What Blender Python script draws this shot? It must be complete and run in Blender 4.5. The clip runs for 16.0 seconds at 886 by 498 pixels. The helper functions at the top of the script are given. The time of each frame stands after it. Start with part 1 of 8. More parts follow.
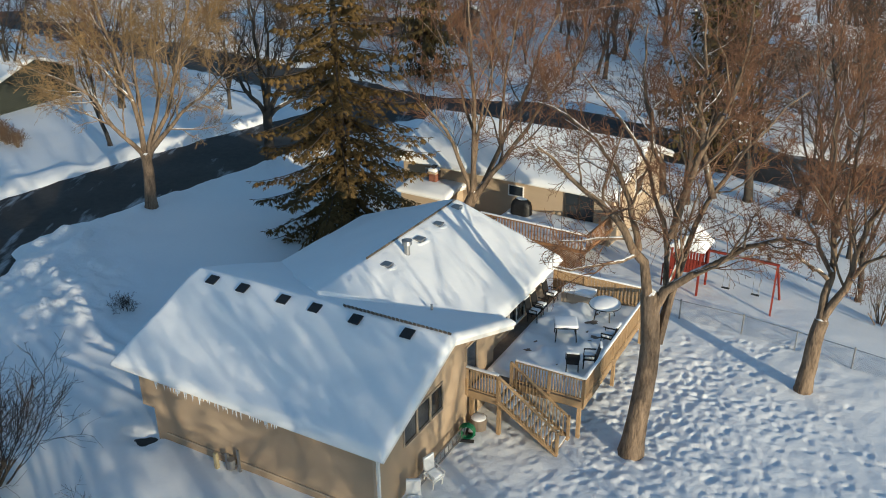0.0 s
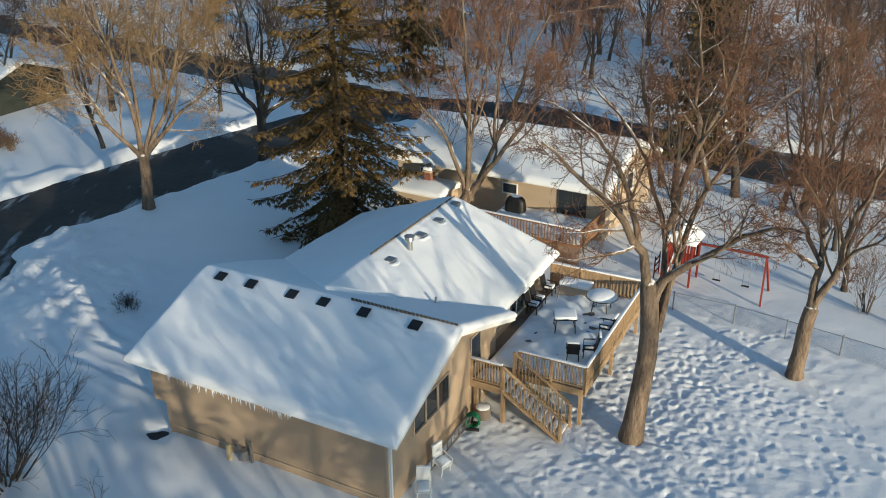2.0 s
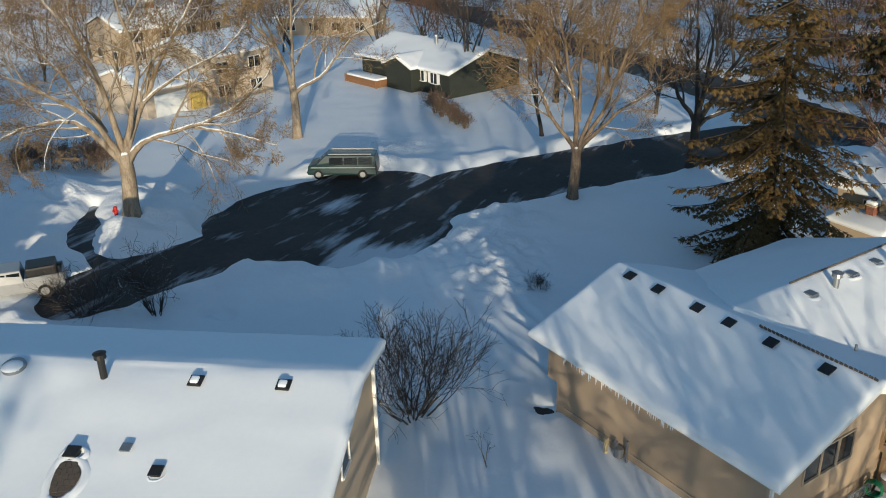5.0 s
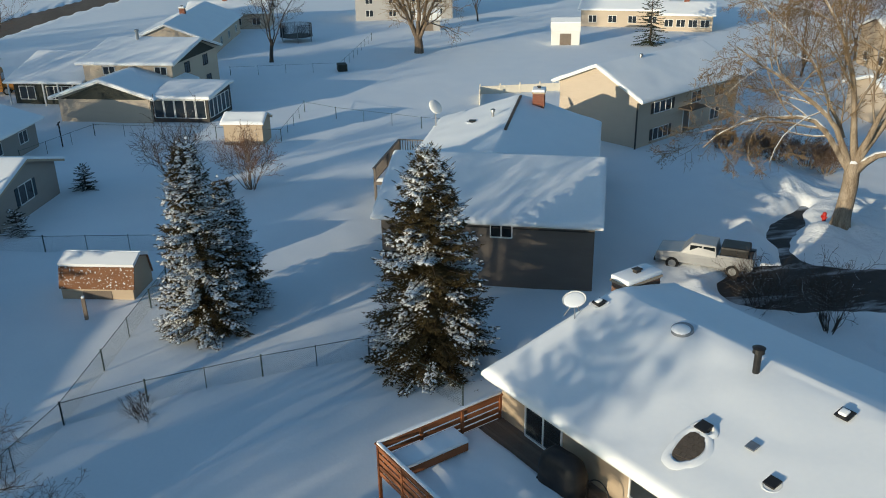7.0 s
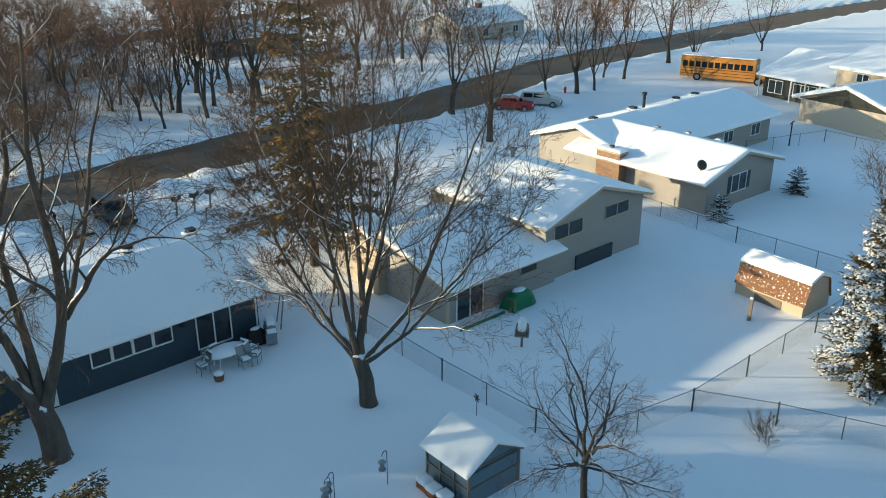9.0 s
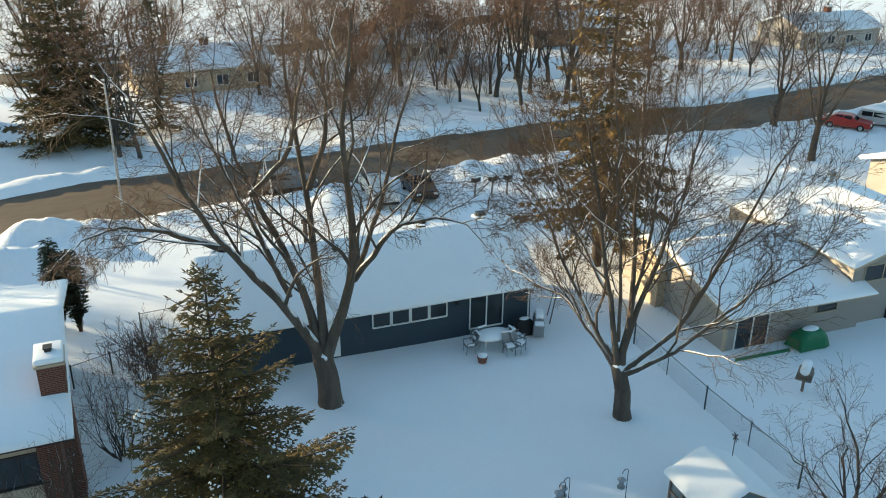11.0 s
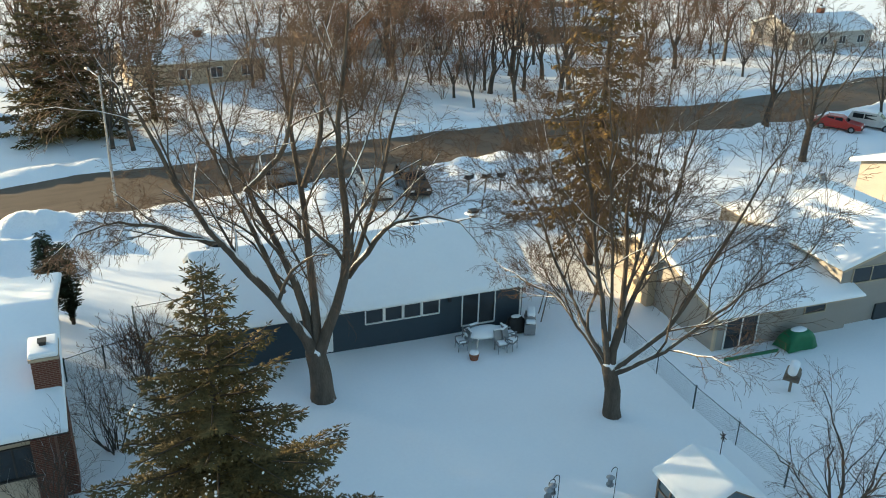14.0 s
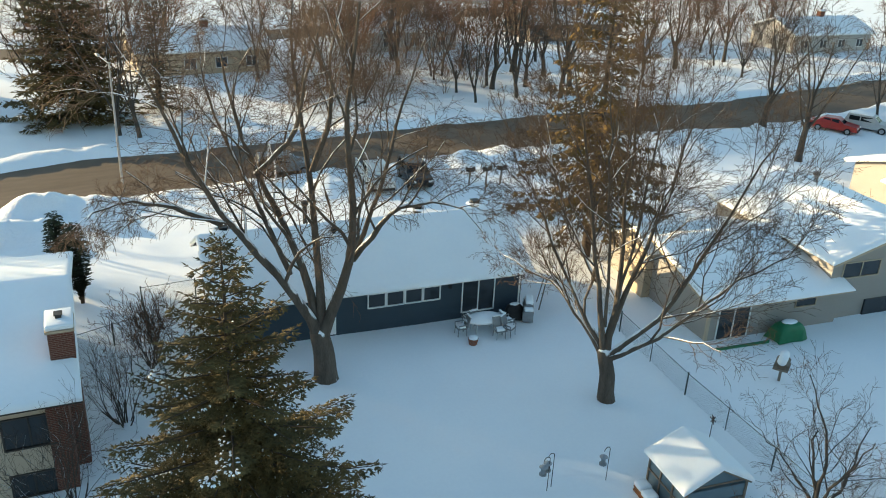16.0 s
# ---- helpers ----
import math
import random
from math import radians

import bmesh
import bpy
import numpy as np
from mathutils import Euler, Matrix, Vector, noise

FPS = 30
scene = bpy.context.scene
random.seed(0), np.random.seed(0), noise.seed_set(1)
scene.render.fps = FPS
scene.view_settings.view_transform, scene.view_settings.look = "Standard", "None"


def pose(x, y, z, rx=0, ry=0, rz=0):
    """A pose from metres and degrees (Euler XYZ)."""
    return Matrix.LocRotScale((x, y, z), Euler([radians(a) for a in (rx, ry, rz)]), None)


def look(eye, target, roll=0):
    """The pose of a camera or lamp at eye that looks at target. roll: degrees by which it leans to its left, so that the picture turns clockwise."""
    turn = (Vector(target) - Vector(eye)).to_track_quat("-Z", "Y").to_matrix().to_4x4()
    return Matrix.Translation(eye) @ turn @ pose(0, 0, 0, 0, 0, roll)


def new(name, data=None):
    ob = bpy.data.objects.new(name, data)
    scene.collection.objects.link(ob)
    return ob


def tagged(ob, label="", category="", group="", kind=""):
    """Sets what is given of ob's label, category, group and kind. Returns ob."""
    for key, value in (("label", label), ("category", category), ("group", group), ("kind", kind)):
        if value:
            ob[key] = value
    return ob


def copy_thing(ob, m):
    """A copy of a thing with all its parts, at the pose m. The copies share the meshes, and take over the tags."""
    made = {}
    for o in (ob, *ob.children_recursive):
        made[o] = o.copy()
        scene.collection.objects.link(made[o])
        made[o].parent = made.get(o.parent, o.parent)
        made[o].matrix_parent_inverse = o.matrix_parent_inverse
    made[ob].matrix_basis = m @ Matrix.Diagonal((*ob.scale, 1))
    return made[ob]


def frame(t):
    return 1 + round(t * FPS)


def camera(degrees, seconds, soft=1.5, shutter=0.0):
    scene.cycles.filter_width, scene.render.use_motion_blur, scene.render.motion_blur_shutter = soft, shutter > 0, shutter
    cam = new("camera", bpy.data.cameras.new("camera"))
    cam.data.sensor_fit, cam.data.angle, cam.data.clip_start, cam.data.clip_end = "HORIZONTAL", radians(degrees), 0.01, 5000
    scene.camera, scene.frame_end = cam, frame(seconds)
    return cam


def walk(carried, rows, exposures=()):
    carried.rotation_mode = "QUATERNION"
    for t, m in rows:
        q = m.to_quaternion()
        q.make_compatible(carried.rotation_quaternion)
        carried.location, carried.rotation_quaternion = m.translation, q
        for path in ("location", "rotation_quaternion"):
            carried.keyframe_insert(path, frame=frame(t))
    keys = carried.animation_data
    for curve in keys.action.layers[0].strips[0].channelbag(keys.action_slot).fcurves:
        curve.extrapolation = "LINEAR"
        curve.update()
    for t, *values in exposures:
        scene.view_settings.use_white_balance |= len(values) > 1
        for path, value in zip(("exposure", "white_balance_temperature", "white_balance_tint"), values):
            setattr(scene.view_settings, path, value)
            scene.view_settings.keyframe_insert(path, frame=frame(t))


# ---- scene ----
cam = camera(55.3, 16.0, soft=1.0)
PATH = [
    (0, (2.197, 1.933, 20.223), (2.165, 3.76, 19.41), -0.4),
    (0.5, (1.917, 1.621, 20.253), (1.895, 3.448, 19.441), -0.4),
    (1, (1.676, 1.331, 20.288), (1.672, 3.16, 19.48), -0.4),
    (1.5, (1.478, 1.135, 20.323), (1.482, 2.964, 19.514), -0.5),
    (2, (1.329, 0.938, 20.336), (1.34, 2.767, 19.527), -0.5),
    (2.5, (1.155, 0.736, 20.363), (1.166, 2.566, 19.555), -0.6),
    (3, (0.935, 0.644, 20.313), (0.945, 2.473, 19.505), -0.6),
    (3.2, (0.864, 0.649, 20.304), (0.873, 2.478, 19.495), -0.7),
    (5.3, (1.04, 0.513, 20.589), (-0.042, 2.0, 19.802), -1.2),
    (5.5, (1.04, 0.525, 20.611), (-0.16, 1.919, 19.827), -1.1),
    (6, (1.095, 0.544, 20.636), (-0.373, 1.66, 19.862), -1.2),
    (6.5, (1.047, 0.532, 20.62), (-0.627, 1.311, 19.853), -1.1),
    (7, (0.929, 0.588, 20.568), (-0.872, 1.004, 19.804), -1.1),
    (7.5, (0.74, 0.533, 20.555), (-1.11, 0.572, 19.797), -0.9),
    (8, (0.476, 0.556, 20.579), (-1.344, 0.209, 19.825), -0.7),
    (8.5, (0.189, 0.627, 20.696), (-1.521, -0.085, 19.943), -0.5),
    (9, (-0.148, 0.718, 20.84), (-1.67, -0.337, 20.086), -0.1),
    (9.5, (-0.447, 0.923, 20.984), (-1.725, -0.414, 20.224), 0.1),
    (10, (-0.723, 1.044, 21.081), (-1.744, -0.494, 20.312), 0.4),
    (12.5, (-1.095, 1.179, 21.3), (-2.123, -0.345, 20.512), 0.9),
    (13, (-0.99, 1.198, 21.343), (-2.018, -0.325, 20.554), 1.1),
    (13.5, (-0.891, 1.206, 21.403), (-1.928, -0.312, 20.614), 1.3),
    (14, (-0.846, 1.229, 21.444), (-1.882, -0.289, 20.655), 1.5),
    (14.5, (-0.787, 1.2, 21.487), (-1.818, -0.321, 20.698), 1.8),
    (15, (-0.619, 1.367, 21.484), (-1.646, -0.159, 20.697), 2.0),
    (15.5, (-0.29, 1.658, 21.458), (-1.321, 0.138, 20.667), 2.5),
    (16, (0.018, 2.12, 21.421), (-1.022, 0.608, 20.626), 2.7),
]
walk(cam, [(t, look(eye, target, roll)) for t, eye, target, roll in PATH], exposures=[(0, 0.33, 5520, 0), (3, 0.33, 5520, 0), (5.5, 0.06, 5390, 1), (6.5, 0.02, 5390, 0), (7.5, 0.14, 5480, -2), (8, 0.38, 5410, -3), (9, 0.99, 5850, -3), (10, 1.37, 6430, -2), (16, 1.46, 6690, -2)])

# ---------------------------------------------------------------- world and sun
SUN_AZ, SUN_EL = 147.5, 9.0
world = bpy.data.worlds.new("world")
scene.world = world
world.use_nodes = True
wn = world.node_tree
sky = wn.nodes.new("ShaderNodeTexSky")
sky.sky_type, sky.sun_disc = "NISHITA", False
sky.sun_elevation, sky.sun_rotation = radians(SUN_EL), radians(SUN_AZ)
sky.air_density, sky.dust_density, sky.ozone_density = 1.0, 0.6, 1.6
wn.nodes["Background"].inputs["Strength"].default_value = 0.148
wn.links.new(sky.outputs[0], wn.nodes["Background"].inputs["Color"])
sun_data = bpy.data.lights.new("sun", "SUN")
sun_data.energy, sun_data.angle, sun_data.color = 4.9, radians(0.45), (1.0, 0.755, 0.49)
sun = new("sun", sun_data)
sun_from = Vector((math.sin(radians(SUN_AZ)) * math.cos(radians(SUN_EL)), math.cos(radians(SUN_AZ)) * math.cos(radians(SUN_EL)), math.sin(radians(SUN_EL))))
sun.matrix_world = look(sun_from * 100, (0, 0, 0))

# ---------------------------------------------------------------- materials
def material(name, color, rough=0.8, metal=0.0, second=None, scale=4.0, detail_scale=40.0, bump=0.0, bump_scale=30.0, amount=0.6,
             stretch=(1, 1, 1), spread=0.0, snow=0.0, spec=0.3, bump_dist=0.02):
    """A node material: two colours mixed by broad and fine noise, bump, and settled snow on what faces up."""
    m = bpy.data.materials.new(name)
    m.use_nodes = True
    nt = m.node_tree
    b = nt.nodes["Principled BSDF"]
    b.inputs["Roughness"].default_value, b.inputs["Metallic"].default_value = rough, metal
    b.inputs["Specular IOR Level"].default_value = spec
    tc = nt.nodes.new("ShaderNodeTexCoord")
    mp = nt.nodes.new("ShaderNodeMapping")
    mp.inputs["Scale"].default_value = stretch
    nt.links.new(tc.outputs["Object"], mp.inputs["Vector"])
    big, fine = nt.nodes.new("ShaderNodeTexNoise"), nt.nodes.new("ShaderNodeTexNoise")
    big.inputs["Scale"].default_value, big.inputs["Detail"].default_value = scale, 5
    fine.inputs["Scale"].default_value, fine.inputs["Detail"].default_value = detail_scale, 3
    for n in (big, fine):
        nt.links.new(mp.outputs[0], n.inputs["Vector"])
    add = nt.nodes.new("ShaderNodeMath")
    add.operation = "MULTIPLY_ADD"
    add.inputs[1].default_value = 0.4
    nt.links.new(fine.outputs[0], add.inputs[0])
    sub = nt.nodes.new("ShaderNodeMath")
    sub.operation = "MULTIPLY"
    sub.inputs[1].default_value = 0.6
    nt.links.new(big.outputs[0], sub.inputs[0])
    nt.links.new(sub.outputs[0], add.inputs[2])
    ramp = nt.nodes.new("ShaderNodeMapRange")
    ramp.inputs["From Min"].default_value, ramp.inputs["From Max"].default_value = 0.35, 0.65
    ramp.inputs["To Max"].default_value = amount
    nt.links.new(add.outputs[0], ramp.inputs["Value"])
    mix = nt.nodes.new("ShaderNodeMix")
    mix.data_type = "RGBA"
    mix.inputs["A"].default_value = (*color, 1)
    mix.inputs["B"].default_value = (*(second or tuple(c * 0.7 for c in color)), 1)
    nt.links.new(ramp.outputs[0], mix.inputs["Factor"])
    out = mix.outputs["Result"]
    if spread:
        info = nt.nodes.new("ShaderNodeObjectInfo")
        hsv = nt.nodes.new("ShaderNodeHueSaturation")
        rng = nt.nodes.new("ShaderNodeMapRange")
        rng.inputs["To Min"].default_value, rng.inputs["To Max"].default_value = 1 - spread, 1 + spread
        nt.links.new(info.outputs["Random"], rng.inputs["Value"])
        nt.links.new(rng.outputs[0], hsv.inputs["Value"])
        nt.links.new(out, hsv.inputs["Color"])
        out = hsv.outputs[0]
    if snow:
        geo = nt.nodes.new("ShaderNodeNewGeometry")
        sep = nt.nodes.new("ShaderNodeSeparateXYZ")
        nt.links.new(geo.outputs["Normal"], sep.inputs[0])
        plus = nt.nodes.new("ShaderNodeMath")
        plus.operation = "MULTIPLY_ADD"
        plus.inputs[1].default_value = 0.9
        nt.links.new(big.outputs[0], plus.inputs[0])
        nt.links.new(sep.outputs["Z"], plus.inputs[2])
        step = nt.nodes.new("ShaderNodeMapRange")
        step.inputs["From Min"].default_value, step.inputs["From Max"].default_value = 1.5 - snow, 1.6 - snow
        nt.links.new(plus.outputs[0], step.inputs["Value"])
        cover = nt.nodes.new("ShaderNodeMix")
        cover.data_type = "RGBA"
        cover.inputs["B"].default_value = (0.82, 0.83, 0.85, 1)
        nt.links.new(out, cover.inputs["A"])
        nt.links.new(step.outputs[0], cover.inputs["Factor"])
        out = cover.outputs["Result"]
    nt.links.new(out, b.inputs["Base Color"])
    if bump:
        bn = nt.nodes.new("ShaderNodeTexNoise")
        bn.inputs["Scale"].default_value, bn.inputs["Detail"].default_value = bump_scale, 6
        nt.links.new(mp.outputs[0], bn.inputs["Vector"])
        bp = nt.nodes.new("ShaderNodeBump")
        bp.inputs["Strength"].default_value, bp.inputs["Distance"].default_value = bump, bump_dist
        nt.links.new(bn.outputs[0], bp.inputs["Height"])
        nt.links.new(bp.outputs[0], b.inputs["Normal"])
    return m


def roughen(m):
    """Adds a fine broken-snow relief where the ground's own "rough" value is high."""
    nt = m.node_tree
    old = next(n for n in nt.nodes if n.type == "BUMP")
    at = nt.nodes.new("ShaderNodeAttribute")
    at.attribute_name = "rough"
    tc = nt.nodes.new("ShaderNodeTexCoord")
    ns = nt.nodes.new("ShaderNodeTexNoise")
    ns.inputs["Scale"].default_value, ns.inputs["Detail"].default_value, ns.inputs["Roughness"].default_value = 4.5, 4, 0.6
    nt.links.new(tc.outputs["Object"], ns.inputs["Vector"])
    bp = nt.nodes.new("ShaderNodeBump")
    bp.inputs["Distance"].default_value = 0.12
    nt.links.new(at.outputs["Fac"], bp.inputs["Strength"])
    nt.links.new(ns.outputs[0], bp.inputs["Height"])
    nt.links.new(old.outputs[0], bp.inputs["Normal"])
    nt.links.new(bp.outputs[0], nt.nodes["Principled BSDF"].inputs["Normal"])


def drifted(m, low, high, scale, stretch=(1, 1, 1)):
    """Blown and packed snow lying in patches on a road."""
    nt = m.node_tree
    b = nt.nodes["Principled BSDF"]
    src = b.inputs["Base Color"].links[0].from_socket
    tc = nt.nodes.new("ShaderNodeTexCoord")
    mp = nt.nodes.new("ShaderNodeMapping")
    mp.inputs["Scale"].default_value, mp.inputs["Rotation"].default_value = stretch, (0, 0, radians(-58))
    nt.links.new(tc.outputs["Object"], mp.inputs[0])
    ns = nt.nodes.new("ShaderNodeTexNoise")
    ns.inputs["Scale"].default_value, ns.inputs["Detail"].default_value, ns.inputs["Roughness"].default_value = scale, 6, 0.62
    nt.links.new(mp.outputs[0], ns.inputs["Vector"])
    at = nt.nodes.new("ShaderNodeAttribute")
    at.attribute_name = "rough"
    ad = nt.nodes.new("ShaderNodeMath")
    nt.links.new(ns.outputs[0], ad.inputs[0])
    nt.links.new(at.outputs["Fac"], ad.inputs[1])
    mr = nt.nodes.new("ShaderNodeMapRange")
    mr.inputs["From Min"].default_value, mr.inputs["From Max"].default_value = low, high
    nt.links.new(ad.outputs[0], mr.inputs["Value"])
    mx = nt.nodes.new("ShaderNodeMix")
    mx.data_type = "RGBA"
    mx.inputs["B"].default_value = (0.62, 0.64, 0.67, 1)
    nt.links.new(src, mx.inputs["A"])
    nt.links.new(mr.outputs[0], mx.inputs["Factor"])
    nt.links.new(mx.outputs["Result"], b.inputs["Base Color"])


def lap_siding(name, color, second, pitch=0.2, depth=0.5):
    """Painted wall boards: horizontal laps as bump, with a weathered tone."""
    m = material(name, color, 0.7, second=second, scale=0.6, detail_scale=14, stretch=(1, 1, 3))
    nt = m.node_tree
    tc = nt.nodes.new("ShaderNodeTexCoord")
    sep = nt.nodes.new("ShaderNodeSeparateXYZ")
    nt.links.new(tc.outputs["Object"], sep.inputs[0])
    div = nt.nodes.new("ShaderNodeMath")
    div.operation = "DIVIDE"
    div.inputs[1].default_value = pitch
    nt.links.new(sep.outputs["Z"], div.inputs[0])
    fr = nt.nodes.new("ShaderNodeMath")
    fr.operation = "FRACT"
    nt.links.new(div.outputs[0], fr.inputs[0])
    bp = nt.nodes.new("ShaderNodeBump")
    bp.invert = True
    bp.inputs["Strength"].default_value, bp.inputs["Distance"].default_value = depth, 0.03
    nt.links.new(fr.outputs[0], bp.inputs["Height"])
    nt.links.new(bp.outputs[0], nt.nodes["Principled BSDF"].inputs["Normal"])
    return m


SNOW = material("snow", (0.86, 0.87, 0.88), 0.7, second=(0.78, 0.80, 0.83), scale=0.35, detail_scale=6, bump=0.12, bump_scale=5.0, bump_dist=0.025, spec=0.15, amount=0.5)
roughen(SNOW)
ROOF_SNOW = material("roof_snow", (0.87, 0.88, 0.89), 0.7, second=(0.80, 0.82, 0.85), scale=0.5, detail_scale=5, bump=0.10, bump_scale=1.4, bump_dist=0.06, spec=0.15, amount=0.5)
ASPHALT = material("asphalt", (0.036, 0.033, 0.031), 0.75, second=(0.085, 0.076, 0.068), scale=0.25, detail_scale=2.5, bump=0.3, bump_scale=40, spec=0.2)
drifted(ASPHALT, 0.60, 0.80, 0.75, (1, 0.22, 1))
SALT_ROAD = material("salted_asphalt", (0.115, 0.086, 0.062), 0.8, second=(0.20, 0.152, 0.112), scale=0.2, detail_scale=1.5, bump=0.3, bump_scale=30, spec=0.2, stretch=(0.3, 1, 1))
BARK = material("bark", (0.075, 0.054, 0.038), 0.9, second=(0.27, 0.20, 0.14), scale=5, detail_scale=22, bump=1.0, bump_scale=14, stretch=(1, 1, 0.22), snow=0.44, amount=0.9, bump_dist=0.05)
BARK_DARK = material("dark_bark", (0.040, 0.034, 0.030), 0.9, second=(0.10, 0.085, 0.07), scale=3, detail_scale=25, bump=0.8, bump_scale=22, stretch=(1, 1, 0.25), snow=0.32)
# wood inside the conifers: the shade under the boughs is put into its colour
BARK_SHADED = material("shaded_bark", (0.045, 0.034, 0.026), 0.95, second=(0.09, 0.068, 0.05), scale=3, detail_scale=25)
BARK_SNOWY = material("snowy_bark", (0.060, 0.047, 0.038), 0.9, second=(0.17, 0.135, 0.105), scale=3, detail_scale=25, bump=0.8, bump_scale=22, stretch=(1, 1, 0.25), snow=0.62)
BARK_PALE = material("pale_bark", (0.15, 0.11, 0.072), 0.9, second=(0.40, 0.33, 0.25), scale=3, detail_scale=18, bump=0.9, bump_scale=14, stretch=(1, 1, 0.3), snow=0.58, amount=0.9, bump_dist=0.05)
TWIG = material("twigs", (0.145, 0.076, 0.045), 0.9, second=(0.23, 0.125, 0.075), scale=1.5, detail_scale=12, spread=0.15)
TWIG_WARM = material("warm_twigs", (0.20, 0.135, 0.065), 0.9, second=(0.30, 0.20, 0.10), scale=1.5, detail_scale=12, spread=0.12)
TWIG_BROWN = material("brown_twigs", (0.095, 0.062, 0.043), 0.9, second=(0.17, 0.11, 0.072), scale=1.5, detail_scale=12, spread=0.12)
TWIG_DARK = material("dark_twigs", (0.055, 0.042, 0.034), 0.9, second=(0.11, 0.08, 0.06), scale=1.5, detail_scale=12, spread=0.12)
NEEDLE = material("needles", (0.022, 0.032, 0.016), 0.75, second=(0.06, 0.058, 0.022), scale=1.2, detail_scale=9, spread=0.1)
# both olive needles carry golden sun highlights painted into the second tone
NEEDLE_BROWN = material("olive_needles", (0.034, 0.029, 0.011), 0.8, second=(0.15, 0.096, 0.031), scale=0.8, detail_scale=9, spread=0.1)
NEEDLE_SUNLIT = material("sunlit_olive_needles", (0.046, 0.038, 0.015), 0.75, second=(0.25, 0.17, 0.062), scale=0.9, detail_scale=9, spread=0.1, spec=0.2)
NEEDLE_RUST = material("rusty_needles", (0.065, 0.047, 0.018), 0.8, second=(0.24, 0.145, 0.055), scale=0.7, detail_scale=7, spread=0.1, spec=0.1)
NEEDLE_BLUE = material("blue_needles", (0.022, 0.032, 0.026), 0.75, second=(0.055, 0.05, 0.028), scale=1.2, detail_scale=9, spread=0.1)
STUCCO = material("beige_stucco", (0.42, 0.32, 0.22), 0.9, second=(0.36, 0.27, 0.185), scale=0.8, detail_scale=20, bump=0.3, bump_scale=60)
SIDING_BEIGE = lap_siding("beige_siding", (0.47, 0.37, 0.26), (0.42, 0.325, 0.225))
SIDING_GREY = lap_siding("grey_siding", (0.42, 0.40, 0.38), (0.37, 0.35, 0.33))
SIDING_TAUPE = lap_siding("taupe_siding", (0.31, 0.28, 0.25), (0.27, 0.245, 0.22))
SIDING_BROWN = lap_siding("brown_siding", (0.13, 0.11, 0.095), (0.17, 0.145, 0.125), 0.25)
SIDING_TAN = lap_siding("tan_siding", (0.46, 0.36, 0.25), (0.40, 0.31, 0.22))
SIDING_BLUE = lap_siding("slate_blue_siding", (0.032, 0.050, 0.066), (0.042, 0.06, 0.078))
SIDING_GREEN = lap_siding("dark_green_siding", (0.026, 0.030, 0.024), (0.036, 0.040, 0.032))
SIDING_CREAM = lap_siding("cream_siding", (0.52, 0.43, 0.33), (0.47, 0.385, 0.295))
SIDING_WHITE = lap_siding("white_siding", (0.75, 0.73, 0.68), (0.68, 0.66, 0.62))
TRIM_WHITE = material("white_trim", (0.78, 0.77, 0.74), 0.6, second=(0.68, 0.67, 0.65), scale=2)
TRIM_DARK = material("dark_trim", (0.035, 0.032, 0.03), 0.6, second=(0.055, 0.05, 0.045), scale=2)
TRIM_TAN = material("tan_trim", (0.45, 0.36, 0.26), 0.6, second=(0.38, 0.30, 0.22), scale=2)
SHINGLE = material("shingles", (0.075, 0.062, 0.05), 0.95, second=(0.13, 0.105, 0.085), scale=3, detail_scale=25, bump=0.6, bump_scale=20)
GLASS = material("window_glass", (0.02, 0.025, 0.03), 0.06, second=(0.035, 0.04, 0.045), scale=0.8, spec=0.6)
METAL = material("galvanised_metal", (0.33, 0.34, 0.35), 0.45, 0.8, second=(0.25, 0.25, 0.26), scale=5)
BLACK = material("black_plastic", (0.012, 0.012, 0.013), 0.5, second=(0.03, 0.03, 0.03), scale=5)
BRICK_MAT = material("red_brick", (0.27, 0.085, 0.045), 0.9, second=(0.18, 0.06, 0.035), scale=3, detail_scale=20, bump=0.4, bump_scale=30)
BRICK_TAN = material("tan_brick", (0.36, 0.23, 0.13), 0.9, second=(0.27, 0.17, 0.10), scale=3, detail_scale=20, bump=0.4, bump_scale=30)


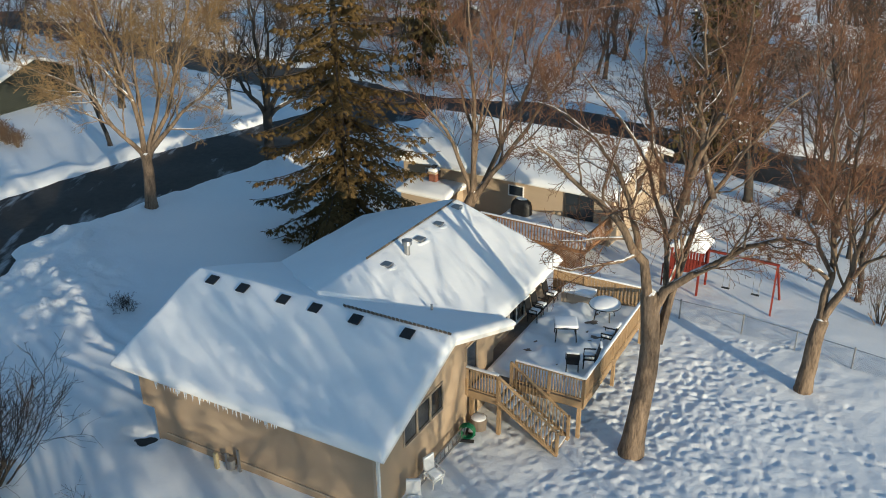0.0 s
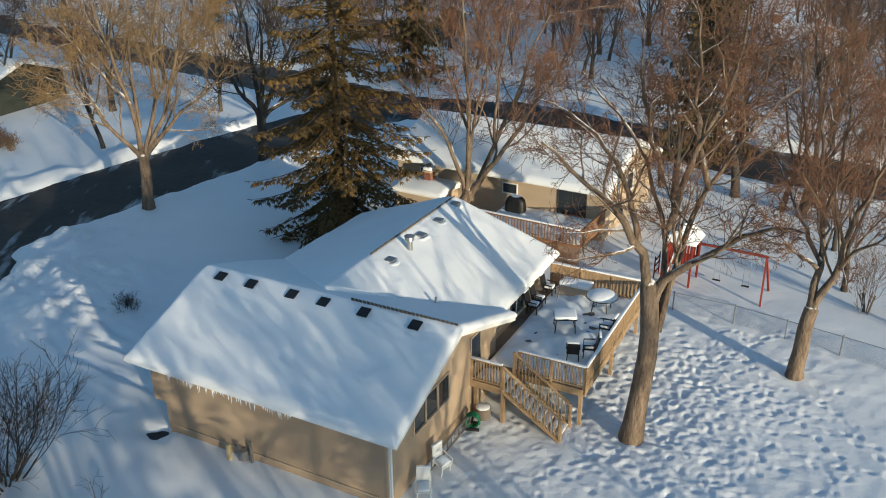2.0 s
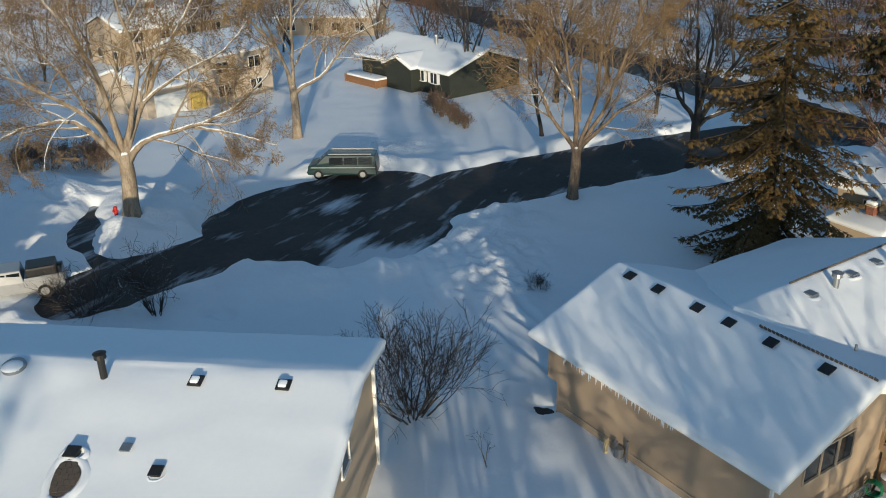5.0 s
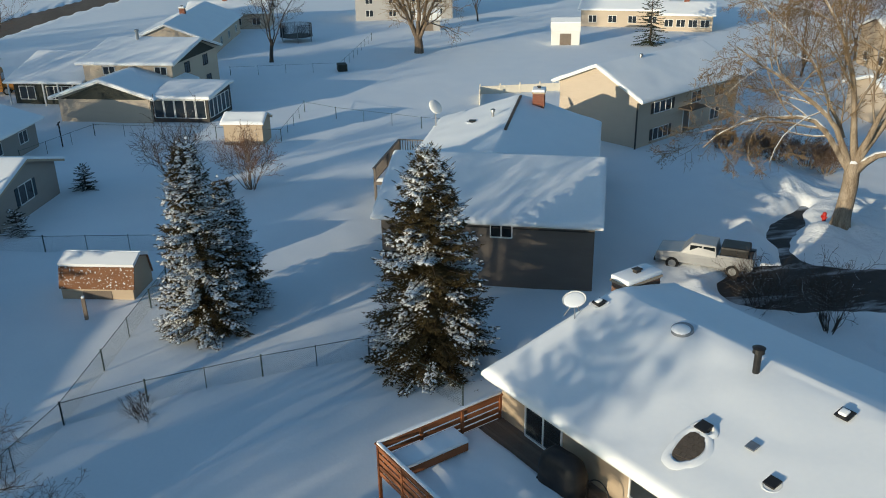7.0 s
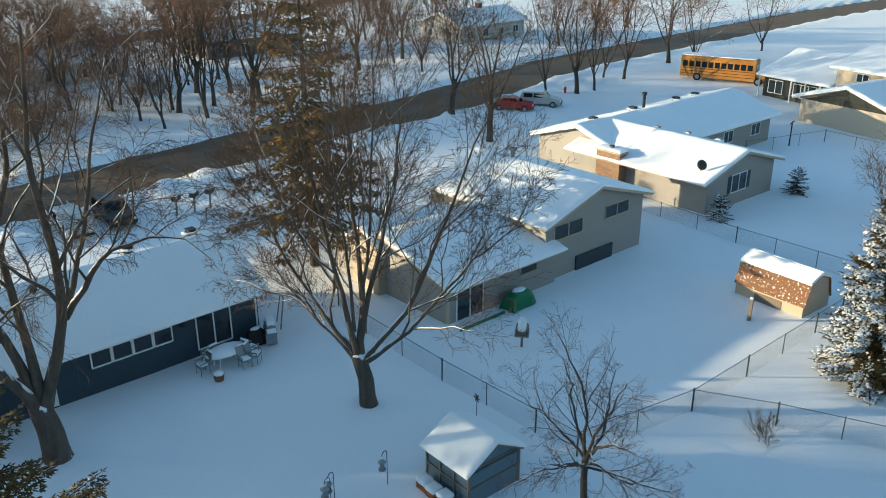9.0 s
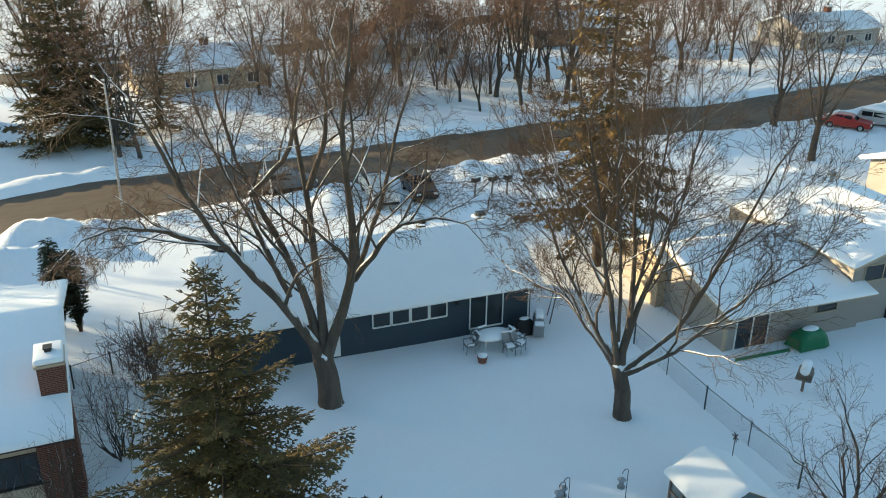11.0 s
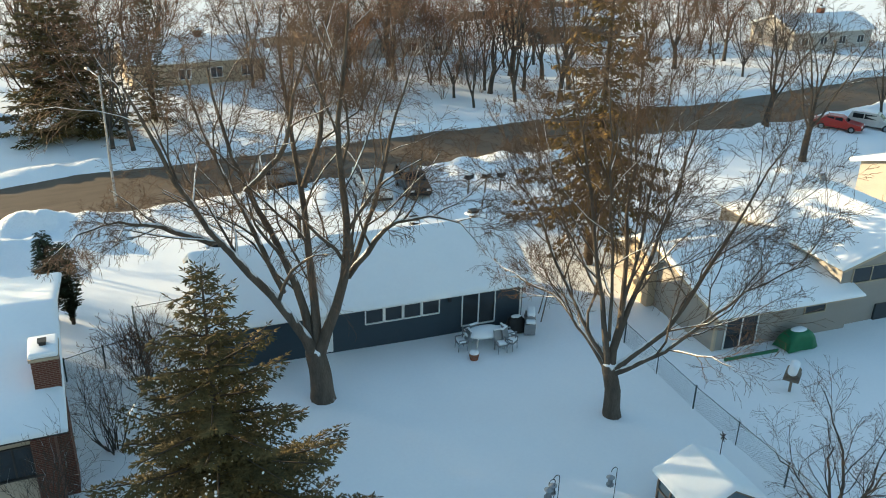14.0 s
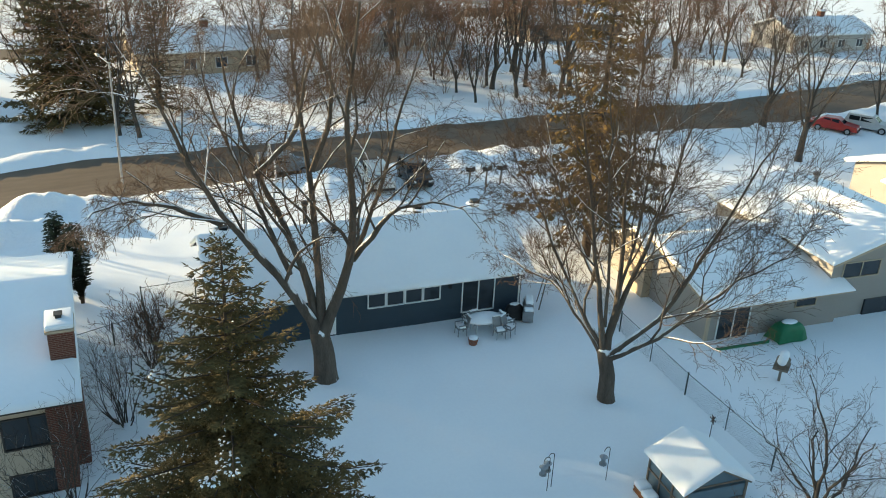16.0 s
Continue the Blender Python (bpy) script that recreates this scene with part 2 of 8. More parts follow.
def bricked(m, wide=0.215, high=0.075):
    """Courses of brick with pale, sunken mortar on upright faces."""
    nt = m.node_tree
    b = nt.nodes["Principled BSDF"]
    src = b.inputs["Base Color"].links[0].from_socket
    tc, sep, com = nt.nodes.new("ShaderNodeTexCoord"), nt.nodes.new("ShaderNodeSeparateXYZ"), nt.nodes.new("ShaderNodeCombineXYZ")
    ad = nt.nodes.new("ShaderNodeMath")
    nt.links.new(tc.outputs["Object"], sep.inputs[0])
    nt.links.new(sep.outputs["X"], ad.inputs[0])
    nt.links.new(sep.outputs["Y"], ad.inputs[1])
    nt.links.new(ad.outputs[0], com.inputs["X"])
    nt.links.new(sep.outputs["Z"], com.inputs["Y"])
    br = nt.nodes.new("ShaderNodeTexBrick")
    br.inputs["Scale"].default_value = 1.0
    br.inputs["Brick Width"].default_value, br.inputs["Row Height"].default_value, br.inputs["Mortar Size"].default_value = wide, high, 0.012
    br.inputs["Color1"].default_value, br.inputs["Color2"].default_value, br.inputs["Mortar"].default_value = (1, 1, 1, 1), (0.72, 0.62, 0.58, 1), (0.9, 0.85, 0.8, 1)
    nt.links.new(com.outputs[0], br.inputs["Vector"])
    mx, mo = nt.nodes.new("ShaderNodeMix"), nt.nodes.new("ShaderNodeMix")
    mx.data_type = mo.data_type = "RGBA"
    mx.blend_type = "MULTIPLY"
    mx.inputs["Factor"].default_value = 1.0
    nt.links.new(src, mx.inputs["A"])
    nt.links.new(br.outputs["Color"], mx.inputs["B"])
    mo.inputs["B"].default_value = (0.20, 0.13, 0.10, 1)
    nt.links.new(br.outputs["Fac"], mo.inputs["Factor"])
    nt.links.new(mx.outputs["Result"], mo.inputs["A"])
    nt.links.new(mo.outputs["Result"], b.inputs["Base Color"])


bricked(BRICK_MAT)
bricked(BRICK_TAN)
BRICK_BROWN = material("brown_brick", (0.21, 0.125, 0.075), 0.9, second=(0.14, 0.085, 0.055), scale=3, detail_scale=20, bump=0.4, bump_scale=30)
bricked(BRICK_BROWN)
BRICK_DARK = material("dark_red_brick", (0.15, 0.045, 0.028), 0.9, second=(0.09, 0.035, 0.024), scale=3, detail_scale=20, bump=0.4, bump_scale=30)
bricked(BRICK_DARK)
CEDAR = material("red_cedar_boards", (0.30, 0.115, 0.045), 0.75, second=(0.20, 0.075, 0.03), scale=2, detail_scale=25, stretch=(1, 1, 6), bump=0.3)
DECKBROWN = material("brown_stained_deck", (0.24, 0.125, 0.06), 0.8, second=(0.15, 0.08, 0.04), scale=2, detail_scale=25, bump=0.3, spread=0.1)
DECKWOOD = material("treated_deck_wood", (0.36, 0.25, 0.14), 0.8, second=(0.26, 0.175, 0.10), scale=2, detail_scale=25, bump=0.3, spread=0.1)
GREY_WOOD = material("weathered_wood", (0.20, 0.16, 0.125), 0.85, second=(0.13, 0.105, 0.085), scale=2, detail_scale=25, bump=0.3, spread=0.1)

# ---------------------------------------------------------------- building helpers
def mesh_data(name, verts, faces, mat=None, smooth=False):
    me = bpy.data.meshes.new(name)
    me.from_pydata([tuple(v) for v in verts], [], [tuple(f) for f in faces])
    if mat:
        me.materials.append(mat)
    if smooth:
        me.polygons.foreach_set("use_smooth", [True] * len(me.polygons))
    me.update()
    return me


def part(name, bm, mat, parent, label="", smooth=False):
    """Links a bmesh, or (verts, faces), as one mesh under a thing or a part."""
    if isinstance(bm, tuple) and isinstance(bm[1], np.ndarray):
        me = array_mesh(name, bm[0], bm[1], mat, smooth)
    elif isinstance(bm, tuple):
        me = mesh_data(name, bm[0], bm[1], mat, smooth)
    else:
        me = bpy.data.meshes.new(name)
        bm.to_mesh(me)
        bm.free()
        me.materials.append(mat)
        if smooth:
            me.polygons.foreach_set("use_smooth", [True] * len(me.polygons))
    ob = new(name, me)
    ob.parent = parent
    if label:
        ob["label"] = label
    return ob


def thing(name, m, label, category, group="", kind=""):
    ob = new(name)
    ob.matrix_world = m
    ob.empty_display_size = 0.3
    return tagged(ob, label, category, group, kind)


def box(bm, x0, x1, y0, y1, z0, z1, bevel=0.0, m=None):
    vs = [bm.verts.new((x, y, z)) for z in (z0, z1) for y in (y0, y1) for x in (x0, x1)]
    fs = [bm.faces.new([vs[i] for i in f]) for f in ((0, 2, 3, 1), (4, 5, 7, 6), (0, 1, 5, 4), (2, 6, 7, 3), (0, 4, 6, 2), (1, 3, 7, 5))]
    if bevel:
        es = list({e for f in fs for e in f.edges})
        r = bmesh.ops.bevel(bm, geom=es, offset=bevel, segments=2, affect="EDGES", profile=0.6)
        vs = list({v for f in r["faces"] for v in f.verts} | {v for v in vs if v.is_valid})
    if m is not None:
        bmesh.ops.transform(bm, matrix=m, verts=vs)
    return bm


def boxes(*specs, bevel=0.0):
    bm = bmesh.new()
    for s in specs:
        box(bm, *s, bevel=bevel)
    return bm


def bar(bm, a, b, w, h=None, spin=0.0):
    """A square bar from a to b."""
    a, b = Vector(a), Vector(b)
    d = b - a
    m = Matrix.Translation(a) @ d.to_track_quat("Z", "X").to_matrix().to_4x4() @ Matrix.Rotation(spin, 4, "Z")
    h = h or w
    box(bm, -w / 2, w / 2, -h / 2, h / 2, 0, d.length, m=m)
    return bm


def rod(bm, a, b, r0, r1=None, n=8):
    a, b = Vector(a), Vector(b)
    d = b - a
    m = Matrix.Translation((a + b) / 2) @ d.to_track_quat("Z", "X").to_matrix().to_4x4()
    bmesh.ops.create_cone(bm, cap_ends=True, segments=n, radius1=r0, radius2=r0 if r1 is None else r1, depth=d.length, matrix=m)
    return bm


def tubes(groups, sides):
    """Tubes along branches: groups of (points N x k x 3, radii N x k) give vertices and quads as arrays."""
    verts, faces, off = [], [], 0
    ang = np.arange(sides) * 2 * math.pi / sides
    ring = np.arange(sides)
    for pts, rad in groups:
        pts, rad = np.asarray(pts, float), np.asarray(rad, float)
        if not len(pts):
            continue
        n, k = rad.shape
        d = np.gradient(pts, axis=1)
        d /= np.linalg.norm(d, axis=2)[..., None] + 1e-9
        ref = np.where(np.abs(d[:, :1, :1]) < 0.8, np.array([1.0, 0.2, 0.1]), np.array([0.1, 1.0, 0.2]))
        a = np.cross(d, ref)
        a /= np.linalg.norm(a, axis=2)[..., None] + 1e-9
        c = np.cross(d, a)
        v = pts[:, :, None] + rad[:, :, None, None] * (np.cos(ang)[:, None] * a[:, :, None] + np.sin(ang)[:, None] * c[:, :, None])
        verts.append(v.reshape(-1, 3))
        p = off + (np.arange(n)[:, None, None] * k + np.arange(k - 1)[None, :, None]) * sides
        nxt = (ring + 1) % sides
        q = np.stack([p + ring, p + nxt, p + sides + nxt, p + sides + ring], -1)
        faces.append(q.reshape(-1, 4))
        off += n * k * sides
    return np.concatenate(verts), np.concatenate(faces)


def array_mesh(name, verts, faces, mat, smooth=False):
    verts, faces = np.asarray(verts, float), np.asarray(faces, np.int32)
    k = faces.shape[1]
    me = bpy.data.meshes.new(name)
    me.vertices.add(len(verts))
    me.vertices.foreach_set("co", verts.ravel())
    me.loops.add(faces.size)
    me.loops.foreach_set("vertex_index", faces.ravel())
    me.polygons.add(len(faces))
    me.polygons.foreach_set("loop_start", np.arange(0, faces.size, k, dtype=np.int32))
    if smooth:
        me.polygons.foreach_set("use_smooth", np.ones(len(faces), bool))
    me.materials.append(mat)
    me.update(calc_edges=True)
    return me

# ---------------------------------------------------------------- ground and roads
ROADS = [  # half width, line
    (4.6, [(-31.0, 44.5), (-25.5, 53.5), (-19.0, 63.5), (-11.5, 72.8), (-3.0, 81.5), (8.0, 79.0), (17.0, 71.0), (26.0, 63.0), (36.0, 56.0), (60.0, 42.0), (120.0, 8.0)]),
    (4.6, [(-3.0, 81.5), (-14.0, 92.0), (-32.0, 107.0), (-70.0, 138.0), (-140.0, 190.0)]),
    (4.9, [(90.0, -66.0), (6.0, -62.3), (-14.0, -62.5), (-32.0, -60.3), (-58.0, -58.5), (-79.0, -54.5), (-110.0, -54.6), (-142.0, -48.3), (-190.0, -39.0), (-300.0, -10.0)]),
    (4.5, [(40.0, -112.0), (-30.0, -114.0), (-51.0, -117.0), (-95.0, -128.0), (-160.0, -140.0)]),
    (3.2, [(-34.2, 38.0), (-35.6, 33.5), (-37.2, 28.5)]),
    (2.6, [(-35.0, 50.8), (-31.5, 53.0)]),
    (0.75, [(-37.5, 31.8), (-41.0, 32.0), (-43.4, 33.2), (-45.8, 35.0), (-48.5, 38.5)]),
]
BULB = (-31.6, 44.0, 8.6)
MOUNDS = [  # x, y, radius, height, lumps
    (-19.0, 43.5, 4.5, 1.0, 1.0), (-20.0, 48.0, 3.5, 0.7, 1.0), (-26.5, 33.8, 3.6, 0.9, 0.6), (-28.8, 33.0, 2.8, 0.7, 0.5),
    (-41.5, 37.0, 3.8, 1.0, 0.7), (-45.0, 41.5, 4.0, 0.9, 0.8), (-53.0, 38.0, 5.0, 1.1, 0.5), (-60.0, 40.0, 4.0, 1.0, 0.5),
    (-17.5, 39.5, 3.0, 0.8, 1.0), (-36.0, 58.5, 6.0, 0.5, 0.8), (-5.0, -54.0, 5.0, 1.2, 0.6), (-8.0, -55.5, 4.0, 0.9, 0.6),
    (-38.0, -53.0, 5.0, 0.6, 0.6), (-27.0, -52.5, 3.0, 0.8, 0.6), (-96.0, -46.0, 6.0, 0.8, 0.7), (-86.0, -46.0, 5.0, 0.7, 0.7),
    (-44.5, -52.0, 5.0, 0.7, 0.7), (-61.0, -49.0, 5.0, 0.7, 0.7),
]
TRACKS = [  # line of a wheel, depth
    ([(-22.1, 41.5), (-15.9, 35.2), (-10.6, 31.8)], 0.13), ([(-21.0, 42.6), (-14.6, 36.3), (-9.6, 33.2)], 0.13),
    ([(-21.6, 43.4), (-12.8, 35.9), (-8.5, 34.0)], 0.08), ([(-23.4, 41.0), (-17.3, 34.6), (-12.0, 30.8)], 0.07),
]
PATCHES = [(-10.2, 29.1, 0.75), (-29.3, 29.2, 0.45), (-28.2, 29.5, 0.55)]
TRAMPLED = [(9.0, 27.0, 9.0), (13.0, 33.0, 8.0), (5.0, 24.0, 6.0), (8.0, 41.0, 5.0)]


def spacing(lo, hi, step, far, *stretches):
    a = list(np.arange(lo, hi + step / 2, step))
    for near in stretches:     # closer steps along a stretch
        a = sorted([q for q in a if q < near[0] or q > near[1]] + list(np.arange(near[0], near[1], near[2])))
    s = step
    while a[-1] < far:
        s *= 1.055
        a.append(a[-1] + s)
    s = step
    while a[0] > -far:
        s *= 1.055
        a.insert(0, a[0] - s)
    return np.array(a)


NOISE = {}


def lumps(x, y, scale, seed, octaves=3):
    """Smooth value noise on arrays."""
    out, amp = np.zeros_like(x), 1.0
    for o in range(octaves):
        if seed + o not in NOISE:
            NOISE[seed + o] = np.random.RandomState(seed + o).rand(257, 257)
        tab = NOISE[seed + o]
        u, v = x / scale + 61.3 * o, y / scale + 17.7 * o
        i, j = np.floor(u).astype(int), np.floor(v).astype(int)
        fu, fv = u - i, v - j
        fu, fv = fu * fu * (3 - 2 * fu), fv * fv * (3 - 2 * fv)
        i, j = i % 256, j % 256
        val = (tab[i, j] * (1 - fu) + tab[i + 1, j] * fu) * (1 - fv) + (tab[i, j + 1] * (1 - fu) + tab[i + 1, j + 1] * fu) * fv
        out += amp * (val - 0.5)
        amp, scale = amp * 0.5, scale * 0.5
    return out


def road_distance(x, y):
    """Signed distance to the edge of the cleared roads."""
    best = np.hypot(x - BULB[0], y - BULB[1]) - BULB[2]
    for hw, line in ROADS:
        for (ax, ay), (bx, by) in zip(line, line[1:]):
            dx, dy = bx - ax, by - ay
            t = np.clip(((x - ax) * dx + (y - ay) * dy) / (dx * dx + dy * dy), 0, 1)
            best = np.minimum(best, np.hypot(x - ax - t * dx, y - ay - t * dy) - hw)
    return best


def snow_height(x, y):
    near = np.exp(-((np.hypot(x + 20, y) / 160) ** 4))
    sd = road_distance(x, y) + 0.9 * lumps(x, y, 3.0, 5) * near
    z = 0.10 * lumps(x, y, 14, 11) + 0.05 * lumps(x, y, 3.0, 21)
    rough = np.zeros_like(x)
    for mx, my, r, h, l in MOUNDS:
        d = np.hypot(x - mx, y - my) / r
        k = np.exp(-((d / 0.75) ** 2))
        z += h * k * (0.75 + 0.9 * lumps(x, y, 2.2, 31))
        rough = np.maximum(rough, l * k)
    z += rough * 0.30 * (np.abs(lumps(x, y, 1.2, 61)) - 0.15)
    for mx, my, r in TRAMPLED:
        rough = np.maximum(rough, 0.15 * np.exp(-((np.hypot(x - mx, y - my) / r) ** 4)))
    z += rough * (0.13 * np.clip(lumps(x, y, 0.95, 41, 2), -0.32, 0.45) + 0.05 * lumps(x, y, 2.6, 43, 2) + 0.42 * np.clip(lumps(x, y, 0.42, 47, 1) - 0.10 + 0.25 * lumps(x, y, 2.2, 53, 1), -0.5, 0.06))
    # tyre tracks and bare patches on the drive between the houses
    for line, deep in TRACKS:
        gone = np.full_like(x, 99.0)
        for (ax, ay), (bx, by) in zip(line, line[1:]):
            dx, dy = bx - ax, by - ay
            t = np.clip(((x - ax) * dx + (y - ay) * dy) / (dx * dx + dy * dy), 0, 1)
            gone = np.minimum(gone, np.hypot(x - ax - t * dx, y - ay - t * dy))
        gone = gone + 0.25 * lumps(x, y, 2, 77)
        z += deep * (0.45 * np.exp(-(((gone - 0.42) / 0.16) ** 2)) - np.exp(-((gone / 0.24) ** 2)) * (1 + 1.2 * lumps(x, y, 1.2, 78)))
    for mx, my, r in PATCHES:
        z -= 0.32 * np.exp(-(((np.hypot(x - mx, (y - my) * 1.2) + 0.6 * lumps(x, y, 0.8, 79)) / r) ** 4))
    bank = np.exp(-(((sd - 1.3) / 1.0) ** 2))
    z += bank * near * (0.28 + 0.55 * lumps(x, y, 2.0, 51)) * np.where(sd > -1, 1, 0)
    s = np.clip((sd + 0.7) / 1.2, 0, 1)
    s = s * s * (3 - 2 * s)
    return z * s + (s - 1) * 0.55, sd, 0.05 + 0.95 * np.clip(rough + 0.5 * bank * near, 0, 1)


def grid_sheet(name, xs, ys, zz, keep, mat, rough):
    nx, ny = len(xs), len(ys)
    X, Y = np.meshgrid(xs, ys, indexing="ij")
    co = np.stack([X, Y, zz], -1).reshape(-1, 3)
    i, j = np.meshgrid(np.arange(nx - 1), np.arange(ny - 1), indexing="ij")
    a = (i * ny + j)[keep]
    quads = np.stack([a, a + ny, a + ny + 1, a + 1], -1).reshape(-1, 4)
    used = np.unique(quads)
    back = np.zeros(len(co), int)
    back[used] = np.arange(len(used))
    co, quads = co[used], back[quads]
    me = array_mesh(name, co, quads, mat, True)
    me.attributes.new("rough", "FLOAT", "POINT").data.foreach_set("value", rough.ravel()[used].astype(np.float32))
    return new(name, me)


gx, gy = spacing(-66, 26, 0.42, 2600, (1, 22, 0.095), (-25, -9, 0.19)), spacing(-66, 72, 0.46, 2600, (18, 44, 0.10))
GX, GY = np.meshgrid(gx, gy, indexing="ij")
GZ, GS, GR = snow_height(GX, GY)


def footprints(trails, seed):
    """Presses lines of footprints with raised rims into the snow of the yard."""
    rng = np.random.RandomState(seed)
    for x, y, az, steps, wander in trails:
        for k in range(steps):
            az += rng.normal(0, wander)
            x, y = x + math.cos(az) * rng.uniform(0.45, 0.7), y + math.sin(az) * rng.uniform(0.45, 0.7)
            if not (1.3 < x < 18.5 and (24.2 if x > 6 else 20.0) < y < 37.0):
                break
            if abs(x - 3.0) < 5.5 and y > 27.5:      # the deck and the house
                az += 1.2
            px, py = x - math.sin(az) * (0.13 if k % 2 else -0.13), y + math.cos(az) * (0.13 if k % 2 else -0.13)
            i, j = np.searchsorted(gx, (px - 0.6, px + 0.6)), np.searchsorted(gy, (py - 0.6, py + 0.6))
            X, Y = GX[i[0]:i[1], j[0]:j[1]] - px, GY[i[0]:i[1], j[0]:j[1]] - py
            a = az + rng.normal(0, 0.3)
            u, v = X * math.cos(a) + Y * math.sin(a), -X * math.sin(a) + Y * math.cos(a)
            deep = rng.uniform(0.014, 0.042)
            d = np.hypot(u / rng.uniform(0.16, 0.24), v / rng.uniform(0.10, 0.14))
            GZ[i[0]:i[1], j[0]:j[1]] += deep * (0.3 * np.exp(-(((d - 1.4) / 0.4) ** 2)) - np.exp(-d ** 4))


walks = np.random.RandomState(7)
trails = [(walks.uniform(5.5, 12.0), walks.uniform(25.0, 34.5), walks.uniform(0, 6.283), 26, 0.75) for k in range(34)]
trails += [(walks.uniform(8.0, 15.0), walks.uniform(24.0, 34.0), walks.uniform(0, 6.283), 30, 0.30) for k in range(16)]
trails += [(6.0, 26.5, 0.45, 30, 0.08), (8.5, 28.0, 1.2, 26, 0.06), (7.5, 24.5, 0.1, 26, 0.10), (12.0, 36.0, -0.9, 26, 0.12)]
footprints(trails, 8)
ROAD_SNOW = 0.40 * np.exp(-((np.hypot((GX + 25.6) / 1.3, GY - 39.8) / 2.8) ** 2)) + 0.22 * np.exp(-((np.hypot(GX + 32.5, (GY - 46.0) / 2.0) / 1.2) ** 2)) + 0.09 * np.exp(-(((GS + 0.4) / 0.9) ** 2))
every = np.ones((len(gx) - 1, len(gy) - 1), bool)
tagged(grid_sheet("ground", gx, gy, GZ, every, SNOW, GR), "deep white snow cover with drifts and trampled footprints", "snow ground", kind="structure")
road_keep = ((GS[:-1, :-1] < 1.5) | ((np.abs(GX[:-1, :-1] + 19.5) < 11) & (np.abs(GY[:-1, :-1] - 33) < 6))) & (np.abs(GX[:-1, :-1]) < 330) & (np.abs(GY[:-1, :-1]) < 260)
flat = np.full_like(GX, -0.24)
south = GY[:-1, :-1] < 0
tagged(grid_sheet("road_north", gx, gy, flat, road_keep & ~south, ASPHALT, ROAD_SNOW), "dark wet asphalt of a plowed cul-de-sac street", "road", kind="structure")
tagged(grid_sheet("road_south", gx, gy, flat, road_keep & south, SALT_ROAD, ROAD_SNOW), "brownish salted asphalt of a plowed street", "road", kind="structure")


def ground_z(x, y):
    return float(snow_height(np.array([float(x)]), np.array([float(y)]))[0][0])


# ---------------------------------------------------------------- houses
def wing(house, a0, a1, b0, b1, zb, e0, e1, br, hr, wall_mat, trim, axis="u", og=0.4, o=0.5, snow=0.15, cover=(0.0, 0.0), seed=0, walls=True, fascia=0.16, valley=None):
    """A wing under a gable roof: the ridge runs along a from a0 to a1 at b = br. e0, e1, hr: heights of the snow's top at the eaves and the ridge. og: overhang at the gables."""
    og0, og1 = og if isinstance(og, tuple) else (og, og)
    def at(a, b, z):
        return (a, b, z) if axis == "u" else (b, a, z)

    def start(b):
        """Where the roof begins: at the gable, or along a valley that meets another roof."""
        if valley is None:
            return a0 - og0
        half = (br - b0 + o) if b < br else (b1 + o - br)
        return a0 + (valley - a0) * (1 - abs(b - br) / half)

    def solid(sections):
        n = len(sections[0])
        vs = [p for s in sections for p in s]
        fs = [tuple(range(n))[::-1], tuple(range(n * (len(sections) - 1), n * len(sections)))]
        for k in range(len(sections) - 1):
            for i in range(n):
                j = (i + 1) % n
                fs.append((k * n + i, k * n + j, (k + 1) * n + j, (k + 1) * n + i))
        return vs, fs

    def roof_z(b):
        return e0 + (hr - e0) * (b - (b0 - o)) / (br - b0 + o) if b < br else e1 + (hr - e1) * (b1 + o - b) / (b1 + o - br)

    def fix(vf):
        bm = bmesh.new()
        vs = [bm.verts.new(v) for v in vf[0]]
        for f in vf[1]:
            bm.faces.new([vs[i] for i in f])
        bmesh.ops.recalc_face_normals(bm, faces=bm.faces)
        return bm

    t = 0.16
    if walls:
        low = snow + t + 0.02
        sec = [(b0, zb), (b1, zb), (b1, roof_z(b1) - low), (br, hr - low), (b0, roof_z(b0) - low)]
        part("wall", fix(solid([[at(a, b, z) for b, z in sec] for a in (a0, a1)])), wall_mat, house)
    for lo, hi in ((b0 - o, br), (br, b1 + o)):
        sec = [(lo, roof_z(lo) - snow), (hi, roof_z(hi) - snow), (hi, roof_z(hi) - snow - t), (lo, roof_z(lo) - snow - t)]
        part("roof", fix(solid([[at(start(b), b, z) for b, z in sec], [at(a1 + og1, b, z) for b, z in sec]])), SHINGLE, house)
    # boards along the eaves and up the gables
    for b, s in ((b0 - o, -1), (b1 + o, 1)):
        bm = bmesh.new()
        z = roof_z(b) - snow
        p = [at(start(b), b, z - fascia - 0.03), at(a1 + og1, b + s * 0.05, z - 0.03)]
        box(bm, min(p[0][0], p[1][0]), max(p[0][0], p[1][0]), min(p[0][1], p[1][1]), max(p[0][1], p[1][1]), p[0][2], p[1][2])
        part("fascia", bm, trim, house)
    for a, s in ((a0 - og0, -1), (a1 + og1, 1)):
        if valley is not None and s < 0:
            continue
        vs, fs = [], []
        for da in (0.0, s * 0.05):
            for b, dz in ((b0 - o, 0), (br, 0), (b1 + o, 0), (b1 + o, -fascia - 0.06), (br, -fascia - 0.06), (b0 - o, -fascia - 0.06)):
                vs.append(at(a + da, b, roof_z(b) - snow + dz - 0.01))
        fs = [(0, 1, 4, 5), (1, 2, 3, 4), (6, 11, 10, 7), (7, 10, 9, 8), (0, 6, 7, 1), (1, 7, 8, 2), (5, 4, 10, 11), (4, 3, 9, 10), (0, 5, 11, 6), (2, 8, 9, 3)]
        part("rake_board", fix((vs, fs)), trim, house)
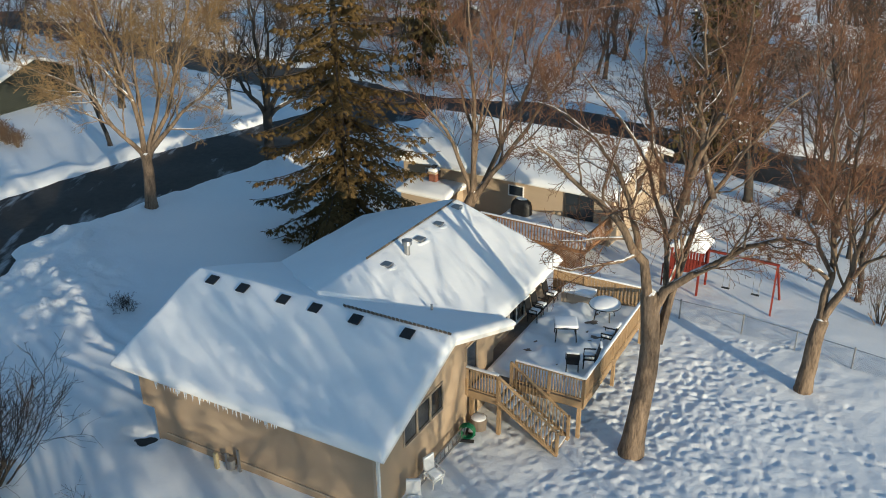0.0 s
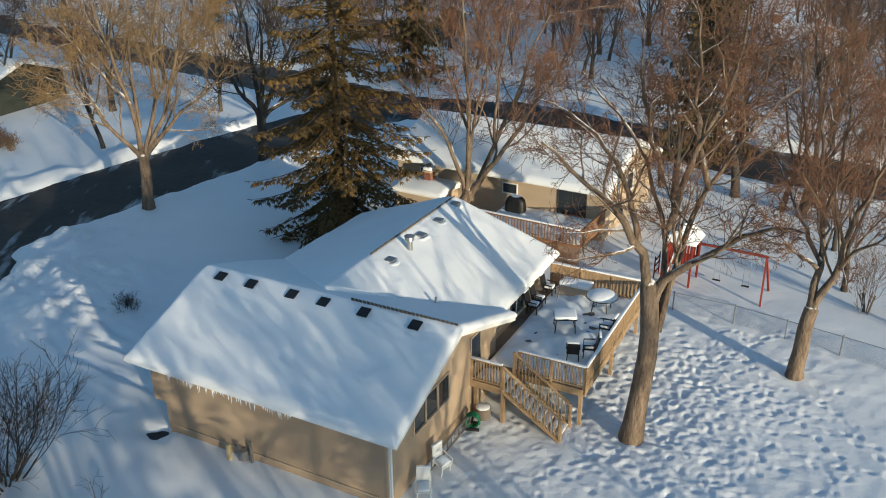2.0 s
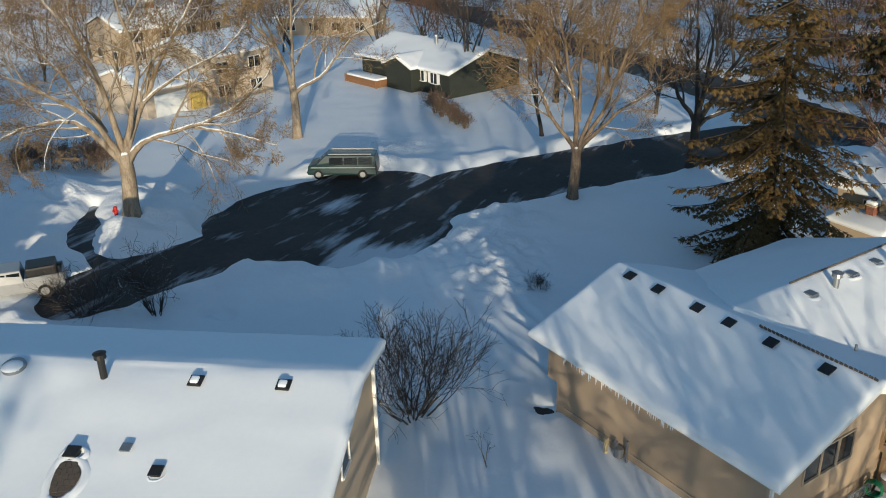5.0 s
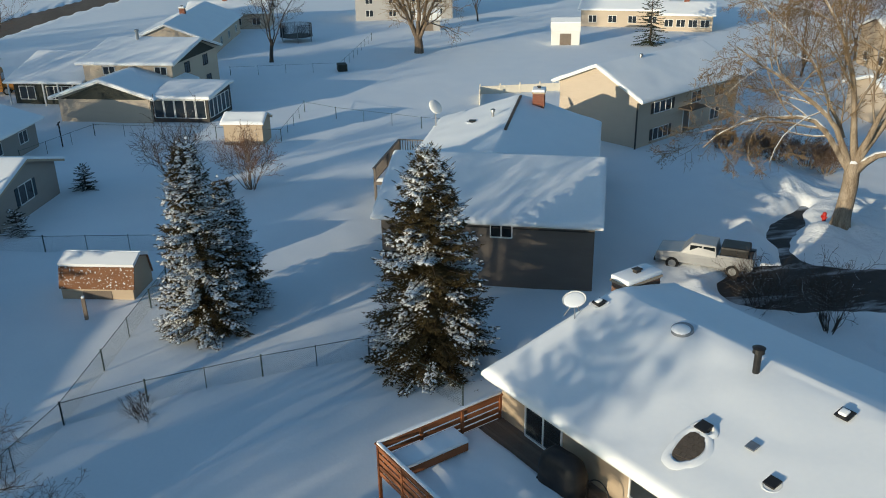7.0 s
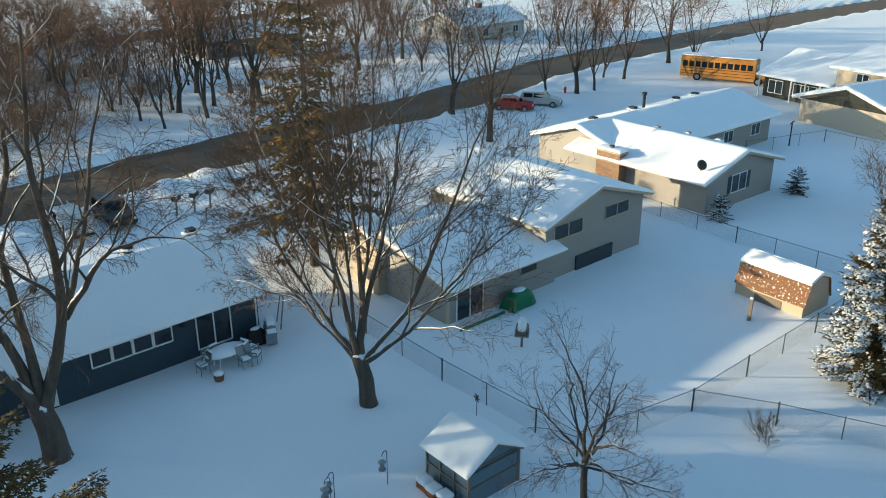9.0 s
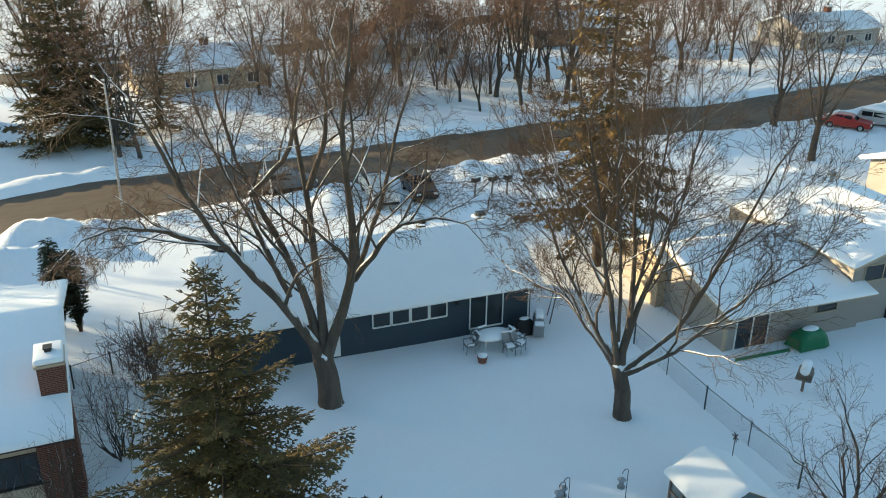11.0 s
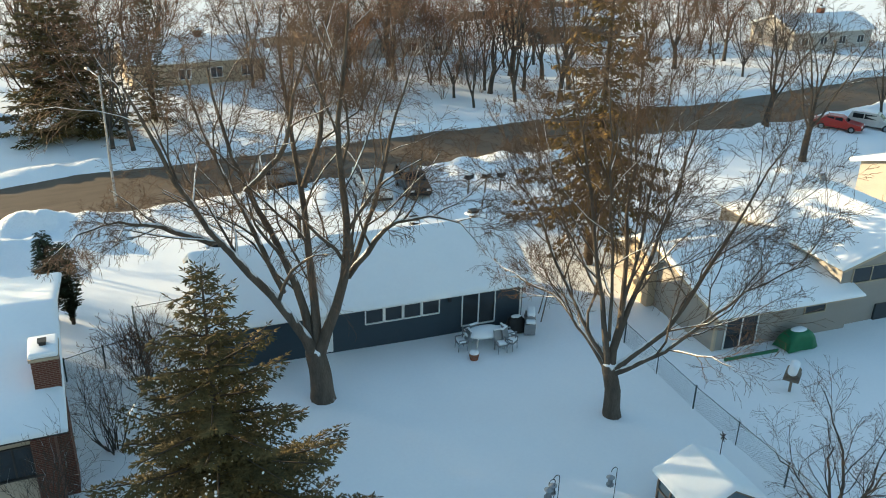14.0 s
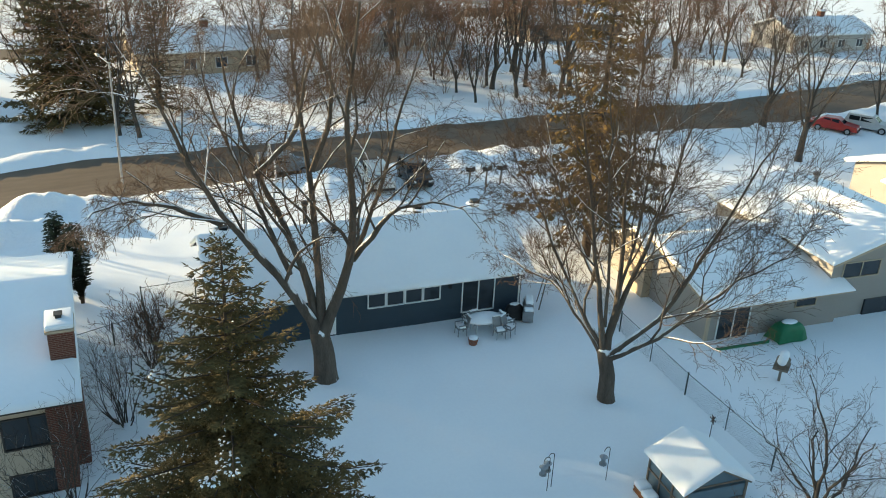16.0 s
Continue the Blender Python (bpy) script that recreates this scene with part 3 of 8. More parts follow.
    # snow blanket with rounded edges and uneven depth
    rng = np.random.RandomState(seed + 7)
    def edged(lo, hi, n, extra=()):
        """Even steps, with closer ones at both edges and by the ridge."""
        e = [0.0, 0.05, 0.12, 0.22, 0.36]
        near = [lo + k for k in e] + [hi - k for k in e] + list(extra)
        far = [k for k in np.linspace(lo, hi, n) if min(abs(k - q) for q in near) > 0.12]
        return np.array(sorted(near + far))

    bs = edged(b0 - o - 0.12, b1 + o + 0.12, 30, (br - 0.35, br - 0.12, br, br + 0.12, br + 0.35))
    as_ = edged(a0 - og0 - 0.08 + cover[0], a1 + og1 + 0.08 - cover[1], max(12, int((a1 - a0) / 0.45)))
    A, B = np.meshgrid(as_, np.array(bs), indexing="ij")
    if valley is not None:
        st = np.array([start(min(max(b, b0 - o), b1 + o)) for b in bs])[None, :]
        A = st + (A - as_[0]) / (as_[-1] - as_[0]) * (as_[-1] - st)
    base = np.where(B < br, e0 + (hr - e0) * (B - (b0 - o)) / (br - b0 + o), e1 + (hr - e1) * (b1 + o - B) / (b1 + o - br))
    ridge_soft = 0.05 * np.exp(-(((B - br) / 0.30) ** 2))
    edge = np.minimum(np.minimum(A - as_[0] if valley is None else A * 0 + 9, as_[-1] - A), np.minimum(B - bs[0], bs[-1] - B))
    fall = (1 - np.clip(edge / 0.22, 0, 1)) ** 2
    top = base - ridge_soft + 0.07 * lumps(A, B, 1.7, 60 + seed) + 0.05 * lumps(A, B, 5.0, 80 + seed) - fall * snow * 0.72
    na, nb = A.shape
    vs = [at(A[i, j], B[i, j], top[i, j]) for i in range(na) for j in range(nb)]
    fs = [(i * nb + j, (i + 1) * nb + j, (i + 1) * nb + j + 1, i * nb + j + 1) for i in range(na - 1) for j in range(nb - 1)]
    low0 = len(vs)
    loop = [(i, 0) for i in range(na)] + [(na - 1, j) for j in range(1, nb)] + [(i, nb - 1) for i in range(na - 2, -1, -1)] + [(0, j) for j in range(nb - 2, 0, -1)]
    for i, j in loop:
        vs.append(at(A[i, j], B[i, j], base[i, j] - snow - 0.05))
    for k, (i, j) in enumerate(loop):
        i2, j2 = loop[(k + 1) % len(loop)]
        fs.append((i * nb + j, i2 * nb + j2, low0 + (k + 1) % len(loop), low0 + k))
    part("roof_snow", fix((vs, fs)), ROOF_SNOW, house, "thick smooth snow on the roof", smooth=True)
    return roof_z


def window(house, u, v, z, w, h, facing, frame=TRIM_WHITE, panes=1, bars=0, name="window"):
    """A window on a wall: (u, v) on the wall's face, z its sill, facing the direction in degrees, local."""
    m = pose(u, v, z, 0, 0, facing + 90)   # local y points into the wall
    bm = bmesh.new()
    f = 0.06
    box(bm, -w / 2 - f, -w / 2, -0.06, 0.03, -f, h + f)
    box(bm, w / 2, w / 2 + f, -0.06, 0.03, -f, h + f)
    box(bm, -w / 2, w / 2, -0.06, 0.03, h, h + f)
    box(bm, -w / 2, w / 2, -0.09, 0.03, -f, 0)
    for k in range(1, panes):
        x = -w / 2 + w * k / panes
        box(bm, x - 0.035, x + 0.035, -0.05, 0.03, 0, h)
    for k in range(1, bars + 1):
        zz = h * k / (bars + 1)
        box(bm, -w / 2, w / 2, -0.035, 0.02, zz - 0.02, zz + 0.02)
    bmesh.ops.transform(bm, matrix=m, verts=bm.verts)
    win = part(name, bm, frame, house)
    for k in range(panes):
        x0, x1 = -w / 2 + w * k / panes, -w / 2 + w * (k + 1) / panes
        bm = bmesh.new()
        box(bm, x0 + 0.005, x1 - 0.005, -0.02, 0.01, 0.005, h - 0.005)
        bmesh.ops.transform(bm, matrix=m, verts=bm.verts)
        part("pane", bm, GLASS, win, "dark reflecting glass")
    return win


def shutter(house, u, v, z, w, h, facing, mat):
    bm = boxes((-w / 2, w / 2, -0.05, 0.02, 0, h))
    bmesh.ops.inset_region(bm, faces=[f for f in bm.faces if f.normal.y < -0.9], thickness=0.04, depth=-0.012)
    bmesh.ops.transform(bm, matrix=pose(u, v, z, 0, 0, facing + 90), verts=bm.verts)
    return part("shutter", bm, mat, house)


def roof_vent(house, u, v, z, tilt=0.0, mat=None, w=0.42, cap=False, lip=True):
    """A low box vent on a roof, with the snow melted round it."""
    bm = bmesh.new()
    box(bm, -w / 2, w / 2, -w / 2, w / 2, -0.30, 0.10, bevel=0.02)
    box(bm, -w / 2 - 0.04, w / 2 + 0.04, -w / 2 - 0.04, w / 2 + 0.04, 0.10, 0.15)
    bmesh.ops.transform(bm, matrix=pose(u, v, z, tilt, 0, 0), verts=bm.verts)
    vent = part("roof_vent", bm, mat or BLACK, house)
    if not lip:
        return vent
    bm = bmesh.new()
    rings = []
    for k in range(16):
        a = 2 * math.pi * k / 16
        c, q = math.cos(a), math.sin(a)
        grow = 1 + 0.12 * math.sin(2 * a + u) + 0.08 * math.sin(3 * a + v)
        rings.append([bm.verts.new((c * (w * e) * grow, q * (w * e) * grow, h)) for e, h in ((0.80, -0.10), (0.84, 0.03), (0.95, 0.05), (1.25, -0.03))])
    for k in range(16):
        for i in range(3):
            bm.faces.new((rings[k][i], rings[k][i + 1], rings[(k + 1) % 16][i + 1], rings[(k + 1) % 16][i]))
    bmesh.ops.recalc_face_normals(bm, faces=bm.faces)
    bmesh.ops.transform(bm, matrix=pose(u, v, z, tilt, 0, 0), verts=bm.verts)
    part("snow_lip", bm, ROOF_SNOW, vent, smooth=True)
    if cap:
        bm = boxes((-w * 0.42, w * 0.30, -w * 0.42, w * 0.36, 0.14, 0.24), bevel=0.05)
        bmesh.ops.transform(bm, matrix=pose(u, v, z, tilt, 0, 0), verts=bm.verts)
        part("snow_cap", bm, ROOF_SNOW, vent, smooth=True)
    return vent


def vent_pipe(house, u, v, z, r=0.09, h=0.6, cap=True, mat=None):
    bm = bmesh.new()
    rod(bm, (u, v, z - 0.4), (u, v, z + h), r, n=12)
    if cap:
        rod(bm, (u, v, z + h), (u, v, z + h + 0.16), r * 1.7, r * 1.5, n=12)
        rod(bm, (u, v, z + h + 0.18), (u, v, z + h + 0.24), r * 1.9, r * 0.7, n=12)
    return part("vent_pipe", bm, mat or METAL, house)


def chimney(house, u0, u1, v0, v1, z0, z1, mat, snow_h=0.22):
    """A brick stack in courses, with a cap and snow on it."""
    bm = bmesh.new()
    n = int((z1 - z0) / 0.2)
    rings = []
    for k in range(n + 1):
        for e in ((0.0, 0.012) if 0 < k < n else (0.0,)):
            rings.append([bm.verts.new((u, v, z0 + k * 0.2 + (0.02 if e else 0))) for u, v in ((u0 + e, v0 + e), (u1 - e, v0 + e), (u1 - e, v1 - e), (u0 + e, v1 - e))])
    for lo, hi in zip(rings, rings[1:]):
        for i in range(4):
            bm.faces.new((lo[i], lo[(i + 1) % 4], hi[(i + 1) % 4], hi[i]))
    bm.faces.new(rings[0][::-1])
    bm.faces.new(rings[-1])
    stack = part("chimney", bm, mat, house)
    part("chimney_cap", boxes((u0 - 0.06, u1 + 0.06, v0 - 0.06, v1 + 0.06, z0 + n * 0.2 + 0.004, z0 + n * 0.2 + 0.10)), TRIM_TAN, stack)
    zt = z0 + n * 0.2 + 0.10
    part("snow_cap", boxes((u0 - 0.05, u1 + 0.05, v0 - 0.05, v1 + 0.05, zt, zt + snow_h), bevel=0.08), ROOF_SNOW, stack, smooth=True)
    bm = bmesh.new()
    um, vm = (u0 + u1) / 2, (v0 + v1) / 2
    box(bm, um - 0.11, um + 0.11, vm - 0.14, vm + 0.14, zt + snow_h - 0.1, zt + snow_h + 0.12)
    box(bm, um - 0.15, um + 0.15, vm - 0.18, vm + 0.18, zt + snow_h + 0.12, zt + snow_h + 0.16)
    part("flue", bm, TRIM_DARK, stack)
    return stack


def door(house, u, v, z, w, h, facing, mat=TRIM_WHITE, name="door"):
    m = pose(u, v, z, 0, 0, facing + 90)
    bm = bmesh.new()
    box(bm, -w / 2 - 0.09, -w / 2, -0.06, 0.03, 0, h + 0.09)
    box(bm, w / 2, w / 2 + 0.09, -0.06, 0.03, 0, h + 0.09)
    box(bm, -w / 2, w / 2, -0.06, 0.03, h, h + 0.09)
    bmesh.ops.transform(bm, matrix=m, verts=bm.verts)
    d = part(name, bm, TRIM_WHITE, house)
    bm = boxes((-w / 2, w / 2, -0.03, 0.02, 0, h))
    for zz in (0.15, h * 0.52):
        box(bm, -w / 2 + 0.12, w / 2 - 0.12, -0.045, -0.02, zz, zz + h * 0.36)
    bmesh.ops.transform(bm, matrix=m, verts=bm.verts)
    part("door_leaf", bm, mat, d)
    return d


def house_at(x, y, turn, label, name="house", z=0.0):
    return thing(name, pose(x, y, z, 0, 0, turn), label, "house")


deg = math.degrees
# the split-level house with the deck
hA = house_at(-9.29, 29.088, deg(-0.491), "beige stucco house with snow-covered roofs, a garage wing and icicles")
wing(hA, -0.25, 10.0, 0, 8.9, -0.9, 3.56, 3.56, 4.30, 5.40, STUCCO, TRIM_WHITE, og=(1.2, 0.62), o=0.5, snow=0.23, seed=1)
wing(hA, 8.9, 15.9, -0.93, 9.4, -0.9, 3.5, 3.5, 4.34, 5.42, SIDING_BEIGE, TRIM_WHITE, axis="v", og=0.45, o=0.5, snow=0.23, seed=2, valley=4.8)
part("wall", boxes((-0.85, -0.25, 0.0, 8.7, 1.35, 3.05)), STUCCO, hA)
# near ranch with the snowy roof seen from above
hB = house_at(-27.243, 14.456, deg(0.374), "raised ranch house with tan siding and a thick snow roof")
wing(hB, 0, 15.0, -6.14, 3.03, -0.3, 4.59, 5.253, 0.0, 6.006, SIDING_TAN, TRIM_WHITE, og=0.4, o=0.5, snow=0.23, seed=3)
# next house along, brown end wall
hC = house_at(-44.028, 7.374, deg(1.153), "two-wing house with a dark brown wall and snow-covered roofs")
wing(hC, 0, 12.05, 0, 10.97, -0.3, 4.246, 4.246, 5.48, 6.354, SIDING_BROWN, TRIM_WHITE, og=0.4, o=0.5, seed=4)
# pale split entry house beyond
hD = house_at(-65.2, 33.2, deg(math.atan2(0.87, -0.49)), "pale grey split-entry house with a tan gable wall and snowy roof")
wing(hD, 0.3, 17, 0, 8.8, -0.3, 4.45, 5.0, 4.5, 7.0, SIDING_CREAM, TRIM_WHITE, og=0.4, o=0.6, seed=5)
# split level behind the back fence
hE = house_at(-33.505, -22.107, deg(2.898), "beige split-level house with snow-covered roofs")
wing(hE, 0, 8.5, -0.0, 10.2, -0.3, 2.356, 2.356, 5.339, 3.85, SIDING_TAUPE, TRIM_TAN, og=0.3, o=0.5, seed=6)
wing(hE, 0.3, 10.6, 7.9, 17.2, -0.3, 3.80, 3.80, 12.41, 5.354, SIDING_TAUPE, TRIM_TAN, axis="v", og=0.4, o=0.4, seed=7)
# slate-blue rambler
hF = house_at(-27.06, -29.74, deg(-0.215), "slate-blue ranch house with white-framed windows and a snowy roof")
wing(hF, -0.1, 16.0, -7.4, 0, -0.3, 2.7, 2.7, -3.6, 4.85, SIDING_BLUE, TRIM_WHITE, og=0.4, o=0.5, seed=8)
# house with the red chimney beside the big spruce
hG = house_at(-3.45, -26.3, deg(math.atan2(-0.18, 0.98)), "cream house with a red brick chimney and a snow-covered roof")
wing(hG, 0, 14, -12.2, 0, -0.3, 4.3, 4.3, -6.1, 6.1, SIDING_CREAM, TRIM_DARK, og=0.5, o=0.5, seed=9)
# ranch with a front wing and a tan chimney
hH = house_at(-57.5, -30.0, deg(2.878), "tan ranch house with a front wing, tan chimney and snowy roofs")
wing(hH, 5.0, 27, -4.5, 4.5, -0.3, 2.75, 2.75, 0, 4.35, SIDING_TAUPE, TRIM_WHITE, og=0.5, o=0.6, seed=10)
wing(hH, -12.8, -4.5, 4.2, 13.1, -0.3, 2.7, 2.7, 8.6, 4.25, SIDING_TAUPE, TRIM_TAN, axis="v", og=(0.35, 0.9), o=0.9, seed=11)
wing(hH, -5.0, 0.0, 4.2, 13.1, -0.3, 2.7, 2.7, 8.6, 4.25, SIDING_TAUPE, TRIM_TAN, axis="v", og=0.0, o=0.9, seed=12, walls=False)
# house with green gables and a glazed porch
hI = house_at(-92.2, -18.2, deg(1.19), "cream house with dark green gables and a glazed porch")
wing(hI, 0, 10, 0, 10, -0.3, 2.7, 2.7, 5, 4.5, SIDING_CREAM, TRIM_WHITE, axis="v", og=0.5, o=0.7, seed=13)
wing(hI, 10, 16.0, 0.4, 6.4, -0.3, 2.75, 3.2, 5.5, 3.3, TRIM_DARK, TRIM_WHITE, og=0.3, o=0.3, seed=14)
wing(hI, -1.0, 9.3, 7.2, 19.6, -0.3, 4.9, 4.9, 14.6, 6.5, SIDING_CREAM, TRIM_WHITE, og=0.5, o=0.6, seed=15)
wing(hI, -10.0, -1.6, 7.4, 19, -0.3, 2.8, 2.8, 14.0, 5.0, SIDING_GREEN, TRIM_WHITE, og=0.5, o=0.9, seed=16)
for u in (-10.2, -6.0, -4.2, -2.4):
    part("porch_post", boxes((u, u + 0.14, 6.6, 6.74, -0.2, 2.45)), TRIM_WHITE, hI)
# tan house beyond the deck
h2 = house_at(-1.3, 55.3, deg(-0.55), "tan house with a thick snow roof behind a lattice deck")
wing(h2, 0, 14.6, 0, 8.9, -0.3, 3.5, 3.5, 4.4, 5.4, SIDING_TAN, TRIM_WHITE, og=0.4, o=0.5, snow=0.23, seed=17)
# dark green house across the street
hJ = house_at(-55.0, 83.5, deg(-0.39), "dark green house with white windows and a snowy roof")
wing(hJ, 0, 16.0, 0, 10, -0.3, 2.9, 2.9, 5, 4.7, SIDING_GREEN, TRIM_WHITE, og=0.5, o=0.6, seed=18)
wing(hJ, -1.2, 2.5, 6.5, 11.0, -0.3, 2.9, 2.9, 8.75, 3.9, SIDING_GREEN, TRIM_WHITE, axis="v", og=0.3, o=0.4, seed=19)
# two-storey cream house behind the big maple
hK = house_at(-62.8, 57.9, deg(1.386), "two-storey cream house behind a bare maple")
wing(hK, 7.0, 15.5, 0, 9, -0.3, 5.2, 5.2, 4.5, 6.8, SIDING_CREAM, TRIM_WHITE, og=0.4, o=0.5, seed=20)
wing(hK, 0, 6.98, 0.6, 9.6, -0.3, 3.1, 3.1, 5.1, 4.6, SIDING_CREAM, TRIM_WHITE, og=(0.4, 0.0), o=0.5, seed=26)
FAR = [  # x, y, turn, length, width, eaves, ridge, wall, label
    (-124.5, -4.0, 170, 28, 11, 3.0, 5.4, SIDING_CREAM, "cream ranch house with a long snowy roof"),
    (-139, 58, 60, 14, 9, 3.0, 4.8, SIDING_CREAM, "pale ranch house with a snowy roof"),
    (-129, 68, 60, 8, 8, 2.8, 4.4, SIDING_CREAM, "pale garage with a snowy roof"),
    (-86, 76, 75, 16, 9, 4.8, 6.5, SIDING_TAN, "tan two-storey house with a snowy roof"),
    (-84, 104, 20, 15, 9, 2.9, 4.8, SIDING_TAN, "tan ranch house with a snowy roof"),
    (-160, 22, 80, 18, 10, 4.8, 6.6, SIDING_GREY, "grey house with a snowy roof"),
    (-158, -8, 80, 14, 9, 2.9, 4.6, SIDING_CREAM, "cream house with a snowy roof"),
    (-70, -105, -12, 16, 9, 2.9, 4.8, SIDING_GREY, "grey ranch house among bare trees"),
    (-100, -103, -12, 16, 9, 2.9, 4.8, SIDING_BROWN, "brown ranch house among bare trees"),
    (-40, -102, -5, 15, 9, 2.9, 4.7, SIDING_TAN, "tan ranch house among bare trees"),
    (-6, -97, 0, 13, 9, 2.9, 4.7, SIDING_BLUE, "blue ranch house beside a tall pine"),
    (-133, -82, -10, 16, 9, 2.9, 4.8, SIDING_GREY, "grey ranch house across the street"),
    (-12, 122, -35, 15, 9, 2.9, 4.8, SIDING_BROWN, "brown ranch house behind bare woods"),
    (32, 100, -35, 16, 9, 2.9, 4.8, SIDING_GREY, "grey ranch house behind bare woods"),
    (58, 76, -35, 16, 9, 2.9, 4.8, SIDING_TAN, "tan ranch house behind bare woods"),
]
for k, (x, y, turn, L, W, he, hr, mat, label) in enumerate(FAR):
    h = house_at(x, y, turn, label)
    wing(h, 0, L, 0, W, -0.3, he, he, W / 2, hr, mat, TRIM_WHITE, seed=30 + k)
    for c in range(4):
        for lev in range(2 if he > 4 else 1):
            for side, v in ((-90, 0), (90, W)):
                window(h, L * (c + 0.6) / 4.2, v, 0.7 + 2.3 * lev, 1.3, 1.1, side, panes=2)
    for v in (2.2, W - 2.4):
        for u, f in ((0, 180), (L, 0)):
            window(h, u, v, 0.8, 1.0, 1.0, f)
    chimney(h, L * 0.4, L * 0.4 + 0.9, W / 2 - 0.4, W / 2 + 0.4, hr - 0.8, hr + 0.8, BRICK_MAT)
# ---------------------------------------------------------------- bare trees
def limb(depth, *line):
    """A limb from points (sideways, up) in metres from the tree's base; it leans depth metres to the back at its tip."""
    q = np.array(line, float)
    f = np.linspace(0, 1, len(q))
    return np.stack([q[:, 0], depth * f ** 1.2, q[:, 1]], 1)


def drawn_tree(seed, trunk_r, trunk, limbs, kids=(8, 7, 6, 3), twig=0.012, thick=0.5, **more):
    """A leafless tree whose trunk and main limbs follow drawn lines; the rest grows from them."""
    rng = np.random.RandomState(seed)

    def along(line, n, wob):
        d = np.concatenate([[0], np.cumsum(np.linalg.norm(np.diff(line, axis=0), axis=1))])
        at = np.linspace(0, d[-1], n + 1)
        p = np.stack([np.interp(at, d, line[:, k]) for k in range(3)], 1)
        p[1:-1] = 0.5 * p[1:-1] + 0.25 * (p[:-2] + p[2:])
        p[1:] += rng.normal(0, wob, (n, 3))
        return p, d[-1]

    base = trunk[0].copy()
    base[2] = -0.4
    tp, tl = along(np.concatenate([[base], trunk[1:] if len(trunk) > 1 else trunk]), 7, 0.01)
    tr = trunk_r * np.append(np.linspace(1.0, 0.80, 8), [0.55, 0.04])
    ahead = (tp[-1] - tp[-2]) / np.linalg.norm(tp[-1] - tp[-2])
    tp = np.concatenate([tp, [tp[-1] + ahead * 0.3 * trunk_r, tp[-1] + ahead * 0.6 * trunk_r]])
    tr[0] *= 1.4
    tr[1] *= 1.1
    P, R, L = [], [], []
    for q in limbs:
        main = np.linalg.norm(q[0] - trunk[-1]) < 0.12 * trunk[-1][2] + 0.8
        if main:     # it leaves the trunk from within
            q = np.concatenate([[tp[6]], [0.5 * (tp[7] + q[0])], q[1:]])
        p, l = along(q, 11, 0.05)
        P.append(p)
        f = np.linspace(0, 1, 12)
        R.append(trunk_r * (thick * (1.0 if main else 0.62) * rng.uniform(0.9, 1.1) * (1 - f * 0.82) + (0.62 - thick) * main * np.exp(-f * 14)))
        L.append(l * 0.80)
    P = np.array(P)
    D = np.gradient(P, axis=1)
    D /= np.linalg.norm(D, axis=2)[..., None] + 1e-9
    return bare_paths(seed, 0, 0, trunk_r, 0, 0, kids, twig=twig, drawn=((tp[None], tr[None]), (P, np.maximum(np.array(R), twig), D, np.array(L))), **more)


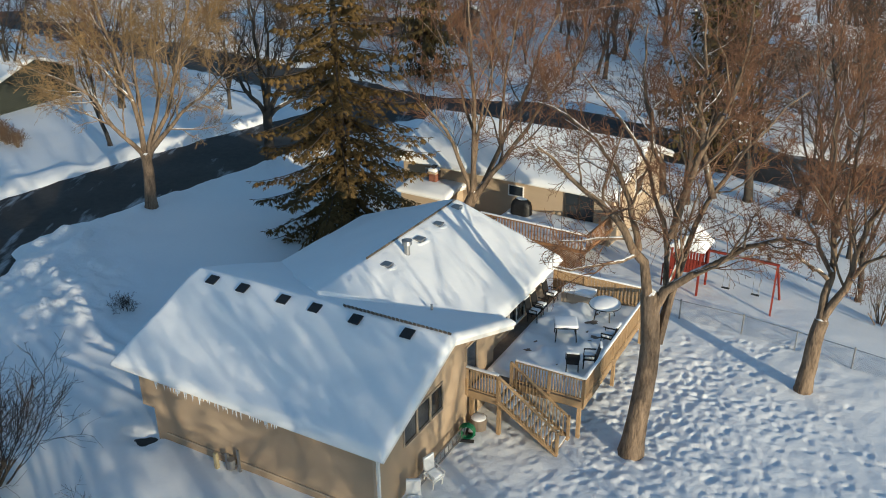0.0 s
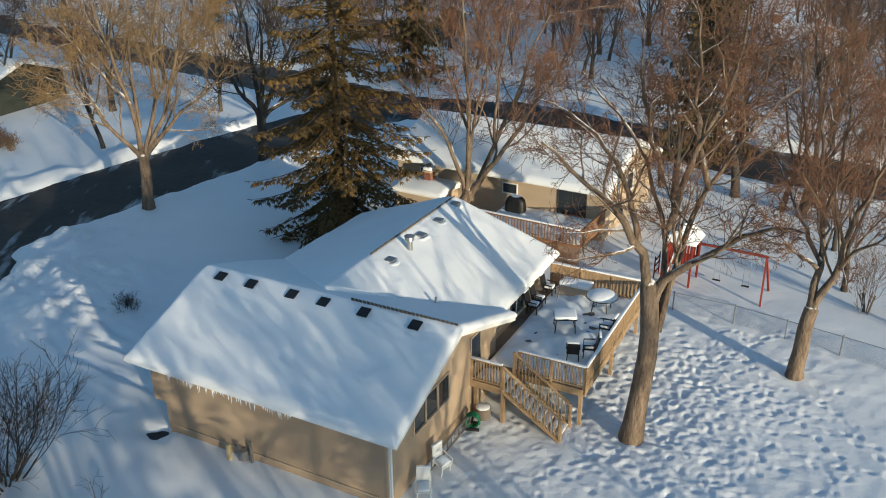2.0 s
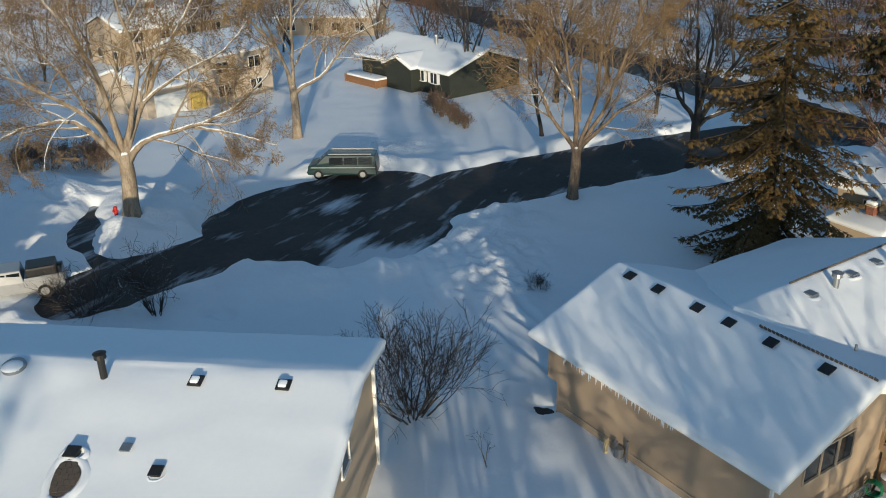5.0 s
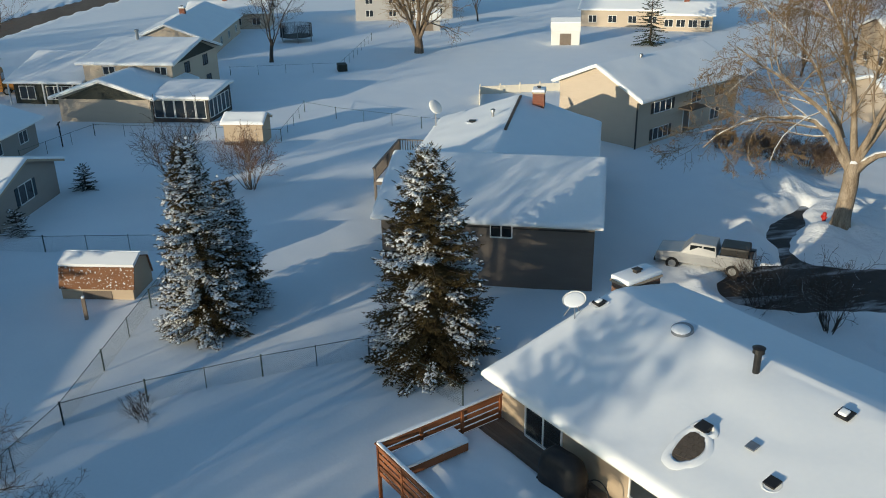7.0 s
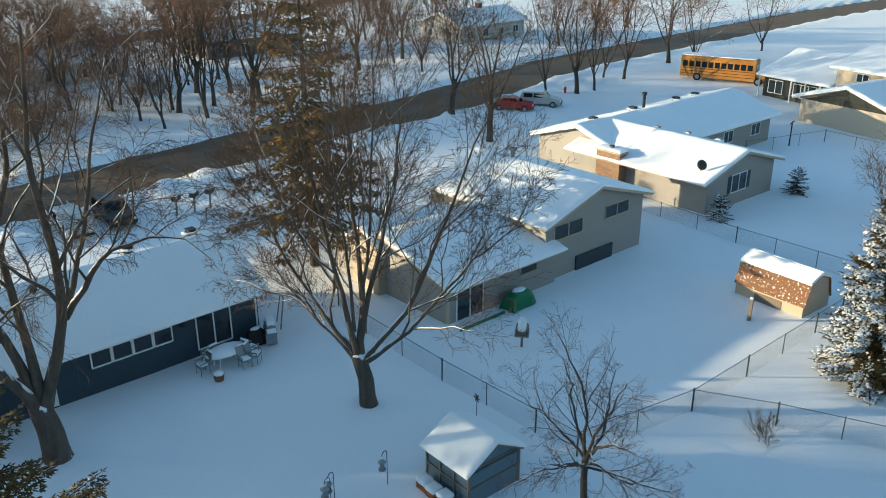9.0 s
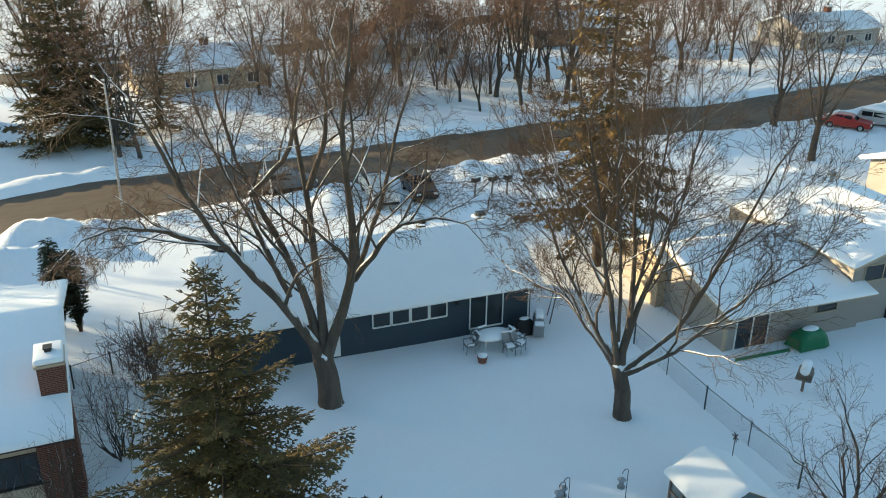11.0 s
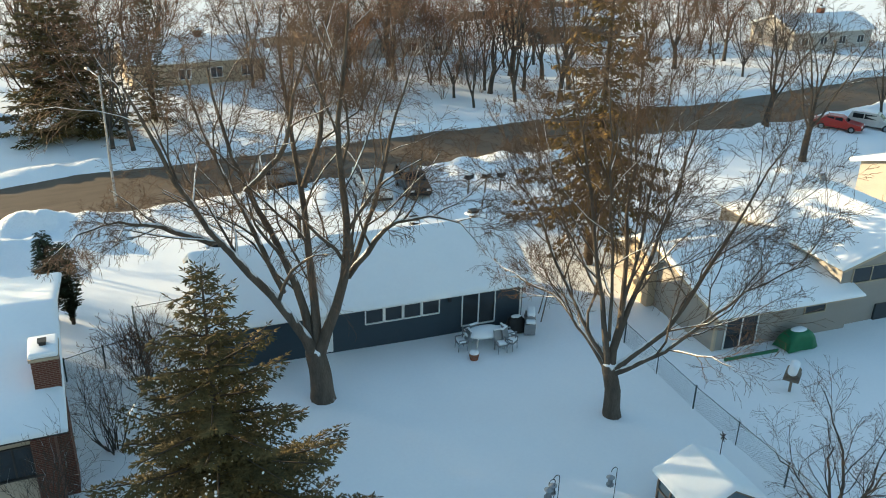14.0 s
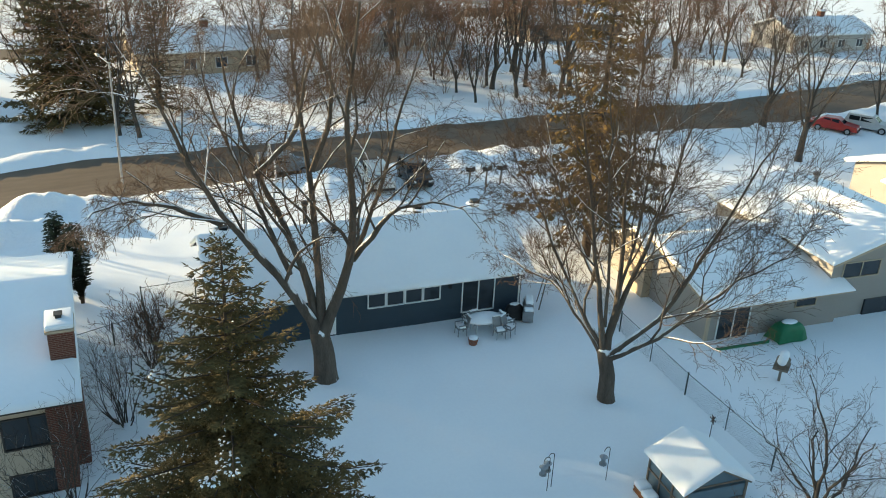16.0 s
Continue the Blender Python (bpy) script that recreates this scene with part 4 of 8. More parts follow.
def bare_paths(seed, height, trunk_h, trunk_r, limbs, spread, kids=(7, 7, 7, 3), lean=(0, 0), up=(0.10, 0.06, 0.03, -0.01), vase=0.5, twig=0.010, fan=(24, 58), coarse=False, thick=1.0, bare=0.22, drawn=None):
    """Branches of a leafless tree, level by level: arrays of (points, radii)."""
    rng = np.random.RandomState(seed)

    def grow(p, d, L, r, lev):
        n = ((5, 5, 3, 3, 2, 2) if coarse else (7, 8, 5, 4, 3, 2))[lev]
        wob = (0.05, 0.13, 0.17, 0.20, 0.22, 0.25)[lev]
        pts, rad, dirs = [p], [r], [d]
        for i in range(n):
            d = d + rng.normal(0, wob, d.shape)
            if lev:
                d[:, 2] += up[min(lev - 1, 3)] * (1 if lev > 1 else vase * 2)
            d = d / np.linalg.norm(d, axis=1)[:, None]
            p = p + d * (L / n)[:, None]
            pts.append(p)
            dirs.append(d)
            rad.append(r * (1 - (i + 1) / n * (0.30 if lev == 0 else 0.68)))
        return np.stack(pts, 1), np.maximum(np.stack(rad, 1), twig * 0.6), np.stack(dirs, 1), L

    def sprout(b, count, lev):
        pts, rad, dirs, L = b
        N, k = rad.shape
        n = k - 1
        f0 = bare if lev == 2 else 0.22
        f = f0 + (1 - f0) * (np.arange(count) + rng.rand(N, count) * 0.8) / count
        i = np.minimum((f * n).astype(int), n - 1)
        t = f * n - i
        row = np.arange(N)[:, None]
        p = pts[row, i] * (1 - t)[..., None] + pts[row, i + 1] * t[..., None]
        d0 = dirs[row, i + 1]
        axis = np.cross(d0, rng.normal(0, 1, d0.shape))
        axis /= np.linalg.norm(axis, axis=2)[..., None] + 1e-9
        ang = np.radians(rng.uniform(fan[0], fan[1], (N, count)))[..., None]
        d = d0 * np.cos(ang) + axis * np.sin(ang)
        l = L[:, None] * rng.uniform(0.42, 0.70, (N, count)) * (1.08 - 0.5 * f)
        r = np.maximum(twig * (1.9 - 0.3 * lev) * 0.9, (rad[row, i] * (1 - t) + rad[row, i + 1] * t) * rng.uniform(0.36, 0.54, (N, count)))
        return grow(p.reshape(-1, 3), d.reshape(-1, 3), l.ravel(), r.ravel(), lev)

    if drawn:
        out, b = [drawn[0], drawn[1][:2]], drawn[1]
        for lev, count in enumerate(kids, 2):
            b = sprout(b, count, lev)
            out.append(b[:2])
        return out
    d = np.array([[lean[0], lean[1], 1.0]])
    trunk = grow(np.array([[0.0, 0.0, -0.4]]), d / np.linalg.norm(d), np.array([trunk_h + 0.4]), np.array([trunk_r]), 0)
    trunk[1][0, 0] = trunk_r * 1.35
    P, D, L, R = [], [], [], []
    for k in range(limbs):
        az = 2 * math.pi * (k + rng.uniform(-0.3, 0.3)) / limbs
        out_s = rng.uniform(0.30, 1.0) * spread
        d = np.array([math.cos(az) * out_s + lean[0] * 0.8, math.sin(az) * out_s + lean[1] * 0.8, 1.0])
        i = int(rng.uniform(0.72, 1.0) * (trunk[0].shape[1] - 1))
        P.append(trunk[0][0, i] - trunk[2][0, i] * 0.1)
        D.append(d / np.linalg.norm(d))
        L.append((height - trunk_h) * rng.uniform(0.85, 1.1) * (0.9 + 0.25 * out_s))
        R.append(trunk_r * rng.uniform(0.32, 0.50) * thick)
    b = grow(np.array(P), np.array(D), np.array(L), np.array(R), 1)
    out = [trunk[:2], b[:2]]
    for lev, count in enumerate(kids, 2):
        b = sprout(b, count, lev)
        out.append(b[:2])
    return out


def add_tree(name, x, y, label, levels, bark, twig_mat, turn=0.0, category="tree", z=None):
    t = thing(name, pose(x, y, ground_z(x, y) if z is None else z, 0, 0, turn), label, category)
    v0, v1 = tubes(levels[:1], 10), tubes(levels[1:3], 6)
    part("trunk", (np.concatenate([v0[0], v1[0]]), np.concatenate([v0[1], v1[1] + len(v0[0])])), bark, t, smooth=True)
    v3 = tubes(levels[3:4], 4)
    if len(levels) > 4:
        v4 = tubes(levels[4:], 3)
        v3 = (np.concatenate([v3[0], v4[0]]), np.concatenate([v3[1], v4[1] + len(v3[0])]))
    part("crown", v3, twig_mat, t, "fine bare twigs")
    return t


add_tree("maple_tree", -18.05, 53.96, "bare maple tree with ascending limbs on the snowy street verge",
         drawn_tree(3, 0.4, limb(0, (0, 0), (0.2, 2.1), (0.2, 3.6)), [
             limb(-2, (0.2, 3.6), (-0.7, 4.8), (-1.5, 5.7), (-2.3, 8), (-3.4, 8.9), (-4.9, 9.8)),
             limb(1.5, (0.3, 4), (-0.1, 7), (-0.8, 10.2), (-1.4, 12.7), (-1.7, 14.9)),
             limb(3, (0.3, 5.5), (0.3, 10.1), (0.7, 13.4), (1.4, 15.7)),
             limb(-1.5, (0.4, 3.6), (2.1, 6.7), (2.9, 9.4), (3.7, 12.4), (4.4, 15.2)),
             limb(2, (0.4, 4.4), (1.4, 6.4), (1.4, 9.6), (2.4, 12.7), (2.5, 15.3)),
             limb(-3, (0.7, 4), (2.7, 6.3), (4.5, 7.8), (5.9, 9.6)),
             limb(3, (-0.1, 7.1), (-1.4, 8.8), (-3.1, 10.9), (-4.2, 12.2)),
             limb(1, (2.9, 9.3), (4.8, 11.3), (6.1, 13.2)),
         ], (10, 8, 6, 3), twig=0.015, thick=0.46, fan=(22, 55)), BARK, TWIG_WARM, 19.8)
add_tree("ash_tree", 8.82, 28.36, "tall bare ash tree with a leaning forked trunk",
         drawn_tree(15, 0.41, limb(0, (0, 0), (0.2, 2.4), (0.4, 4.2), (0.1, 6.8)), [
             limb(-1.5, (0.1, 6.8), (-0.4, 8.5), (-1.1, 9.8), (-2.1, 10.5), (-2.9, 11.3), (-3.8, 12.3)),
             limb(1, (-0.4, 8.4), (-1, 10.6), (-1.9, 11.8), (-3.2, 12.8), (-4.3, 13.1)),
             limb(2, (0.4, 4.4), (0.7, 6.2), (0.6, 8.7), (-0.8, 11.9), (-2, 12.9), (-2.9, 13.8)),
             limb(-2, (0.6, 9), (1, 11.3), (1.7, 13.3), (2.1, 14.6), (2.2, 16), (2.2, 17)),
             limb(3, (0.2, 10.5), (-0, 11.8), (-0.5, 12.6), (-0.9, 14.1), (-0.9, 15.5)),
             limb(1.5, (0.6, 4.9), (0.9, 7.2), (1.3, 9.1), (2.4, 11.8), (3.4, 12.9), (4.4, 13.9)),
             limb(-2.5, (0.9, 7.5), (2.4, 8.6), (3.3, 9.7), (4.1, 10.2), (4.6, 10.2)),
             limb(3, (1.8, 10.5), (1.4, 11.8), (1, 13.4), (1.1, 14.9), (0.8, 16.3)),
         ], (8, 7, 6, 3), twig=0.012, thick=0.52, fan=(22, 55)), BARK, TWIG, -15.5)
add_tree("ash_tree", 16.95, 32.64, "bare ash tree with a slanting trunk beside the wire fence",
         drawn_tree(8, 0.36, limb(0, (0, 0), (0.1, 2.8), (0.2, 3.4)), [
             limb(1, (0.2, 3.1), (0.2, 5.6), (-0.1, 7.8), (-0.5, 9.7), (-0.6, 12)),
             limb(-1.5, (0.2, 3.4), (0.9, 5.4), (1, 7.5), (1.5, 9.3), (1.9, 11.3)),
             limb(2, (0.2, 5.6), (-0.8, 7), (-1.5, 8.2), (-2.5, 9.6)),
             limb(-2.5, (0.7, 4.7), (1.4, 6.8), (2.7, 8.3)),
             limb(2.5, (0.1, 7.1), (0.3, 9.4), (0.3, 11.5), (-0.3, 13.7)),
             limb(-1, (0.1, 5.3), (-1.1, 6.3), (-2.2, 6.6)),
         ], (8, 7, 6, 3), twig=0.013, thick=0.52, fan=(22, 55)), BARK, TWIG, -26.3)
add_tree("maple_tree", -42.18, 36.42, "spreading bare maple with pale sunlit limbs on a snow island",
         drawn_tree(21, 0.55, limb(0, (0, 0), (0.2, 2.2), (0.2, 4.1)), [
             limb(-3, (0.1, 4), (-1.6, 7.1), (-3.4, 8.5), (-5.5, 10.1), (-7.1, 11.2)),
             limb(3, (0.1, 4.4), (-0.4, 8.8), (-1.5, 11.3), (-3, 13.8), (-3.8, 15.5)),
             limb(-2, (0.3, 4.5), (1.5, 7.8), (1.8, 10.9), (1.1, 13.5), (1.4, 16.5)),
             limb(-1, (0.3, 4.1), (2.2, 5.2), (4.9, 5.5), (7.5, 6.5), (9.7, 8.4)),
             limb(3, (0.3, 4.7), (2.6, 8.7), (4.5, 11.2), (6.2, 13.6), (7.5, 15.3)),
             limb(-2.5, (0, 3.6), (-2.3, 6.9), (-5.3, 6.7), (-7.5, 6), (-8.5, 4.8)),
             limb(-3, (4.6, 5.4), (7.5, 4.8), (9.5, 4.2)),
             limb(2.5, (-0.6, 5.6), (-3, 10.3), (-5.3, 12.1), (-6.9, 13.4)),
             limb(2, (1.9, 7.3), (4.1, 8.7), (7.2, 9.7), (9.1, 11.4)),
         ], (11, 8, 6, 3), up=(0.08, 0.02, -0.02, -0.05), twig=0.017, thick=0.42, fan=(24, 62)), BARK_PALE, TWIG_WARM, 50.3)
add_tree("maple_tree", -45.84, 58.88, "bare maple tree with a pale trunk on a snowy lawn",
         drawn_tree(5, 0.42, limb(0, (-0, -0), (0.1, 2.7), (0, 4.6)), [
             limb(-2, (0.1, 4.4), (-1, 8.1), (-3, 10.4), (-5, 12.3), (-5.9, 13.7)),
             limb(2, (0.2, 4), (2.5, 5.1), (5.5, 8.4), (8.3, 9.5)),
             limb(-3, (0, 4.6), (0.3, 9.6), (0.5, 12.4), (0, 15.5)),
             limb(3, (0.1, 6.1), (2.1, 9.3), (3.3, 12.5), (3.5, 14.6)),
             limb(2, (-0.5, 6.6), (-2.2, 10.7), (-2.2, 14.3)),
         ], (10, 8, 6, 3), twig=0.019, thick=0.44, fan=(24, 58)), BARK_PALE, TWIG_WARM, 38.8)
add_tree("maple_tree", -25.15, -20.68, "dark bare maple with many upright limbs in the back garden",
         drawn_tree(12, 0.40, limb(0, (-0, -0), (-0.1, 1.2), (-0.4, 2.5)), [
             limb(1.5, (-0.5, 2.6), (-1.6, 4.5), (-2.3, 5.4), (-3.1, 6.7), (-4.1, 8.8), (-5.4, 10.6)),
             limb(-2, (-0.5, 3), (-1.1, 5.9), (-1.5, 8.3), (-1.9, 10.8), (-2.4, 13.4), (-2.9, 15.5)),
             limb(2.5, (-0.4, 3), (-0, 5.2), (-0.1, 6.9), (-0.4, 8.9), (-0.3, 11.7), (-0.5, 14.4)),
             limb(-1, (-0, 2.7), (1.6, 4.1), (2.8, 7), (3.4, 8.9), (4.1, 11.1), (5, 13)),
             limb(3, (-0.3, 3.2), (0.8, 7.3), (1.3, 9.1), (1.7, 11.1), (2.1, 13.5)),
             limb(-2.5, (0.1, 2), (1.9, 3.8), (3.6, 6.3), (4.9, 7.9), (6.2, 9.3)),
             limb(2, (-0.6, 2.4), (-2.5, 4.8), (-3.6, 5.1), (-5.6, 5.6)),
             limb(-3, (-0.5, 3.7), (-0.6, 7.1), (-1.1, 10.3), (-1.2, 13.2), (-1.7, 16.4)),
             limb(1, (-0.1, 4.9), (0.3, 7.9), (0.4, 10.8), (0.7, 13.5), (0.7, 15.4)),
             limb(3.5, (-1.1, 5.8), (-2.8, 8.3), (-3.9, 10.8), (-4.7, 12.9)),
         ], (11, 8, 5, 3), up=(0.18, 0.13, 0.06, 0.0), twig=0.011, thick=0.36, fan=(20, 50)), BARK_SNOWY, TWIG_BROWN, 132.1)
add_tree("maple_tree", -14.83, -28.52, "wide bare maple with snow in its fork and drooping twigs",
         drawn_tree(33, 0.56, limb(0, (0, 0), (-0.1, 1.4), (-0.3, 2.5)), [
             limb(-1, (-0.3, 2.4), (-1.5, 4.9), (-2.6, 6.1), (-5.2, 10), (-5.8, 11.9), (-6.7, 14.4)),
             limb(-3, (-4.3, 7.8), (-5.9, 8.7), (-7.2, 9.4), (-8.5, 9.5), (-8.9, 9.1)),
             limb(2, (-0.3, 2.7), (-1, 5.7), (-1.9, 7.7), (-2.9, 9.8), (-3.7, 11.9), (-4.1, 14.6)),
             limb(3, (-0.2, 2.8), (-0.4, 6.7), (-0.5, 9.8), (-1.1, 12.3), (-1.2, 14.9), (-1.2, 16.8)),
             limb(-2, (-0.1, 2.4), (0.8, 5.4), (1.4, 7.3), (0.8, 11.7), (1.2, 15), (1.3, 17.3)),
             limb(1.5, (0.9, 5.4), (1.9, 7.7), (2.8, 10.1), (3.3, 12.8), (4.3, 15.5)),
             limb(-3.5, (1.2, 6), (2.8, 8.6), (4.5, 9.3), (5.7, 9.3), (6.2, 8.6)),
             limb(3, (-1.5, 5.4), (-2.8, 8.3), (-3.6, 10), (-4.8, 12.5), (-5.1, 14.8)),
             limb(1, (-0.5, 10.1), (0.4, 12.4), (0.3, 14.8), (0.7, 16.7)),
             limb(-2, (-2.8, 10), (-1.2, 11.7), (-0.6, 14.5), (-0.1, 16.5)),
         ], (9, 8, 6, 3), up=(0.08, 0.03, -0.05, -0.14), twig=0.011, thick=0.42, fan=(20, 54)), BARK_SNOWY, TWIG_BROWN, 154.9)
add_tree("silver_maple_tree", 2.1, 50.3, "cluster-stemmed bare maple behind the snowy ridge",
         drawn_tree(44, 0.42, limb(0, (0, 0), (1.2, 2.5)), [
             limb(-2, (1.1, 2.3), (1.1, 8.6), (0.8, 13), (0.5, 15.4)),
             limb(1, (0.9, 2.4), (0.3, 4.4), (-0.6, 6.5), (-2.7, 8.9), (-4, 10.2)),
             limb(2, (1.4, 2.2), (2, 3), (2.7, 5.2), (4.1, 8.2), (4.9, 10.8), (6, 13)),
             limb(-2.5, (1.6, 2.2), (3, 5), (4.1, 6.6), (5.3, 9.1), (6.6, 10.9)),
             limb(3, (1.1, 3.8), (1.7, 7.9), (2.7, 11), (3.1, 13.8)),
             limb(2, (1.1, 6.3), (-0.3, 10.3), (-1.3, 12.8), (-2, 14.6)),
             limb(-1, (2.7, 5.6), (2.8, 9.5), (3.5, 12.7), (3.6, 14.9)),
         ], (8, 7, 6, 2), twig=0.018, thick=0.42, fan=(18, 46)), BARK, TWIG, -1.1)
add_tree("locust_tree", -12.16, 64.01, "dark bare tree beside the plowed street",
         drawn_tree(51, 0.42, limb(0, (0, 0), (0.1, 2.2), (0.1, 3.7)), [
             limb(-2, (0, 3.3), (-1.3, 5.5), (-2.1, 7.4), (-2.7, 10.3)),
             limb(2, (0.1, 3.7), (-0.2, 7.7), (-0.6, 11.4), (-0.6, 13.7)),
             limb(-3, (0.2, 3.7), (0.6, 8), (0.7, 11.9)),
             limb(2.5, (0.2, 3.5), (1.8, 6.3), (3.4, 9.5), (4.3, 12.2)),
             limb(1, (0.2, 3.3), (2.5, 4.6), (4.4, 7)),
         ], (8, 7, 6, 2), twig=0.019, thick=0.55, fan=(20, 52)), BARK_DARK, TWIG_DARK, 11.9)
add_tree("willow_tree", -121.3, 25.8, "stout bare willow glowing in low sun on an open field",
         bare_paths(61, 12.0, 2.6, 0.75, 7, 1.0, (7, 7, 6), twig=0.03), BARK, TWIG_WARM, 0)
add_tree("apple_tree", -23.8, -9.4, "small bare crab apple tree with wide side boughs",
         drawn_tree(71, 0.15, limb(0, (0, 0), (-0.05, 1.2), (-0.1, 2.4)), [
             limb(0.3, (-0.1, 2.4), (-0.2, 4.6), (-0.8, 6.2), (-1.4, 7.0)),
             limb(-0.8, (-0.1, 3.2), (0.7, 4.8), (1.3, 6.4)),
             limb(0.8, (-0.1, 2.6), (-1.4, 3.5), (-3.3, 4.2)),
             limb(-1.0, (0, 2.5), (1.5, 2.3), (3.1, 2.6)),
             limb(-1.6, (0, 2.1), (-1.4, 2.1), (-2.4, 1.6)),
             limb(1.2, (0, 1.9), (1.7, 1.5), (2.8, 1.0)),
             limb(1.6, (-0.1, 2.7), (-0.8, 4.2), (-1.6, 5.5)),
             limb(-1.8, (0, 2.9), (1.0, 3.9), (2.0, 4.4)),
             limb(2.2, (0, 2.3), (0.4, 3.4), (0.2, 5.0)),
             limb(-2.4, (0, 2.2), (-0.5, 2.8), (-0.8, 3.6)),
         ], (8, 6, 4), twig=0.007, thick=0.50, fan=(25, 60)), BARK_DARK, TWIG_BROWN, 101)

# lighter trees, repeated over the distance
light = [add_tree("bare_tree", -26.1, 68.2, "bare street tree rising from deep snow", bare_paths(81, 12.5, 3.4, 0.19, 5, 0.6, (6, 6, 5), twig=0.020, coarse=True), BARK_DARK, TWIG, 0),
         add_tree("bare_tree", -19.2, 79.9, "bare street tree rising from deep snow", bare_paths(82, 13.5, 3.0, 0.20, 5, 0.7, (6, 6, 5), twig=0.020, coarse=True), BARK_DARK, TWIG, 0),
         add_tree("bare_tree", -52.9, -69.9, "forked bare tree on the snowy bank", bare_paths(83, 11.0, 1.8, 0.16, 5, 0.6, (6, 6, 5), twig=0.020, coarse=True), BARK_DARK, TWIG, 0),
         add_tree("bare_tree", -67.0, -40.2, "bare tree with crooked limbs beside the street", bare_paths(84, 12.5, 3.6, 0.34, 5, 0.85, (6, 6, 5), twig=0.020, coarse=True), BARK_DARK, TWIG_DARK, 0)]
rt = np.random.RandomState(9)
SPOTS = [(-93.3, -41.8), (-113.2, -36.6), (-136, -34), (-118, -42), (-78, -70), (-93, -67), (-104, -70), (-120.5, 4.6), (-151, 43), (-36, 92), (-48, 100),
         (17.5, 55.0), (22.8, 40.8), (24.5, 46.0), (-120, -62), (-132, -60), (-150, -52), (-92, 92), (-72, 92)]
for k in range(74):      # woods north of the street
    SPOTS.append((rt.uniform(-30, 66), rt.uniform(88, 135)))
for k in range(26):      # beyond the far street
    SPOTS.append((rt.uniform(-90, 10), rt.uniform(-168, -121)))
for k in range(14):      # between the two streets
    SPOTS.append((rt.uniform(-75, -17), rt.uniform(-107, -71)))
for k in range(10):      # along the far side of the salted street
    SPOTS.append((rt.uniform(-46, -10), rt.uniform(-86, -70)))
for k in range(18):      # north of the cul-de-sac
    SPOTS.append((rt.uniform(-62, -18), rt.uniform(80, 125)))
for k in range(8):       # behind the two-storey house
    SPOTS.append((rt.uniform(-98, -72), rt.uniform(58, 100)))
for k in range(14):      # along the street to the west
    SPOTS.append((rt.uniform(-175, -112), rt.uniform(-72, -40)))
for k in range(16):      # north-east gardens
    SPOTS.append((rt.uniform(20, 62), rt.uniform(44, 84)))
for k in range(10):
    SPOTS.append((rt.uniform(-175, -85), rt.uniform(-50, -40)))
for k in range(14):
    SPOTS.append((rt.uniform(26, 60), rt.uniform(58, 84)))
for k in range(13):      # thicket south of the street
    SPOTS.append((rt.uniform(-70, -34), rt.uniform(-100, -72)))
for k in range(26):
    SPOTS.append((rt.uniform(-135, -60), rt.uniform(-125, -72)))
for k, (x, y) in enumerate(SPOTS):
    if float(road_distance(np.array([x]), np.array([y]))[0]) < 1.5:
        continue
    s = rt.uniform(0.75, 1.12)
    c = copy_thing(light[k % 4], pose(x, y, ground_z(x, y), 0, 0, rt.uniform(0, 360)) @ Matrix.Diagonal((s, s, s, 1)))
    tagged(c, "bare deciduous tree standing in deep snow", group="bare trees in the distance")

# shrubs: many thin stems from one base
def shrub(name, x, y, seed, height, stems, spread, label, bark=BARK_DARK, twigs=TWIG_DARK, kids=(5, 4), r=0.025, coarse=False, twig=0.006):
    rng = np.random.RandomState(seed)
    every = []
    for k in range(stems):
        az = rng.uniform(0, 6.283)
        s = rng.uniform(0.2, 1.0) * spread
        one = bare_paths(seed * 50 + k, height * rng.uniform(0.7, 1.05), height * 0.22, r, 2, 0.5, kids, lean=(math.cos(az) * s, math.sin(az) * s), twig=twig, coarse=coarse)
        every.append([(p + np.array([math.cos(az), math.sin(az), 0]) * 0.15 * s, q) for p, q in one])
    lev = [tuple(np.concatenate(x) for x in zip(*same)) for same in zip(*every)]
    return add_tree(name, x, y, label, lev, bark, twigs, category="shrub")


shrub("shrub", -14.7, 26.0, 2, 5.0, 20, 1.25, "tall many-stemmed bare shrub between two houses", BARK_DARK, TWIG_DARK, kids=(7, 5), r=0.045, twig=0.011)
shrub("shrub", -31.5, 28.0, 3, 3.9, 12, 0.8, "bare shrub beside the plowed drive", kids=(6, 5), r=0.035, twig=0.010)
shrub("shrub", -35.4, 26.8, 4, 3.8, 16, 1.3, "wide bare shrub beside the plowed drive", kids=(6, 5), r=0.03, twig=0.010)
shrub("shrub", -14.7, 39.6, 5, 1.1, 14, 1.2, "small bare bush poking from the snow", r=0.012)
shrub("shrub", -32.4, -5.0, 6, 1.5, 12, 0.9, "small bare bush against the wire fence", r=0.012)
shrub("shrub", -63.5, 0.3, 7, 5.0, 14, 0.8, "upright bare shrub in the back garden", BARK, TWIG, kids=(6, 5), r=0.04, twig=0.013)
shrub("shrub", -66.5, -5.0, 8, 6.0, 12, 1.1, "arching bare shrub beside a snowy spruce", BARK_DARK, TWIG_DARK, kids=(6, 5), r=0.045, twig=0.013)
for k, (x, y, h) in enumerate(((-38.6, 71.6, 2.5), (-37.4, 70.6, 2.3), (-35.9, 69.5, 2.0), (-34.8, 68.6, 1.8), (-33.4, 67.7, 1.6))):
    shrub("shrub", x, y, 90 + k, h, 24, 0.42, "dense clump of rusty bare stems in the snow", BARK, TWIG_BROWN, r=0.02, twig=0.012)
shrub("shrub", -6.0, -29.5, 12, 4.2, 12, 0.7, "bare shrub close to a house wall", BARK_DARK, TWIG, r=0.035)
